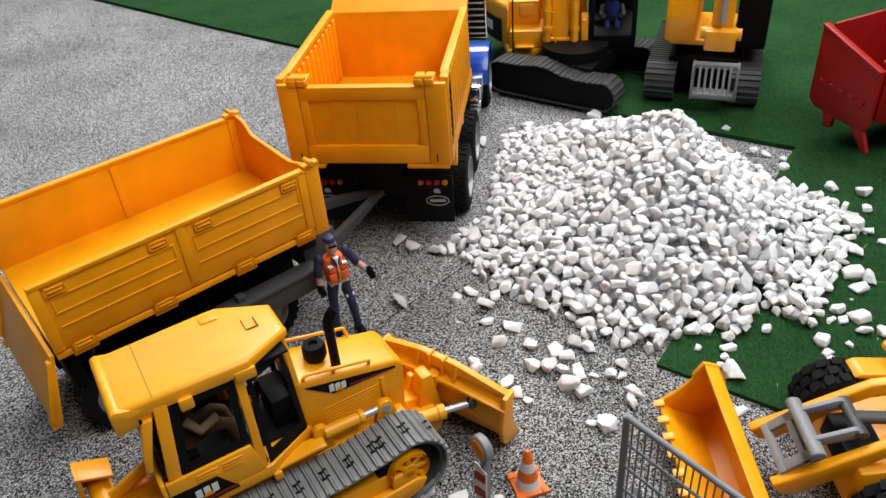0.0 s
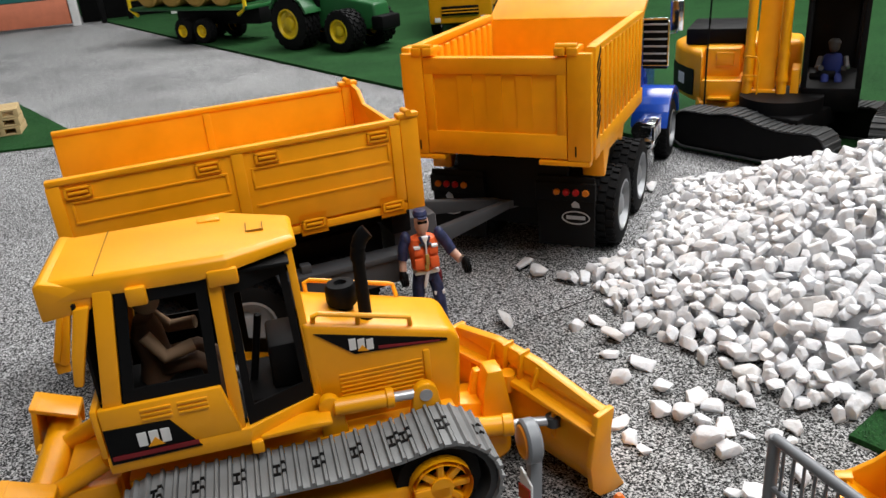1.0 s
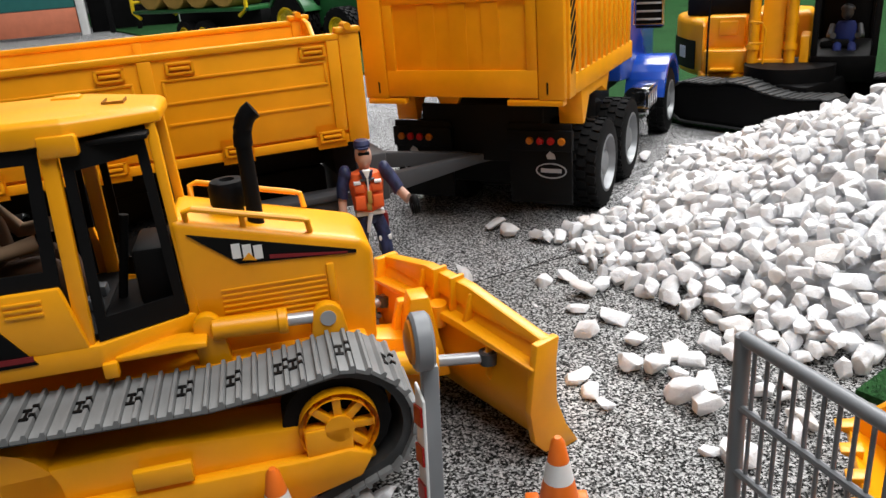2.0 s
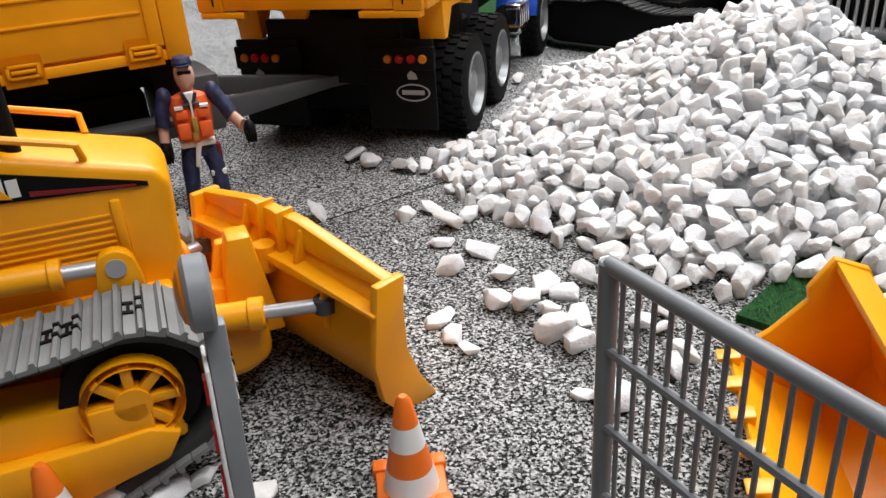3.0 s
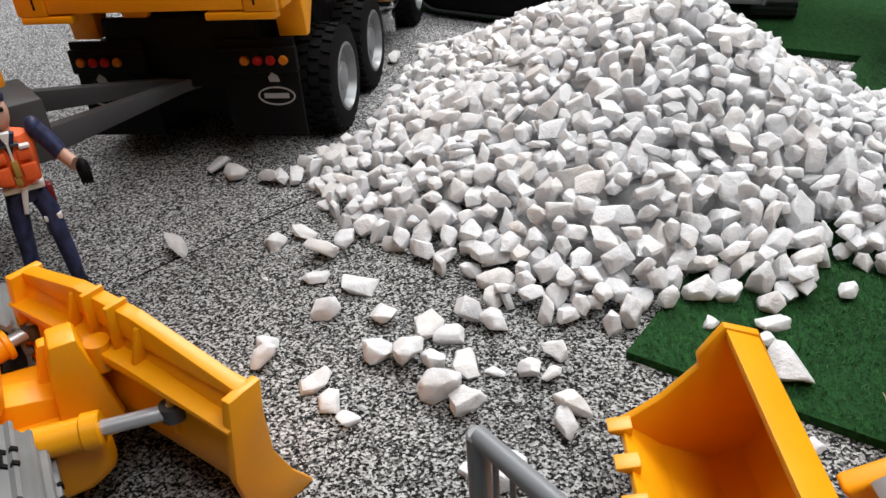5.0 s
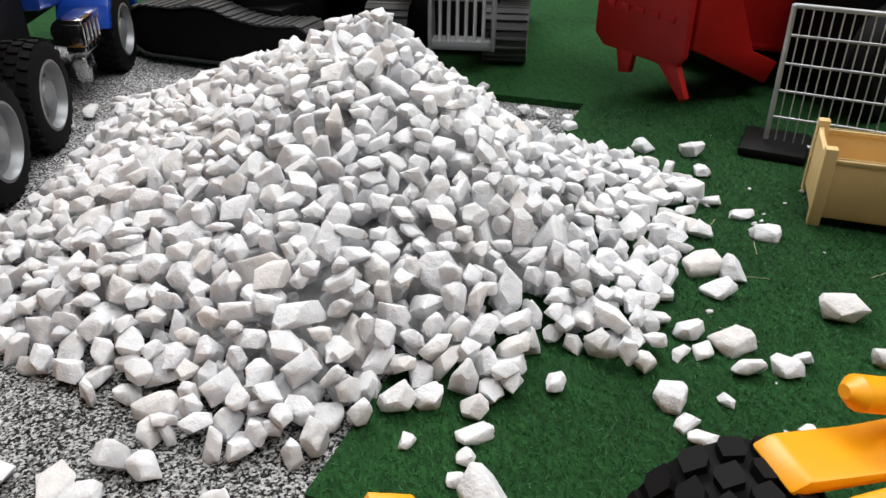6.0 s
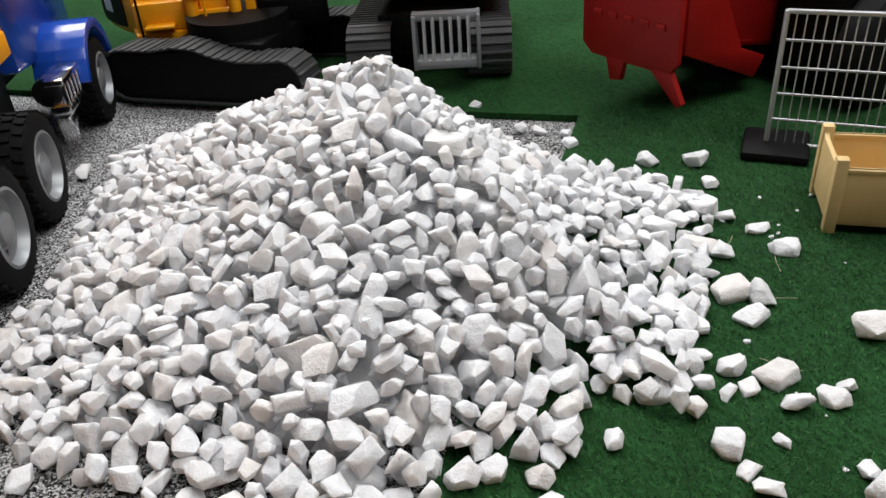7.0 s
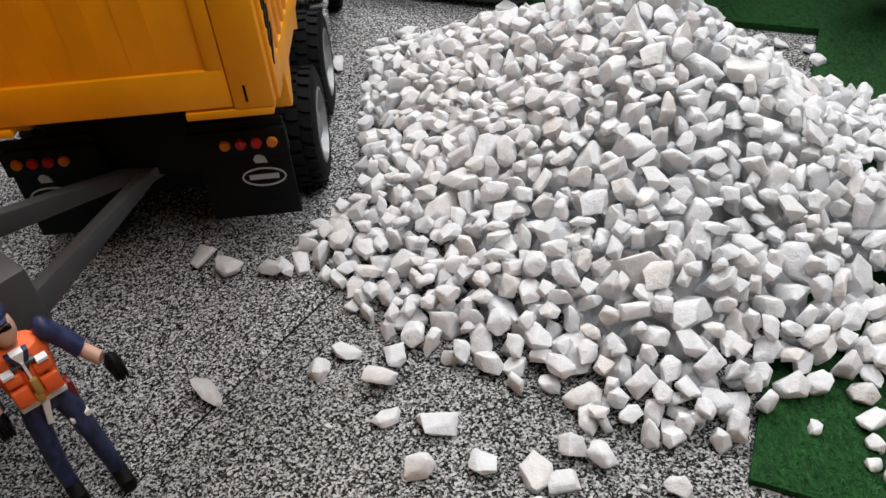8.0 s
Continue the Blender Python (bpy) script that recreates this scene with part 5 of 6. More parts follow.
def worker_doll():
    P = []
    P.append((limb([(0.004, 0.012, 0.007, 0.0045, 0.0045), (0.003, 0.012, 0.020, 0.0056, 0.0054), (0.002, 0.0105, 0.032, 0.0055, 0.0056), (0.001, 0.009, 0.045, 0.0068, 0.0066), (0, 0.006, 0.056, 0.0075, 0.007)]), NAVY))
    P.append((limb([(0.012, -0.013, 0.007, 0.0045, 0.0045), (0.010, -0.0125, 0.020, 0.0056, 0.0054), (0.008, -0.0115, 0.032, 0.0055, 0.0056), (0.004, -0.010, 0.045, 0.0068, 0.0066), (0, -0.006, 0.056, 0.0075, 0.007)]), NAVY))
    for x, y in ((0.008, 0.012), (0.017, -0.0135)):
        s = Shape()
        s.box(x - 0.011, x + 0.009, y - 0.0048, y + 0.0048, 0.0, 0.0085, 0.003)
        P.append((s, BLACK))
    P.append((limb([(0, 0, 0.052, 0.0085, 0.0125), (0, 0, 0.058, 0.0082, 0.012), (0, 0, 0.062, 0.0085, 0.0118)]), NAVY))
    s = Shape()
    s.box(-0.009, 0.009, -0.0128, 0.0128, 0.0575, 0.0608, 0.001)
    P.append((s, WHITE))
    P.append((limb([(0, 0, 0.060, 0.0092, 0.0128), (0, 0, 0.069, 0.0105, 0.0145), (0, 0, 0.078, 0.0106, 0.0158), (0, 0, 0.0838, 0.0085, 0.0130), (0, 0, 0.0855, 0.005, 0.007)]), VEST))
    s = Shape()
    for y in (-0.0078, 0.0078):
        s.box(0.0085, 0.0125, y - 0.0048, y + 0.0048, 0.063, 0.0715, 0.0012)
        s.box(0.0085, 0.0122, y - 0.0045, y + 0.0045, 0.0735, 0.0785, 0.0012)
    P.append((s, VEST))
    s = Shape()
    s.box(0.0105, 0.0128, -0.0007, 0.0007, 0.062, 0.083, 0)
    s.box(0.0085, 0.0128, -0.012, -0.006, 0.0792, 0.0805, 0)
    s.box(0.0085, 0.0128, 0.006, 0.012, 0.0792, 0.0805, 0)
    P.append((s, WHITE))
    for pts in ([(0, 0.0175, 0.084), (0, 0.021, 0.077), (0.001, 0.0225, 0.069)], [(0, -0.0175, 0.084), (0.003, -0.024, 0.077), (0.006, -0.028, 0.071)]):
        s = Shape()
        s.tube(pts, 0.0052, 12)
        s.ball(pts[0], 0.0056)
        P.append((s, NAVY))
    for pts in ([(0.001, 0.0225, 0.069), (0.003, 0.0235, 0.061)], [(0.006, -0.028, 0.071), (0.013, -0.034, 0.0665)]):
        s = Shape()
        s.tube(pts, 0.0038, 12)
        P.append((s, SKIN))
    for p in ((0.004, 0.0238, 0.056), (0.018, -0.038, 0.064)):
        s = Shape()
        s.ball(p, 0.0058, 0.0046, 0.0062)
        for q in (-0.0028, -0.0009, 0.0009, 0.0028):
            s.ball((p[0] + 0.0045, p[1] + q, p[2] - 0.002), 0.0024, 0.0012, 0.0036)
        P.append((s, BLACK))
    # open collar over a pale shirt, gear on the vest, belt pouch and straps
    s = Shape()
    s.prism([(-0.0062, 0.0868), (0.0062, 0.0868), (0.0, 0.0748)], 0.0070, 0.0112, "x", 0.0006)
    P.append((s, NAVY))
    s = Shape()
    s.prism([(-0.0034, 0.0872), (0.0034, 0.0872), (0.0, 0.0806)], 0.0075, 0.0118, "x", 0.0004)
    P.append((s, WHITE))
    s = Shape()
    s.box(0.0115, 0.0140, -0.0022, 0.0018, 0.0665, 0.0745, 0.0007)
    s.box(0.0110, 0.0135, -0.0012, 0.0030, 0.0622, 0.0668, 0.0007)
    P.append((s, TAN))
    s = Shape()
    s.prism([(-0.0020, 0.0585), (0.0022, 0.0585), (0.0052, 0.0470), (0.0024, 0.0465)], 0.0076, 0.0096, "x", 0.0004)
    s.box(0.0015, 0.0105, -0.0165, -0.0050, 0.0405, 0.0436, 0.0006)
    P.append((s, WHITE))
    s = Shape()
    s.box(0.0080, 0.0118, -0.0062, 0.0062, 0.0805, 0.0818, 0.0003)
    s.box(0.0062, 0.0098, -0.0150, -0.0046, 0.0330, 0.0390, 0.0008)
    P.append((s, DARK_GREY))
    s = Shape()
    s.rod((0, 0, 0.084), (0, 0, 0.090), 0.0046)
    s.ball((0.0014, 0, 0.0945), 0.0070, 0.0074, 0.0082)
    P.append((s, SKIN))
    s = Shape()
    s.lathe((-0.0010, 0, 0.0992), (0, 0, 1), [(0.0070, 0), (0.0074, 0.0022), (0.0060, 0.0046), (0, 0.0055)], 18)
    s.prism([(0.003, -0.0052), (0.0088, -0.0042), (0.0098, 0), (0.0088, 0.0042), (0.003, 0.0052)], 0.0996, 0.1004, "z", 0)
    P.append((s, NAVY))
    s = Shape()
    s.box(0.004, 0.0082, -0.0050, 0.0050, 0.0958, 0.0978, 0.0008)
    P.append((s, BLACK))
    s = Shape()
    s.box(-0.003, 0.004, -0.0165, -0.012, 0.046, 0.057, 0.0015)
    P.append((s, DARK_RED))
    ob = mixed("worker_figure", P)
    ob.data.transform(Matrix.Diagonal((1, -1, 1, 1)))
    ob.data.flip_normals()
    ob.matrix_basis = pose(-0.0905, 0.6715, 0.0022, 0, 0, -58) @ Matrix.Diagonal((0.93, 0.76, 1.08, 1))
    tagged(ob, "toy worker doll with orange vest, navy clothes and cap, standing", "doll")


worker_doll()


def traffic_cone(x, y, turn, fallen=False):
    t = thing("traffic_cone", pose(x, y, 0.0022, 0, 0, turn), "small orange and white toy traffic cone on carpet", "traffic cone", "traffic cones")
    s = Shape()
    s.box(-0.0125, 0.0125, -0.0125, 0.0125, 0, 0.003, 0.001)
    for a in (-1, 1):
        for b in (-1, 1):
            s.box(a * 0.0105 - 0.003, a * 0.0105 + 0.003, b * 0.0105 - 0.003, b * 0.0105 + 0.003, 0, 0.0042, 0.001)
    part("base", s, ORANGE, t)
    radius = lambda z: 0.0098 - (z - 0.003) * 0.0074 / 0.038
    bands = ((0.003, 0.0115, WHITE), (0.0115, 0.021, ORANGE), (0.021, 0.030, WHITE), (0.030, 0.041, ORANGE))
    for z0, z1, material in bands:
        s = Shape()
        s.lathe((0, 0, 0), (0, 0, 1), [(radius(z0), z0), (radius(z1), z1)] if z1 < 0.04 else [(radius(z0), z0), (radius(z1 - 0.002), z1 - 0.002), (radius(z1) - 0.001, z1)], 28)
        part("band", s, material, t, "white band" if material == WHITE else "")
    return t


traffic_cone(0.0775, 0.4745, 18)
traffic_cone(-0.027, 0.429, 40)


def warning_post():
    t = thing("warning_post", pose(0.0430, 0.4215, 0.0022, -2.0, 0, -58), "red and white striped toy warning beacon with amber lamp", "warning post")
    s = Shape()
    s.box(-0.014, 0.014, -0.010, 0.010, 0, 0.004, 0.0012)
    part("foot", s, DARK_GREY, t)
    s = Shape()
    s.box(-0.0028, 0.0028, -0.0028, 0.0028, 0.004, 0.100, 0.0008)
    part("pole", s, GREY, t)
    s = Shape()
    s.box(-0.007, 0.007, -0.0042, -0.0030, 0.010, 0.090, 0.0006)
    board = part("board", s, WHITE, t, "white board")
    for k in range(5):
        s = Shape()
        z = 0.012 + k * 0.0155
        s.prism([(-0.0066, z), (0.0066, z + 0.006), (0.0066, z + 0.0135), (-0.0066, z + 0.0075)], -0.0050, -0.0042, "y", 0)
        part("stripe", s, RED, board, "red slanted stripe")
    s = Shape()
    s.lathe((0, -0.0055, 0.1085), (0, 1, 0), [(0.0086, 0), (0.0098, 0.001), (0.0098, 0.0055), (0.0086, 0.0065), (0, 0.0065)], 28)
    lamp = part("lamp_housing", s, GREY, t, "grey round lamp housing")
    s = Shape()
    s.lathe((0, -0.0050, 0.1085), (0, -1, 0), [(0.0078, 0), (0.0070, 0.0014), (0.004, 0.0024), (0, 0.0027)], 28)
    part("lens", s, AMBER, lamp, "amber lens")
    return t


warning_post()


# ---- mesh fence panels ----
def fence_panel(name, m, length, height, wires, step, thick, material, label, base=0.012, foot=False):
    t = thing(name, m, label, "fence", "mesh fences")
    for x in (0.0, length):
        s = Shape()
        s.rod((x, 0, base), (x, 0, base + height + 0.001), thick * 1.9, seg=12, bev=0.0005)
        part("post", s, material, t)
    for z in (0.0, height):
        s = Shape()
        s.rod((0, 0, base + z), (length, 0, base + z), thick * 1.7, seg=12)
        part("rail", s, material, t)
    for k in range(1, wires):
        s = Shape()
        s.rod((0, -thick * 0.4, base + height * k / wires), (length, -thick * 0.4, base + height * k / wires), thick * 0.95, seg=8)
        part("wire", s, material, t)
    s = Shape()
    s.rod((0, 0, base), (0, 0, base + height), thick * 0.5, seg=8)
    data = mesh_of("bar", s, material)
    for k in range(1, int(length / step)):
        o = new("bar", data)
        o.parent, o.matrix_basis = t, pose(k * step, 0, 0)
    for x in (0.0, length):
        s = Shape()
        s.box(x - 0.016 if foot else x - 0.006, x + 0.030 if foot else x + 0.006, -0.022, 0.022, 0, base + 0.002, 0.003)
        part("foot", s, BLACK if foot else DARK_GREY, t, "black foot block" if foot else "")
    return t


fence_panel("fence_panel", pose(0.1425, 0.4440, 0.0022, 0, 0, -50.5), 0.16, 0.0965, 4, 0.0054, 0.0014, GREY, "grey toy wire mesh fence panel beside a bucket")
fence_panel("fence_panel", pose(0.554, 0.862, 0.006, 4, 0, -39), 0.165, 0.098, 5, 0.0062, 0.0010, SILVER, "light grey toy wire mesh fence on black feet", base=0.007, foot=True)


# ---- cream crate ----
def crate():
    t = thing("crate", pose(0.5130, 0.7490, 0.0062, 0, 0, -31), "cream plastic open toy crate standing on turf", "crate")
    L, D, H = 0.105, 0.055, 0.046
    for y in (0, D - 0.003):
        s = Shape()
        s.box(0.003, L - 0.003, y, y + 0.003, 0.006, H - 0.003, 0.0006)
        s.box(0.003, L - 0.003, y - 0.0006, y + 0.0036, H - 0.006, H - 0.003, 0.0005)
        wall = part("long_wall", s, CREAM, t)
        s = Shape()
        s.box(L / 2 - 0.003, L / 2 + 0.003, y - 0.001, y + 0.004, 0.0, H - 0.003, 0.0006)
        part("rib", s, CREAM, wall)
    for x in (0, L - 0.003):
        s = Shape()
        s.prism([(0.003, 0.006), (D - 0.003, 0.006), (D - 0.003, H), (D - 0.012, H - 0.003), (0.012, H - 0.003), (0.003, H)], x, x + 0.003, "x", 0.0005)
        part("short_wall", s, CREAM, t)
    for x in (-0.001, L - 0.006):
        for y in (-0.001, D - 0.006):
            s = Shape()
            s.box(x, x + 0.007, y, y + 0.007, 0, H + 0.003, 0.0008)
            part("corner_post", s, CREAM, t)
    s = Shape()
    s.box(0, L, 0, D, 0.006, 0.009, 0.0005)
    part("floor", s, CREAM, t)
    return t


crate()


# ---- wheel loader ----
def wheel_loader():
    t = thing("wheel_loader", pose(0.3215, 0.4690, 0.0022, 0, 0, 180), "yellow toy wheel loader with a toothed bucket and grey linkage", "toy loader")
    # bucket: curved shell, side plates, teeth
    outer = [(0.132, 0.031), (0.118, 0.016), (0.098, 0.006), (0.084, 0.012), (0.0775, 0.030), (0.0815, 0.060), (0.0885, 0.0800)]
    inner = [(0.0995, 0.0845), (0.0995, 0.0805), (0.0915, 0.0745), (0.0855, 0.058), (0.0815, 0.033), (0.087, 0.017), (0.098, 0.011), (0.116, 0.020), (0.131, 0.034)]
    s = Shape()
    s.prism(outer + inner, -0.066, 0.084, "y", 0.0005)
    bucket = part("bucket", s, YELLOW, t, "yellow curved loading bucket")
    for y in (-0.0675, 0.082):
        s = Shape()
        s.prism([(0.133, 0.032), (0.117, 0.015), (0.098, 0.005), (0.083, 0.011), (0.0765, 0.030), (0.0805, 0.061), (0.0882, 0.0812), (0.1000, 0.0855), (0.1075, 0.0700), (0.1065, 0.0640), (0.1180, 0.0470), (0.128, 0.0365)], y, y + 0.0035, "y", 0.0006)
        part("side_plate", s, YELLOW, bucket)
    for k in range(9):
        s = Shape()
        y = -0.062 + k * 0.0175
        s.prism([(0.128, 0.030), (0.1365, 0.0335), (0.1365, 0.0350), (0.128, 0.0368)], y - 0.0034, y + 0.0034, "y", 0.0006)
        part("tooth", s, YELLOW, bucket)
    for o in [bucket] + list(bucket.children):
        o.data.transform(Matrix.Translation((0, 0, -0.0015)) @ Matrix.Diagonal((1, 1, 0.80, 1)))
    # lift arms with a hump, linkage between them
    for y in (-0.030, 0.022):
        s = Shape()
        s.prism([(0.070, 0.030), (0.078, 0.046), (0.050, 0.066), (0.026, 0.084), (0.010, 0.096), (-0.006, 0.108), (-0.030, 0.112), (-0.070, 0.108), (-0.070, 0.094), (-0.010, 0.092), (0.010, 0.078), (0.030, 0.056), (0.056, 0.032)], y - 0.003, y + 0.0055, "y", 0.0020, 3)
        part("lift_arm", s, YELLOW, t)
        s = Shape()
        out = -0.067 if y < 0 else 0.060
        s.rod((-0.030, out, 0.1080), (-0.100, out * 0.9, 0.088), 0.0066, seg=20, bev=0.0040)
        part("boom_cylinder", s, YELLOW, t)
    s = Shape()
    # a flat frame with two openings
    def slope(k, lift):
        return (0.070 - 0.026 * k + 0.0035 * lift, 0.052 + 0.031 * k + 0.003 * lift)
    for k0, k1, y0, y1 in ((0.0, 0.16, -0.024, 0.021), (0.55, 0.68, -0.024, 0.021), (0.16, 1.0, -0.024, -0.016), (0.16, 1.0, 0.013, 0.021)):
        s.prism([slope(k0, -0.5), slope(k1, -0.5), slope(k1, 0.5), slope(k0, 0.5)], y0, y1, "y", 0.0006)
    link = part("link_plate", s, GREY, t, "grey linkage plate with two openings")
    s = Shape()
    s.rod((0.050, -0.028, 0.086), (0.050, 0.026, 0.086), 0.0056, seg=20, bev=0.0008)
    part("cross_tube", s, GREY, link)
    for y in (-0.016, 0.012):
        s = Shape()
        s.prism([(0.052, 0.080), (0.056, 0.088), (0.022, 0.104), (0.014, 0.098), (0.020, 0.090)], y - 0.002, y + 0.002, "y", 0.0008)
        part("rocker", s, GREY, link)
    s = Shape()
    s.rod((0.018, -0.020, 0.098), (0.018, 0.016, 0.098), 0.0045, seg=16)
    s.rod((0.018, -0.002, 0.098), (-0.05, -0.002, 0.090), 0.0055, seg=16)
    part("tilt_cylinder", s, DARK_GREY, link)
    # fenders, front frame, body
    s = Shape()
    s.prism([(0.028, 0.026), (0.022, 0.070), (-0.080, 0.086), (-0.085, 0.026)], -0.036, 0.034, "y", 0.003)
    part("front_frame", s, YELLOW, t)
    # black block standing for the shaded inside of the frame opening
    s = Shape()
    s.prism([(0.028, 0.050), (0.026, 0.076), (0.0, 0.080), (-0.002, 0.050)], -0.020, 0.018, "y", 0.001)
    part("grille", s, BLACK, t)
    for side, y0, y1 in ((-1, -0.060, -0.040), (1, 0.040, 0.060)):
        s = Shape()
        s.prism([(0.002, 0.086), (-0.004, 0.0905), (-0.030, 0.0880), (-0.080, 0.0905), (-0.080, 0.080), (-0.060, 0.0835), (-0.030, 0.0825), (0.000, 0.0830)], y0, y1, "y", 0.0016)
        part("fender", s, YELLOW, t)
        wheel(t, -0.005, side * 0.058, 0.031, 0.030, side, YELLOW, lugs=16, deep=0.003, pieces=True)
    s = Shape()
    s.box(-0.20, -0.085, -0.038, 0.038, 0.030, 0.088, 0.004)
    part("rear_frame", s, YELLOW, t)
    for side in (-1, 1):
        wheel(t, -0.150, side * 0.058, 0.031, 0.030, side, YELLOW, lugs=16, deep=0.003)
    for o in t.children_recursive:
        kind = o.name.split(".")[0]
        if kind in ("lift_arm", "boom_cylinder", "link_plate", "cross_tube", "rocker", "tilt_cylinder", "front_frame", "grille", "rear_frame"):
            o.data.transform(Matrix.Translation((-0.007, 0, 0)) @ Matrix.Diagonal((1, 1, 0.71, 1)))
        elif kind == "fender":
            o.data.transform(Matrix.Translation((-0.013, -0.008, 0.001)) @ Matrix.Diagonal((1, 1, 0.70, 1)))
    return t


wheel_loader()


# ---- excavators ----
def excavator_large():
    t = thing("excavator", pose(0.172, 1.297, -0.0080, 0, 0, -97), "yellow toy crawler excavator with black cab, boom raised", "toy excavator", "excavators")
    # the undercarriage stands turned against the upper body
    under = pose(0, 0, 0, 0, 0, 97) @ Matrix.Translation((-0.172, -1.297, 0.0142)) @ pose(0.246, 1.102, 0, 0, 0, -33)
    run = arc(-0.020, 0.024, 0.021, 80, -80, 8) + [(-0.05, 0.002), (-0.16, 0.002)] + arc(-0.185, 0.026, 0.024, -90, -270, 8) + [(-0.15, 0.050), (-0.125, 0.054), (-0.105, 0.0525), (-0.085, 0.046), (-0.060, 0.0425), (-0.040, 0.043)]
    run = run[::-1]
    for y0, y1 in ((-0.002, 0.036), (0.148, 0.186)):
        tr = crawler(t, run, y0, y1, 0.0085, TRACK_DARK, BLACK, 0.001)
        tr.matrix_basis = under
        s = Shape()
        s.prism([(x * 0.985 - 0.001, 0.028 + (z - 0.028) * 0.84) for x, z in run], y0 + 0.003, y1 - 0.003, "y", 0)
        o = part("track_frame", s, BLACK, t)
        o.matrix_basis = under
    s = Shape()
    s.box(-0.15, -0.05, 0.03, 0.13, 0.025, 0.05, 0.003)
    s.rod((-0.10, 0.08, 0.03), (-0.10, 0.08, 0.066), 0.05, seg=28)
    o = part("turntable", s, BLACK, t)
    o.matrix_basis = under
    # upper body: x forward (towards the onlooker), y to its left
    s = Shape()
    s.prism([(0.062, -0.050), (0.062, 0.090), (0.030, 0.094), (-0.10, 0.094), (-0.115, 0.04), (-0.115, -0.03), (-0.07, -0.075), (0.030, -0.060)], 0.052, 0.066, "z", 0.003)
    part("deck", s, YELLOW, t)
    for box in ((0.000, 0.058, -0.049, 0.012, 0.0664, 0.094), (-0.034, 0.030, -0.050, 0.004, 0.0900, 0.131), (0.056, 0.070, -0.038, -0.004, 0.070, 0.074), (0.029, 0.033, -0.032, -0.006, 0.108, 0.126), (0.054, 0.064, 0.024, 0.060, 0.066, 0.084)):
        bar("housing", t, YELLOW, *box, 0.0026)
    s = Shape()
    s.prism([(0.040, -0.051), (0.014, -0.076), (-0.020, -0.098), (-0.062, -0.112), (-0.110, -0.10), (-0.132, -0.04), (-0.130, 0.04), (-0.10, 0.090), (-0.04, 0.090), (-0.035, -0.045)], 0.057, 0.129, "z", 0.009, 3)
    cw = part("counterweight", s, YELLOW, t)
    s = Shape()
    s.prism([(0.026, -0.0655), (0.0135, -0.0775), (-0.0205, -0.0995), (-0.050, -0.1095), (-0.050, -0.1105), (-0.0210, -0.1005), (0.0130, -0.0785), (0.026, -0.0665)], 0.066, 0.102, "z", 0)
    part("panel", s, BLACK, cw, "black badge panel")
    s = Shape()
    for k in range(3):
        x, y = 0.006 - k * 0.0065, -0.0835 - k * 0.0042
        s.prism([(x, y), (x - 0.0048, y - 0.0031), (x - 0.0048, y - 0.0039), (x, y - 0.0008)], 0.078, 0.093, "z", 0)
    part("logo_block", s, WHITE, cw, "white block marks")
    s = Shape()
    s.box(-0.10, -0.004, -0.085, 0.012, 0.129, 0.152, 0.004)
    part("engine_cover", s, BLACK, t, "black engine cover")
    s = Shape()
    s.tube([(0.063, -0.042, 0.060), (0.063, -0.042, 0.12), (0.060, -0.040, 0.20)], 0.0014)
    part("mirror_rod", s, BLACK, t)
    s = Shape()
    s.prism([(0.045, 0.060), (0.062, 0.070), (0.056, 0.10), (0.030, 0.20), (0.0, 0.34), (-0.045, 0.34), (-0.02, 0.20), (0.0, 0.060)], 0.027, 0.057, "y", 0.002)
    part("boom", s, YELLOW, t, "raised yellow boom")
    for y in (0.018, 0.066):
        s = Shape()
        s.rod((0.064, y, 0.072), (0.034, y, 0.27), 0.0072, seg=18, bev=0.001)
        s.rod((0.0605, y, 0.094), (0.0590, y, 0.101), 0.0088, seg=18)
        s.rod((0.0555, y, 0.124), (0.0548, y, 0.130), 0.0084, seg=18)
        s.rod((0.066, y - 0.007, 0.068), (0.066, y + 0.007, 0.068), 0.007, seg=16)
        part("boom_cylinder", s, YELLOW, t)
        for d in (-0.0082, 0.0060):
            q = Shape()
            q.prism([(0.054, 0.056), (0.073, 0.056), (0.071, 0.070), (0.066, 0.076), (0.058, 0.072)], y + d, y + d + 0.0022, "y", 0.0005)
            part("bearing_plate", q, YELLOW, t)
    s = Shape()
    s.tube([(0.066, 0.012, 0.058), (0.075, 0.012, 0.056), (0.075, 0.074, 0.056), (0.066, 0.074, 0.058)], 0.0015)
    part("guard_rail", s, YELLOW, t)
    s = Shape()
    s.tube([(0.070, 0.014, 0.126), (0.073, 0.015, 0.129), (0.073, 0.030, 0.127), (0.073, 0.034, 0.120), (0.073, 0.033, 0.072)], 0.0013)
    s.tube([(0.073, 0.014, 0.104), (0.073, 0.032, 0.104)], 0.0012)
    part("guard_rail", s, YELLOW, t)
    s = Shape()
    s.prism([(0.060, 0.054), (0.066, 0.066), (0.060, 0.110), (0.030, 0.112), (0.030, 0.054)], 0.078, 0.090, "y", 0.002)
    part("cab_side", s, YELLOW, t)
    # cab: black posts round an open space
    s = Shape()
    s.prism([(0.060, 0.056), (0.066, 0.088), (-0.03, 0.096), (-0.03, 0.056)], 0.092, 0.172, "y", 0.004)
    s.box(0.0, 0.03, 0.102, 0.138, 0.092, 0.100, 0.002)
    cab = part("cab", s, BLACK, t, "black open driver's cab")
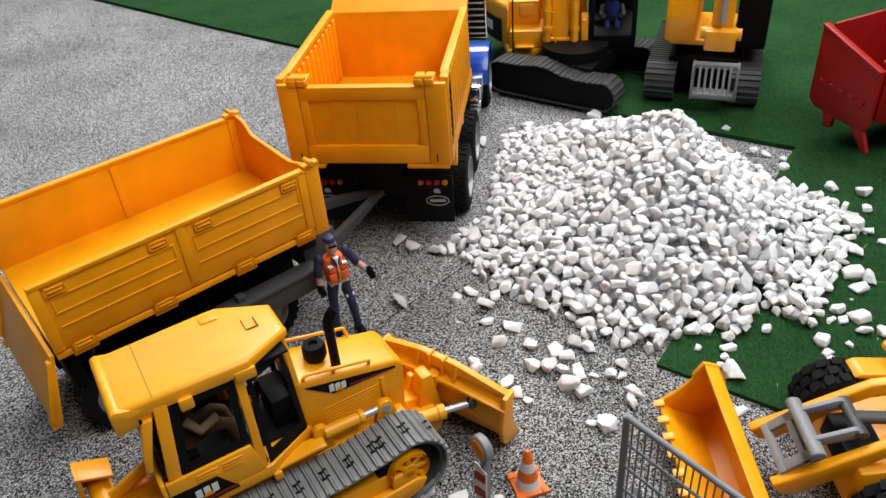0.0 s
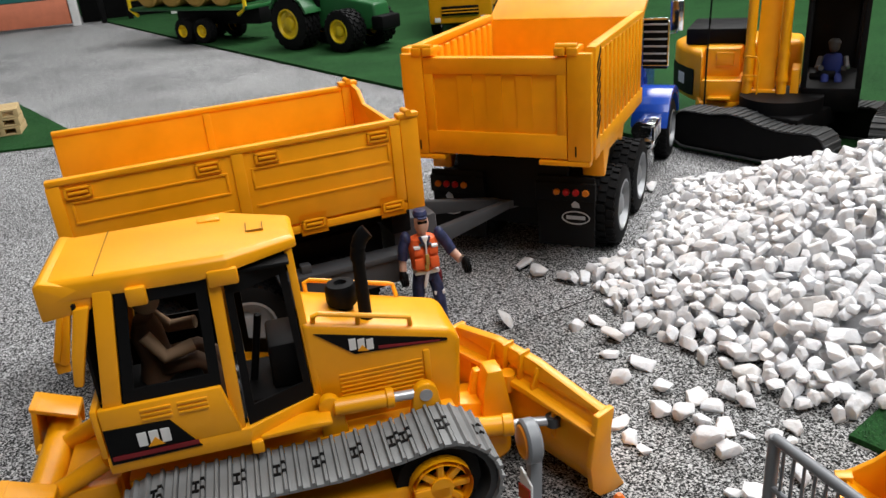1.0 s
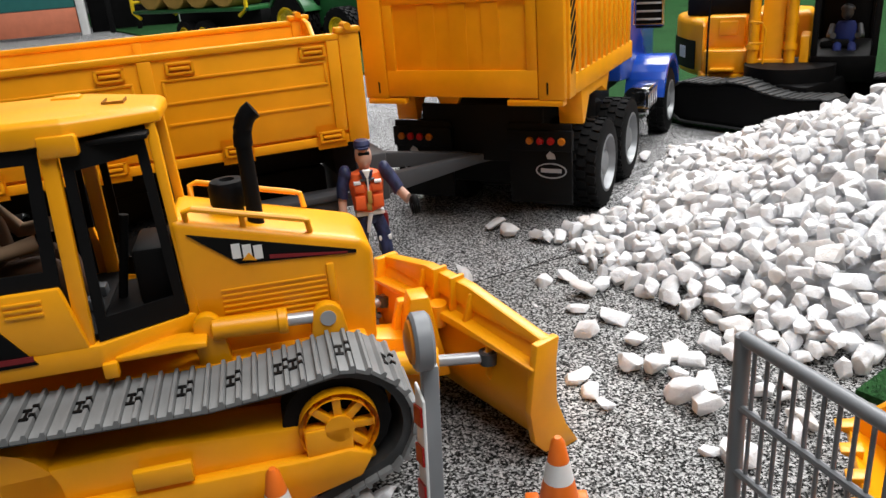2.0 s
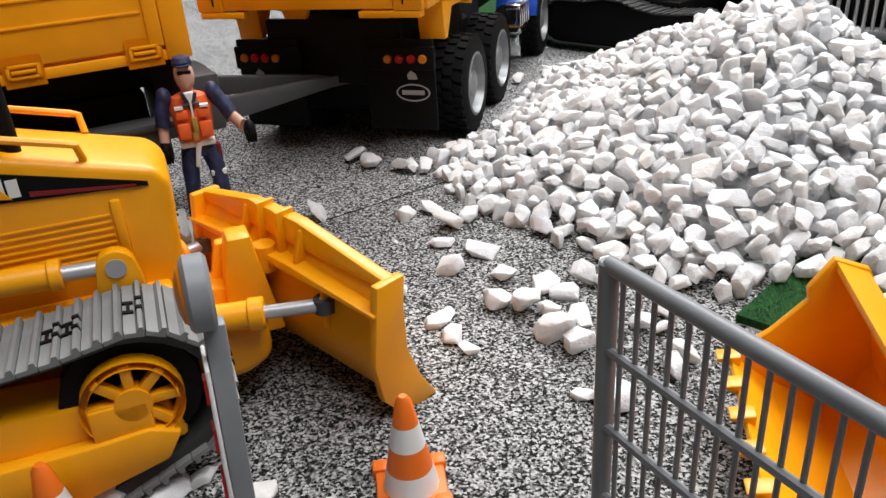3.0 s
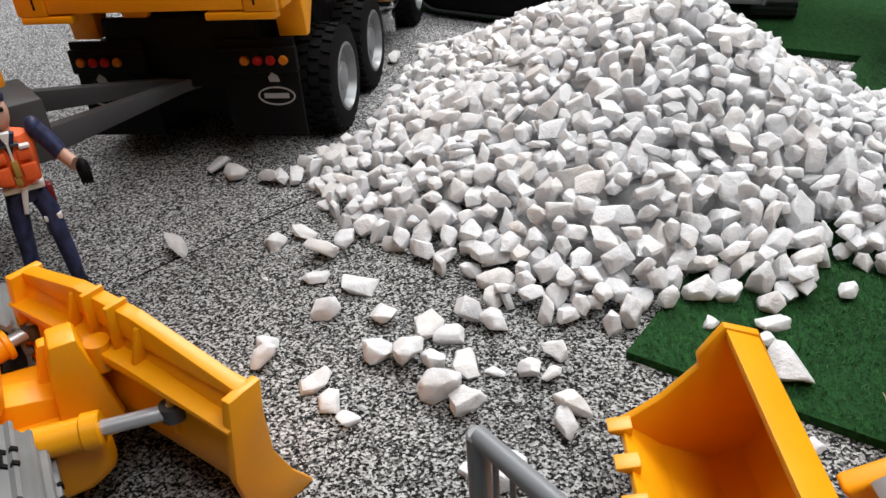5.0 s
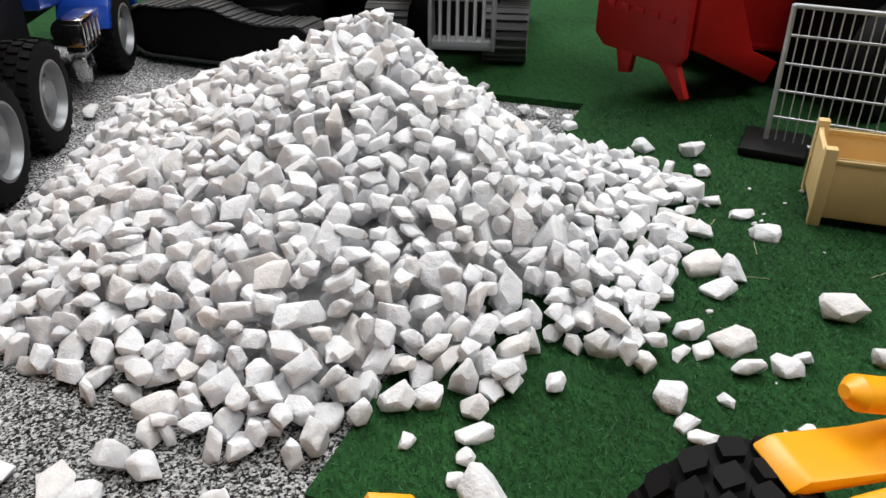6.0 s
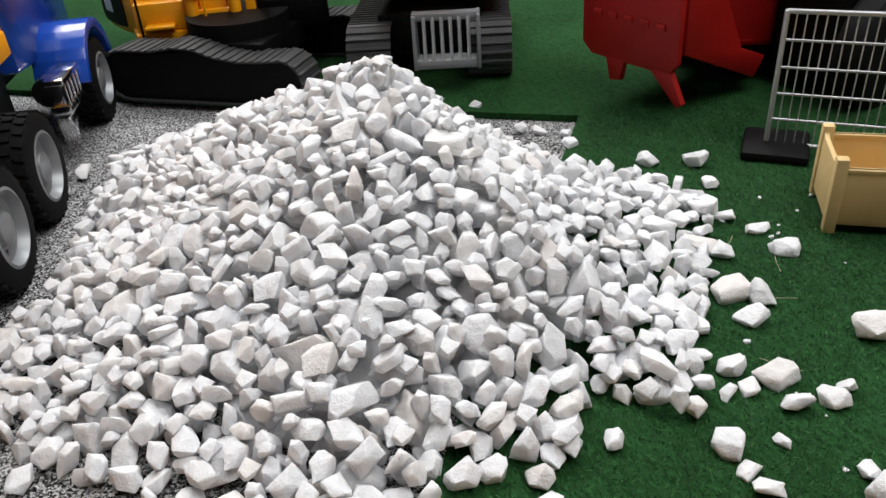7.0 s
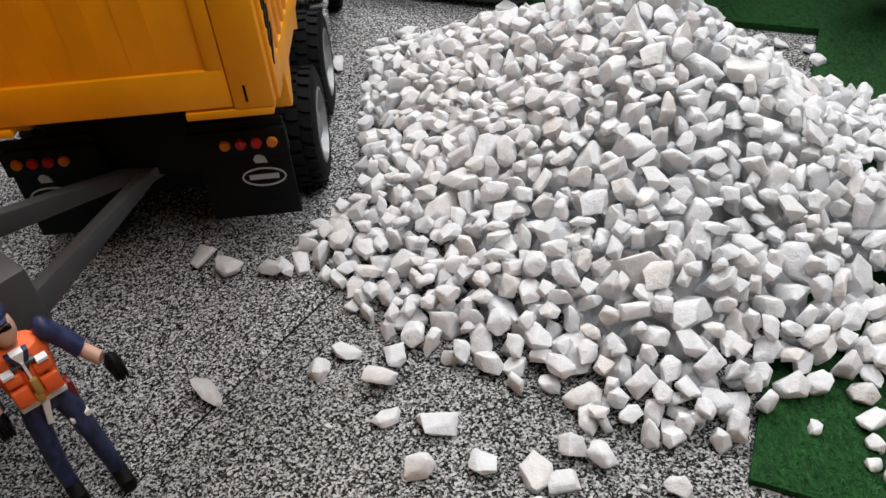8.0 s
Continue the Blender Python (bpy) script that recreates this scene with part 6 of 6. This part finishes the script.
    for x, y in ((0.060, 0.096), (0.060, 0.168), (-0.026, 0.096), (-0.026, 0.168)):
        bar("post", cab, BLACK, x - 0.004, x + 0.004, y - 0.004, y + 0.004, 0.086, 0.195, 0.001)
    bar("roof", cab, BLACK, -0.032, 0.066, 0.090, 0.174, 0.194, 0.202, 0.002)
    bar("back_wall", cab, BLACK, -0.030, -0.026, 0.100, 0.164, 0.090, 0.194, 0.0008)
    # the upper body is a little narrower than drawn above
    narrow = Matrix.Translation((0, -0.11, 0)) @ Matrix.Diagonal((1, 0.858, 1, 1)) @ Matrix.Translation((0, 0.11, 0))
    for o in t.children_recursive:
        if o.name.split(".")[0] not in ("track", "shoe", "track_frame", "turntable"):
            o.data.transform(narrow)
    return t


excavator_large()


def seated_doll(m, body, sleeve, label):
    """A plain seated toy figure in one mesh."""
    P = []
    s = Shape()
    s.loft([[(x + rx * math.cos(6.2832 * k / 14), ry * math.sin(6.2832 * k / 14), z) for k in range(14)] for x, z, rx, ry in ((0, 0.0, 0.009, 0.012), (0.001, 0.012, 0.008, 0.011), (-0.001, 0.026, 0.008, 0.014), (-0.001, 0.034, 0.005, 0.009))])
    for y in (-0.006, 0.006):
        s.tube([(0.0, y, 0.006), (0.022, y * 1.3, 0.008), (0.027, y * 1.3, 0.004), (0.030, y * 1.3, -0.012)], 0.0048, 10)
    P.append((s, body))
    s = Shape()
    for y in (-1, 1):
        s.tube([(0.0, y * 0.014, 0.030), (0.008, y * 0.017, 0.018), (0.022, y * 0.013, 0.020)], 0.0036, 10)
    s.ball((0.002, 0, 0.044), 0.0072, 0.0068, 0.0085)
    P.append((s, sleeve))
    s = Shape()
    s.lathe((0.001, 0, 0.047), (0, 0, 1), [(0.0078, 0), (0.0076, 0.003), (0.0045, 0.0062), (0, 0.007)], 18)
    for y in (-0.0078, 0.0078):
        s.box(0.026, 0.040, y - 0.004, y + 0.004, -0.016, -0.010, 0.0015)
    P.append((s, DARK_GREY))
    ob = mixed("driver_figure", P)
    ob.matrix_basis = m
    return tagged(ob, label, "doll", "seated dolls")


seated_doll(pose(0.172, 1.297, -0.0080, 0, 0, -97) @ pose(0.010, 0.098, 0.086), BLUE_CLOTH, DARK_GREY, "plain toy driver doll in blue with dark sleeves, seated")
seated_doll(pose(-0.1375, 0.405, 0, 0, 0, 32.5) @ pose(0.002, 0.045, 0.1065), plastic("brown_cloth", (0.11, 0.055, 0.028), 0.7), plastic("tan_cloth", (0.30, 0.19, 0.11), 0.7), "plain toy driver doll in brown and tan, seated")


def excavator_grab():
    t = thing("excavator", pose(0.383, 1.155, 0.0062, 0, 0, -109), "yellow toy excavator with a slatted grey bucket on turf", "toy excavator", "excavators")
    run = (arc(0.018, 0.027, 0.025, 90, -90, 8) + arc(-0.15, 0.027, 0.025, -90, -270, 8))[::-1]
    for y0, y1 in ((-0.078, -0.036), (0.036, 0.078)):
        crawler(t, run, y0, y1, 0.0085, TRACK_DARK, BLACK, 0.0014)
        s = Shape()
        s.prism([(0.030, 0.012), (0.034, 0.027), (0.024, 0.045), (-0.16, 0.045), (-0.16, 0.010)], y0 + 0.004, y1 - 0.004, "y", 0.001)
        part("track_frame", s, BLACK, t)
    s = Shape()
    s.box(-0.14, 0.010, -0.05, 0.05, 0.02, 0.060, 0.003)
    part("undercarriage", s, BLACK, t)
    s = Shape()
    s.prism([(0.022, 0.064), (0.026, 0.100), (0.0, 0.16), (-0.12, 0.17), (-0.12, 0.064)], -0.064, -0.022, "y", 0.004)
    part("housing", s, YELLOW, t)
    s = Shape()
    s.box(-0.09, 0.010, 0.022, 0.064, 0.064, 0.19, 0.004)
    part("cab", s, BLACK, t, "black driver's cab")
    s = Shape()
    s.box(-0.12, 0.0, -0.064, 0.064, 0.058, 0.066, 0.002)
    part("deck", s, YELLOW, t)
    s = Shape()
    s.prism([(0.044, 0.060), (0.058, 0.064), (0.052, 0.11), (0.036, 0.25), (0.010, 0.25), (0.030, 0.10)], -0.014, 0.014, "y", 0.002)
    arm = part("arm", s, YELLOW, t)
    s = Shape()
    s.box(0.040, 0.066, -0.020, 0.020, 0.062, 0.090, 0.003)
    s.rod((0.056, -0.026, 0.084), (0.056, 0.026, 0.084), 0.008, seg=18)
    part("bracket", s, YELLOW, arm)
    s = Shape()
    s.rod((0.060, 0, 0.10), (0.046, 0, 0.22), 0.004, seg=14)
    part("piston", s, SILVER, arm, "silver piston rod")
    # slatted bucket
    s = Shape()
    s.box(0.040, 0.062, -0.034, 0.034, 0.004, 0.014, 0.002)
    s.box(0.046, 0.058, -0.034, 0.034, 0.054, 0.062, 0.002)
    for y in (-0.034, 0.030):
        s.prism([(0.030, 0.006), (0.064, 0.004), (0.062, 0.060), (0.044, 0.062)], y, y + 0.004, "y", 0.001)
    bucket = part("bucket", s, GREY, t, "grey skeleton bucket")
    for k in range(6):
        s = Shape()
        y = -0.022 + k * 0.0088
        s.rod((0.060, y, 0.010), (0.058, y, 0.058), 0.0019, seg=8)
        part("slat", s, SILVER, bucket)
    # the upper body stands a little to the side of the tracks
    shift = {"housing": (0, 0.006, 0.022), "cab": (0, 0.013, 0.012), "deck": (0, 0.013, 0.016), "arm": (0, 0.018, 0.030), "bracket": (0, 0.018, 0.030), "piston": (0, 0.018, 0.030)}
    for o in t.children_recursive:
        kind = o.name.split(".")[0]
        if kind in ("bucket", "slat"):
            o.data.transform(Matrix.Translation((0, 0.018, 0.017)) @ Matrix.Diagonal((1, 0.91, 0.87, 1)))
        elif kind in shift:
            o.data.transform(Matrix.Translation(shift[kind]))
    return t


excavator_grab()


# ---- red tipping hopper ----
def red_hopper():
    t = thing("hopper_trailer", pose(0.488, 1.03, 0, 0, 0, -72), "red plastic toy tipping trailer with its flap hanging down", "toy trailer")
    # local x runs along the hanging flap
    s = Shape()
    s.prism([(0.0, 0.055), (0.012, 0.046), (0.096, 0.046), (0.104, 0.056), (0.104, 0.124), (0.0, 0.150)], -0.004, 0.002, "y", 0.0015)
    s.prism([(0.028, 0.050), (0.050, 0.050), (0.046, 0.030), (0.034, 0.028)], -0.004, 0.002, "y", 0.0012)
    s.prism([(0.074, 0.050), (0.098, 0.050), (0.112, 0.026), (0.107, 0.022)], -0.004, 0.002, "y", 0.0012)
    flap = part("flap", s, RED, t, "hanging red flap with two hooks")
    for k in range(5):
        s = Shape()
        s.box(0.014 + k * 0.017, 0.023 + k * 0.017, -0.0060, -0.0035, 0.080, 0.0855, 0.001)
        part("boss", s, RED, flap)
    s = Shape()
    s.prism([(0.0, 0.147), (0.104, 0.121), (0.104, 0.127), (0.0, 0.153)], -0.006, 0.004, "y", 0.002)
    part("rim", s, RED, flap)
    s = Shape()
    s.prism([(0.012, 0.062), (0.100, 0.046), (0.151, 0.036), (0.222, 0.079), (0.30, 0.13), (0.30, 0.136), (0.222, 0.085), (0.151, 0.042), (0.100, 0.052), (0.012, 0.068)], 0.0, 0.090, "x", 0.0008)
    hopper = part("hopper", s, RED, t, "red hopper body")
    s = Shape()
    s.prism([(0.010, 0.060), (0.104, 0.019), (0.116, 0.036), (0.082, 0.050), (0.056, 0.096), (0.044, 0.134), (0.010, 0.132)], 0.0902, 0.100, "x", 0.0015)
    part("lip", s, RED, hopper)
    for x, z in ((0.0, 0.150), (0.086, 0.132)):
        s = Shape()
        s.prism([(0.012, 0.062), (0.100, 0.046), (0.151, 0.036), (0.222, 0.079), (0.30, 0.13), (0.30, 0.17), (0.012, z)], x, x + 0.004, "x", 0.0008)
        part("side_wall", s, RED, hopper)
    bar("chassis", t, BLACK, 0.02, 0.085, 0.10, 0.34, 0.020, 0.046, 0.003)
    bar("frame_box", t, BLACK, 0.095, 0.160, 0.130, 0.42, 0.020, 0.130, 0.004)
    for x in (-0.02, 0.176):
        for y in (0.155, 0.262):
            w = Shape()
            w.lathe((x - 0.016, y, 0.050), (1, 0, 0), [(0.026, 0), (0.045, 0.002), (0.050, 0.008), (0.050, 0.024), (0.045, 0.030), (0.026, 0.032)], 32)
            tyre = part("wheel", w, RUBBER, t)
            w = Shape()
            w.lathe((x - 0.015, y, 0.050), (1, 0, 0), [(0.026, 0.0), (0.027, 0.029), (0.022, 0.026), (0.010, 0.024), (0.008, 0.031), (0, 0.031)], 24)
            part("rim", w, GREY, tyre)
    return t


red_hopper()


# ---- farm toys far behind ----
def tractor():
    t = thing("tractor", pose(-0.91, 2.14, 0.0062, 0, 0, -20), "dark green toy tractor with yellow wheel rims on turf", "toy tractor")
    for x, r, ys in ((0.0, 0.068, (-0.075, -0.045, 0.045, 0.075)), (0.18, 0.052, (-0.070, -0.046, 0.046, 0.070))):
        for y in ys:
            wheel(t, x, y, r, 0.028, -1 if y < 0 else 1, RIM_YELLOW, lugs=18, hub=0.56, deep=0.004, pieces=True)
    s = Shape()
    s.prism([(-0.04, 0.06), (0.05, 0.05), (0.24, 0.05), (0.265, 0.07), (0.258, 0.115), (0.10, 0.138), (0.04, 0.12)], -0.030, 0.030, "y", 0.008, 3)
    part("bonnet", s, GREEN, t)
    s = Shape()
    s.prism(arc(0, 0.068, 0.080, 150, 20, 10) + arc(0, 0.068, 0.072, 20, 150, 10), -0.088, -0.030, "y", 0.002)
    s.prism(arc(0, 0.068, 0.080, 150, 20, 10) + arc(0, 0.068, 0.072, 20, 150, 10), 0.030, 0.088, "y", 0.002)
    part("fender", s, GREEN, t)
    s = Shape()
    s.prism([(-0.05, 0.10), (0.07, 0.10), (0.075, 0.15), (0.06, 0.22), (-0.05, 0.22)], -0.042, 0.042, "y", 0.006)
    part("cab", s, BLACK, t, "black tractor cab")
    s = Shape()
    s.box(-0.055, 0.068, -0.046, 0.046, 0.215, 0.228, 0.004)
    part("roof", s, GREEN, t)
    s = Shape()
    s.box(0.25, 0.29, -0.035, 0.035, 0.050, 0.085, 0.006)
    part("front_weight", s, BLACK, t)
    return t


tractor()


def bale_trailer():
    t = thing("bale_trailer", pose(-1.35, 2.31, 0.0062, 0, 0, -12), "yellow and green toy bale trailer on turf", "toy trailer")
    s = Shape()
    s.box(-0.26, 0.24, -0.075, 0.075, 0.095, 0.105, 0.002)
    part("platform", s, GREEN, t)
    s = Shape()
    s.box(-0.10, 0.24, -0.03, 0.03, 0.05, 0.095, 0.002)
    part("chassis", s, BLACK, t)
    for x in (-0.26, 0.225):
        s = Shape()
        for y in (-0.07, 0.07):
            s.tube([(x + (0.03 if x < 0 else -0.03), y, 0.082), (x, y, 0.10), (x, y, 0.24)], 0.006)
        for z in (0.13, 0.18, 0.235):
            s.tube([(x, -0.07, z), (x, 0.07, z)], 0.005)
        part("end_frame", s, RIM_YELLOW, t, "yellow end frame")
    for x in (-0.035, 0.045):
        for y in (-0.065, 0.065):
            wheel(t, x, y, 0.036, 0.03, -1 if y < 0 else 1, RIM_YELLOW, lugs=18, hub=0.5, pieces=True)
    return t


bale_trailer()
bale = None
for k in range(4):
    for row in range(2):
        m = pose(-1.35, 2.31, 0.0062, 0, 0, -12) @ pose(-0.175 + k * 0.103, -0.037 + row * 0.073, 0.105 + 0.0505)
        if bale is None:
            s = Shape()
            s.lathe((0, -0.035, 0), (0, 1, 0), [(0, 0), (0.044, 0.0), (0.050, 0.004), (0.0505, 0.035), (0.050, 0.066), (0.044, 0.07), (0, 0.07)], 32)
            bale = tagged(new("straw_bale", mesh_of("straw_bale", s, TAN)), "round straw-coloured toy bale lying on a trailer", "bale", "round bales")
            bale.matrix_basis = m
        else:
            copy_thing(bale, m)


def far_truck():
    t = thing("far_truck", pose(-0.525, 2.29, 0.0062, 0, 0, -80), "yellow toy lorry with dark windscreen on turf", "toy truck")
    s = Shape()
    s.prism([(0.0, 0.03), (0.055, 0.03), (0.060, 0.10), (0.052, 0.20), (0.0, 0.20)], -0.085, 0.085, "y", 0.006)
    cab = part("cab", s, YELLOW, t)
    s = Shape()
    s.prism([(0.0605, 0.105), (0.0635, 0.105), (0.056, 0.185), (0.053, 0.185)], -0.072, 0.072, "y", 0.001)
    part("windscreen", s, BLACK, cab)
    s = Shape()
    s.box(0.058, 0.0625, -0.05, 0.05, 0.052, 0.076, 0.001)
    part("grille", s, BLACK, cab)
    for z in (0.058, 0.066):
        s = Shape()
        s.box(0.0615, 0.064, -0.05, 0.05, z, z + 0.003, 0.0005)
        part("grille_bar", s, YELLOW, cab)
    for y in (-0.07, 0.055):
        s = Shape()
        s.box(0.059, 0.063, y, y + 0.016, 0.036, 0.048, 0.001)
        part("headlamp", s, WHITE, cab)
    s = Shape()
    s.box(-0.30, -0.02, -0.085, 0.085, 0.06, 0.19, 0.004)
    part("body", s, YELLOW, t)
    for x in (0.01, -0.20, -0.26):
        for y in (-0.072, 0.072):
            wheel(t, x, y, 0.038, 0.026, -1 if y < 0 else 1, lugs=16)
    return t


far_truck()


def pallet_stack():
    first = None
    for k in range(3):
        m = pose(-1.115, 1.255, 0.004 + 0.0158 * k, 0, 0, 38 + (k * 3 - 2))
        if first:
            copy_thing(first, m)
            continue
        first = thing("pallet", m, "small pale wooden toy pallet in a stack on turf", "pallet", "stacked pallets")
        for x in (-0.026, 0.0, 0.026):
            s = Shape()
            s.box(x - 0.004, x + 0.004, -0.034, 0.034, 0.002, 0.012, 0.0005)
            part("bearer", s, WOOD, first)
        for z in (0.0, 0.012):
            for j in range(5):
                s = Shape()
                s.box(-0.030, 0.030, -0.034 + j * 0.0148, -0.024 + j * 0.0148, z, z + 0.003, 0.0004)
                part("board", s, WOOD, first)


pallet_stack()


# ---- booth walls at the far end ----
def booth():
    m = pose(-2.44, 2.76, 0, 0, 0, 37)
    def slab(name, x0, x1, z0, z1, y0, y1, material, label, category):
        s = Shape()
        s.box(x0, x1, y0, y1, z0, z1, 0.002)
        ob = setting(name, s, material, label, category)
        ob.matrix_basis = m
        return ob
    slab("wall_panel_1", -1.2, 0.115, 0.012, 0.11, 0.0, 0.03, SALMON, "salmon lower panel of a stand wall", "wall panel")
    slab("wall_panel_2", -1.2, 0.115, 0.112, 0.9, 0.0, 0.03, TEAL, "dark teal upper panel of a stand wall", "wall panel")
    slab("trim_1", 0.118, 0.150, 0.0, 0.9, -0.005, 0.035, WHITE, "white upright frame of a stand wall", "trim")
    slab("wall_dark", 0.15, 0.50, 0.0, 0.9, 0.10, 0.14, BLACK, "black cloth behind an opening", "curtain")
    slab("trim_2", 0.505, 0.535, 0.0, 0.9, -0.005, 0.035, WHITE, "white upright frame of a stand wall", "trim")
    slab("wall_panel_3", 0.54, 0.80, 0.0, 0.9, 0.0, 0.03, plastic("brown_panel", (0.05, 0.04, 0.035), 0.6), "dark brown panel of a stand wall", "wall panel")
    slab("wall_far", 0.82, 7.0, 0.0, 1.6, 0.5, 0.6, BLACK, "black cloth wall at the end of the hall", "curtain")
    for x in (0.24, 0.345):
        s = Shape()
        s.box(x - 0.010, x + 0.010, -0.03, -0.01, 0, 0.30, 0.002)
        leg = tagged(new("table_leg", mesh_of("table_leg", s, BLACK)), "thin black upright table leg before dark cloth", "table leg", "table legs")
        leg.matrix_basis = m


booth()


# ---- crumbs and straws on the turf ----
r3 = random.Random(21)
for x, y, turn, length in ((0.452, 0.760, 35, 0.022), (0.470, 0.735, 60, 0.030), (0.446, 0.700, -20, 0.018), (0.520, 0.690, 15, 0.026), (0.300, 0.566, 80, 0.006), (0.412, 0.655, 130, 0.020), (0.482, 0.668, 5, 0.014)):
    s = Shape()
    bow = r3.uniform(-0.12, 0.12)
    s.tube([(length * (k / 6 - 0.5), length * bow * math.cos(3 * (k / 6 - 0.5)), 0.0003 + 0.0004 * (k % 2)) for k in range(7)], 0.00018, 5)
    tagged(new("straw", mesh_of("straw", s, STRAW)), "thin bent pale straw lying on green turf", "straw", "loose straws").matrix_basis = pose(x, y, 0.0063, 0, 0, turn)
for k in range(46):
    x, y = r3.uniform(0.26, 0.56), r3.uniform(0.54, 0.90)
    if y < 0.603 - (x - 0.193) * 0.72 + 0.03 or pile_height(x, y) > 0:
        continue
    o = tagged(new("crumb", ROCKS[r3.randrange(len(ROCKS))]), "tiny white stone crumb on green turf", "stone crumb", "stone crumbs")
    size = r3.uniform(0.0010, 0.0030)
    o.matrix_basis = rock_pose(x, y, 0.0062 + size * 0.3, size, r3, 0.2)
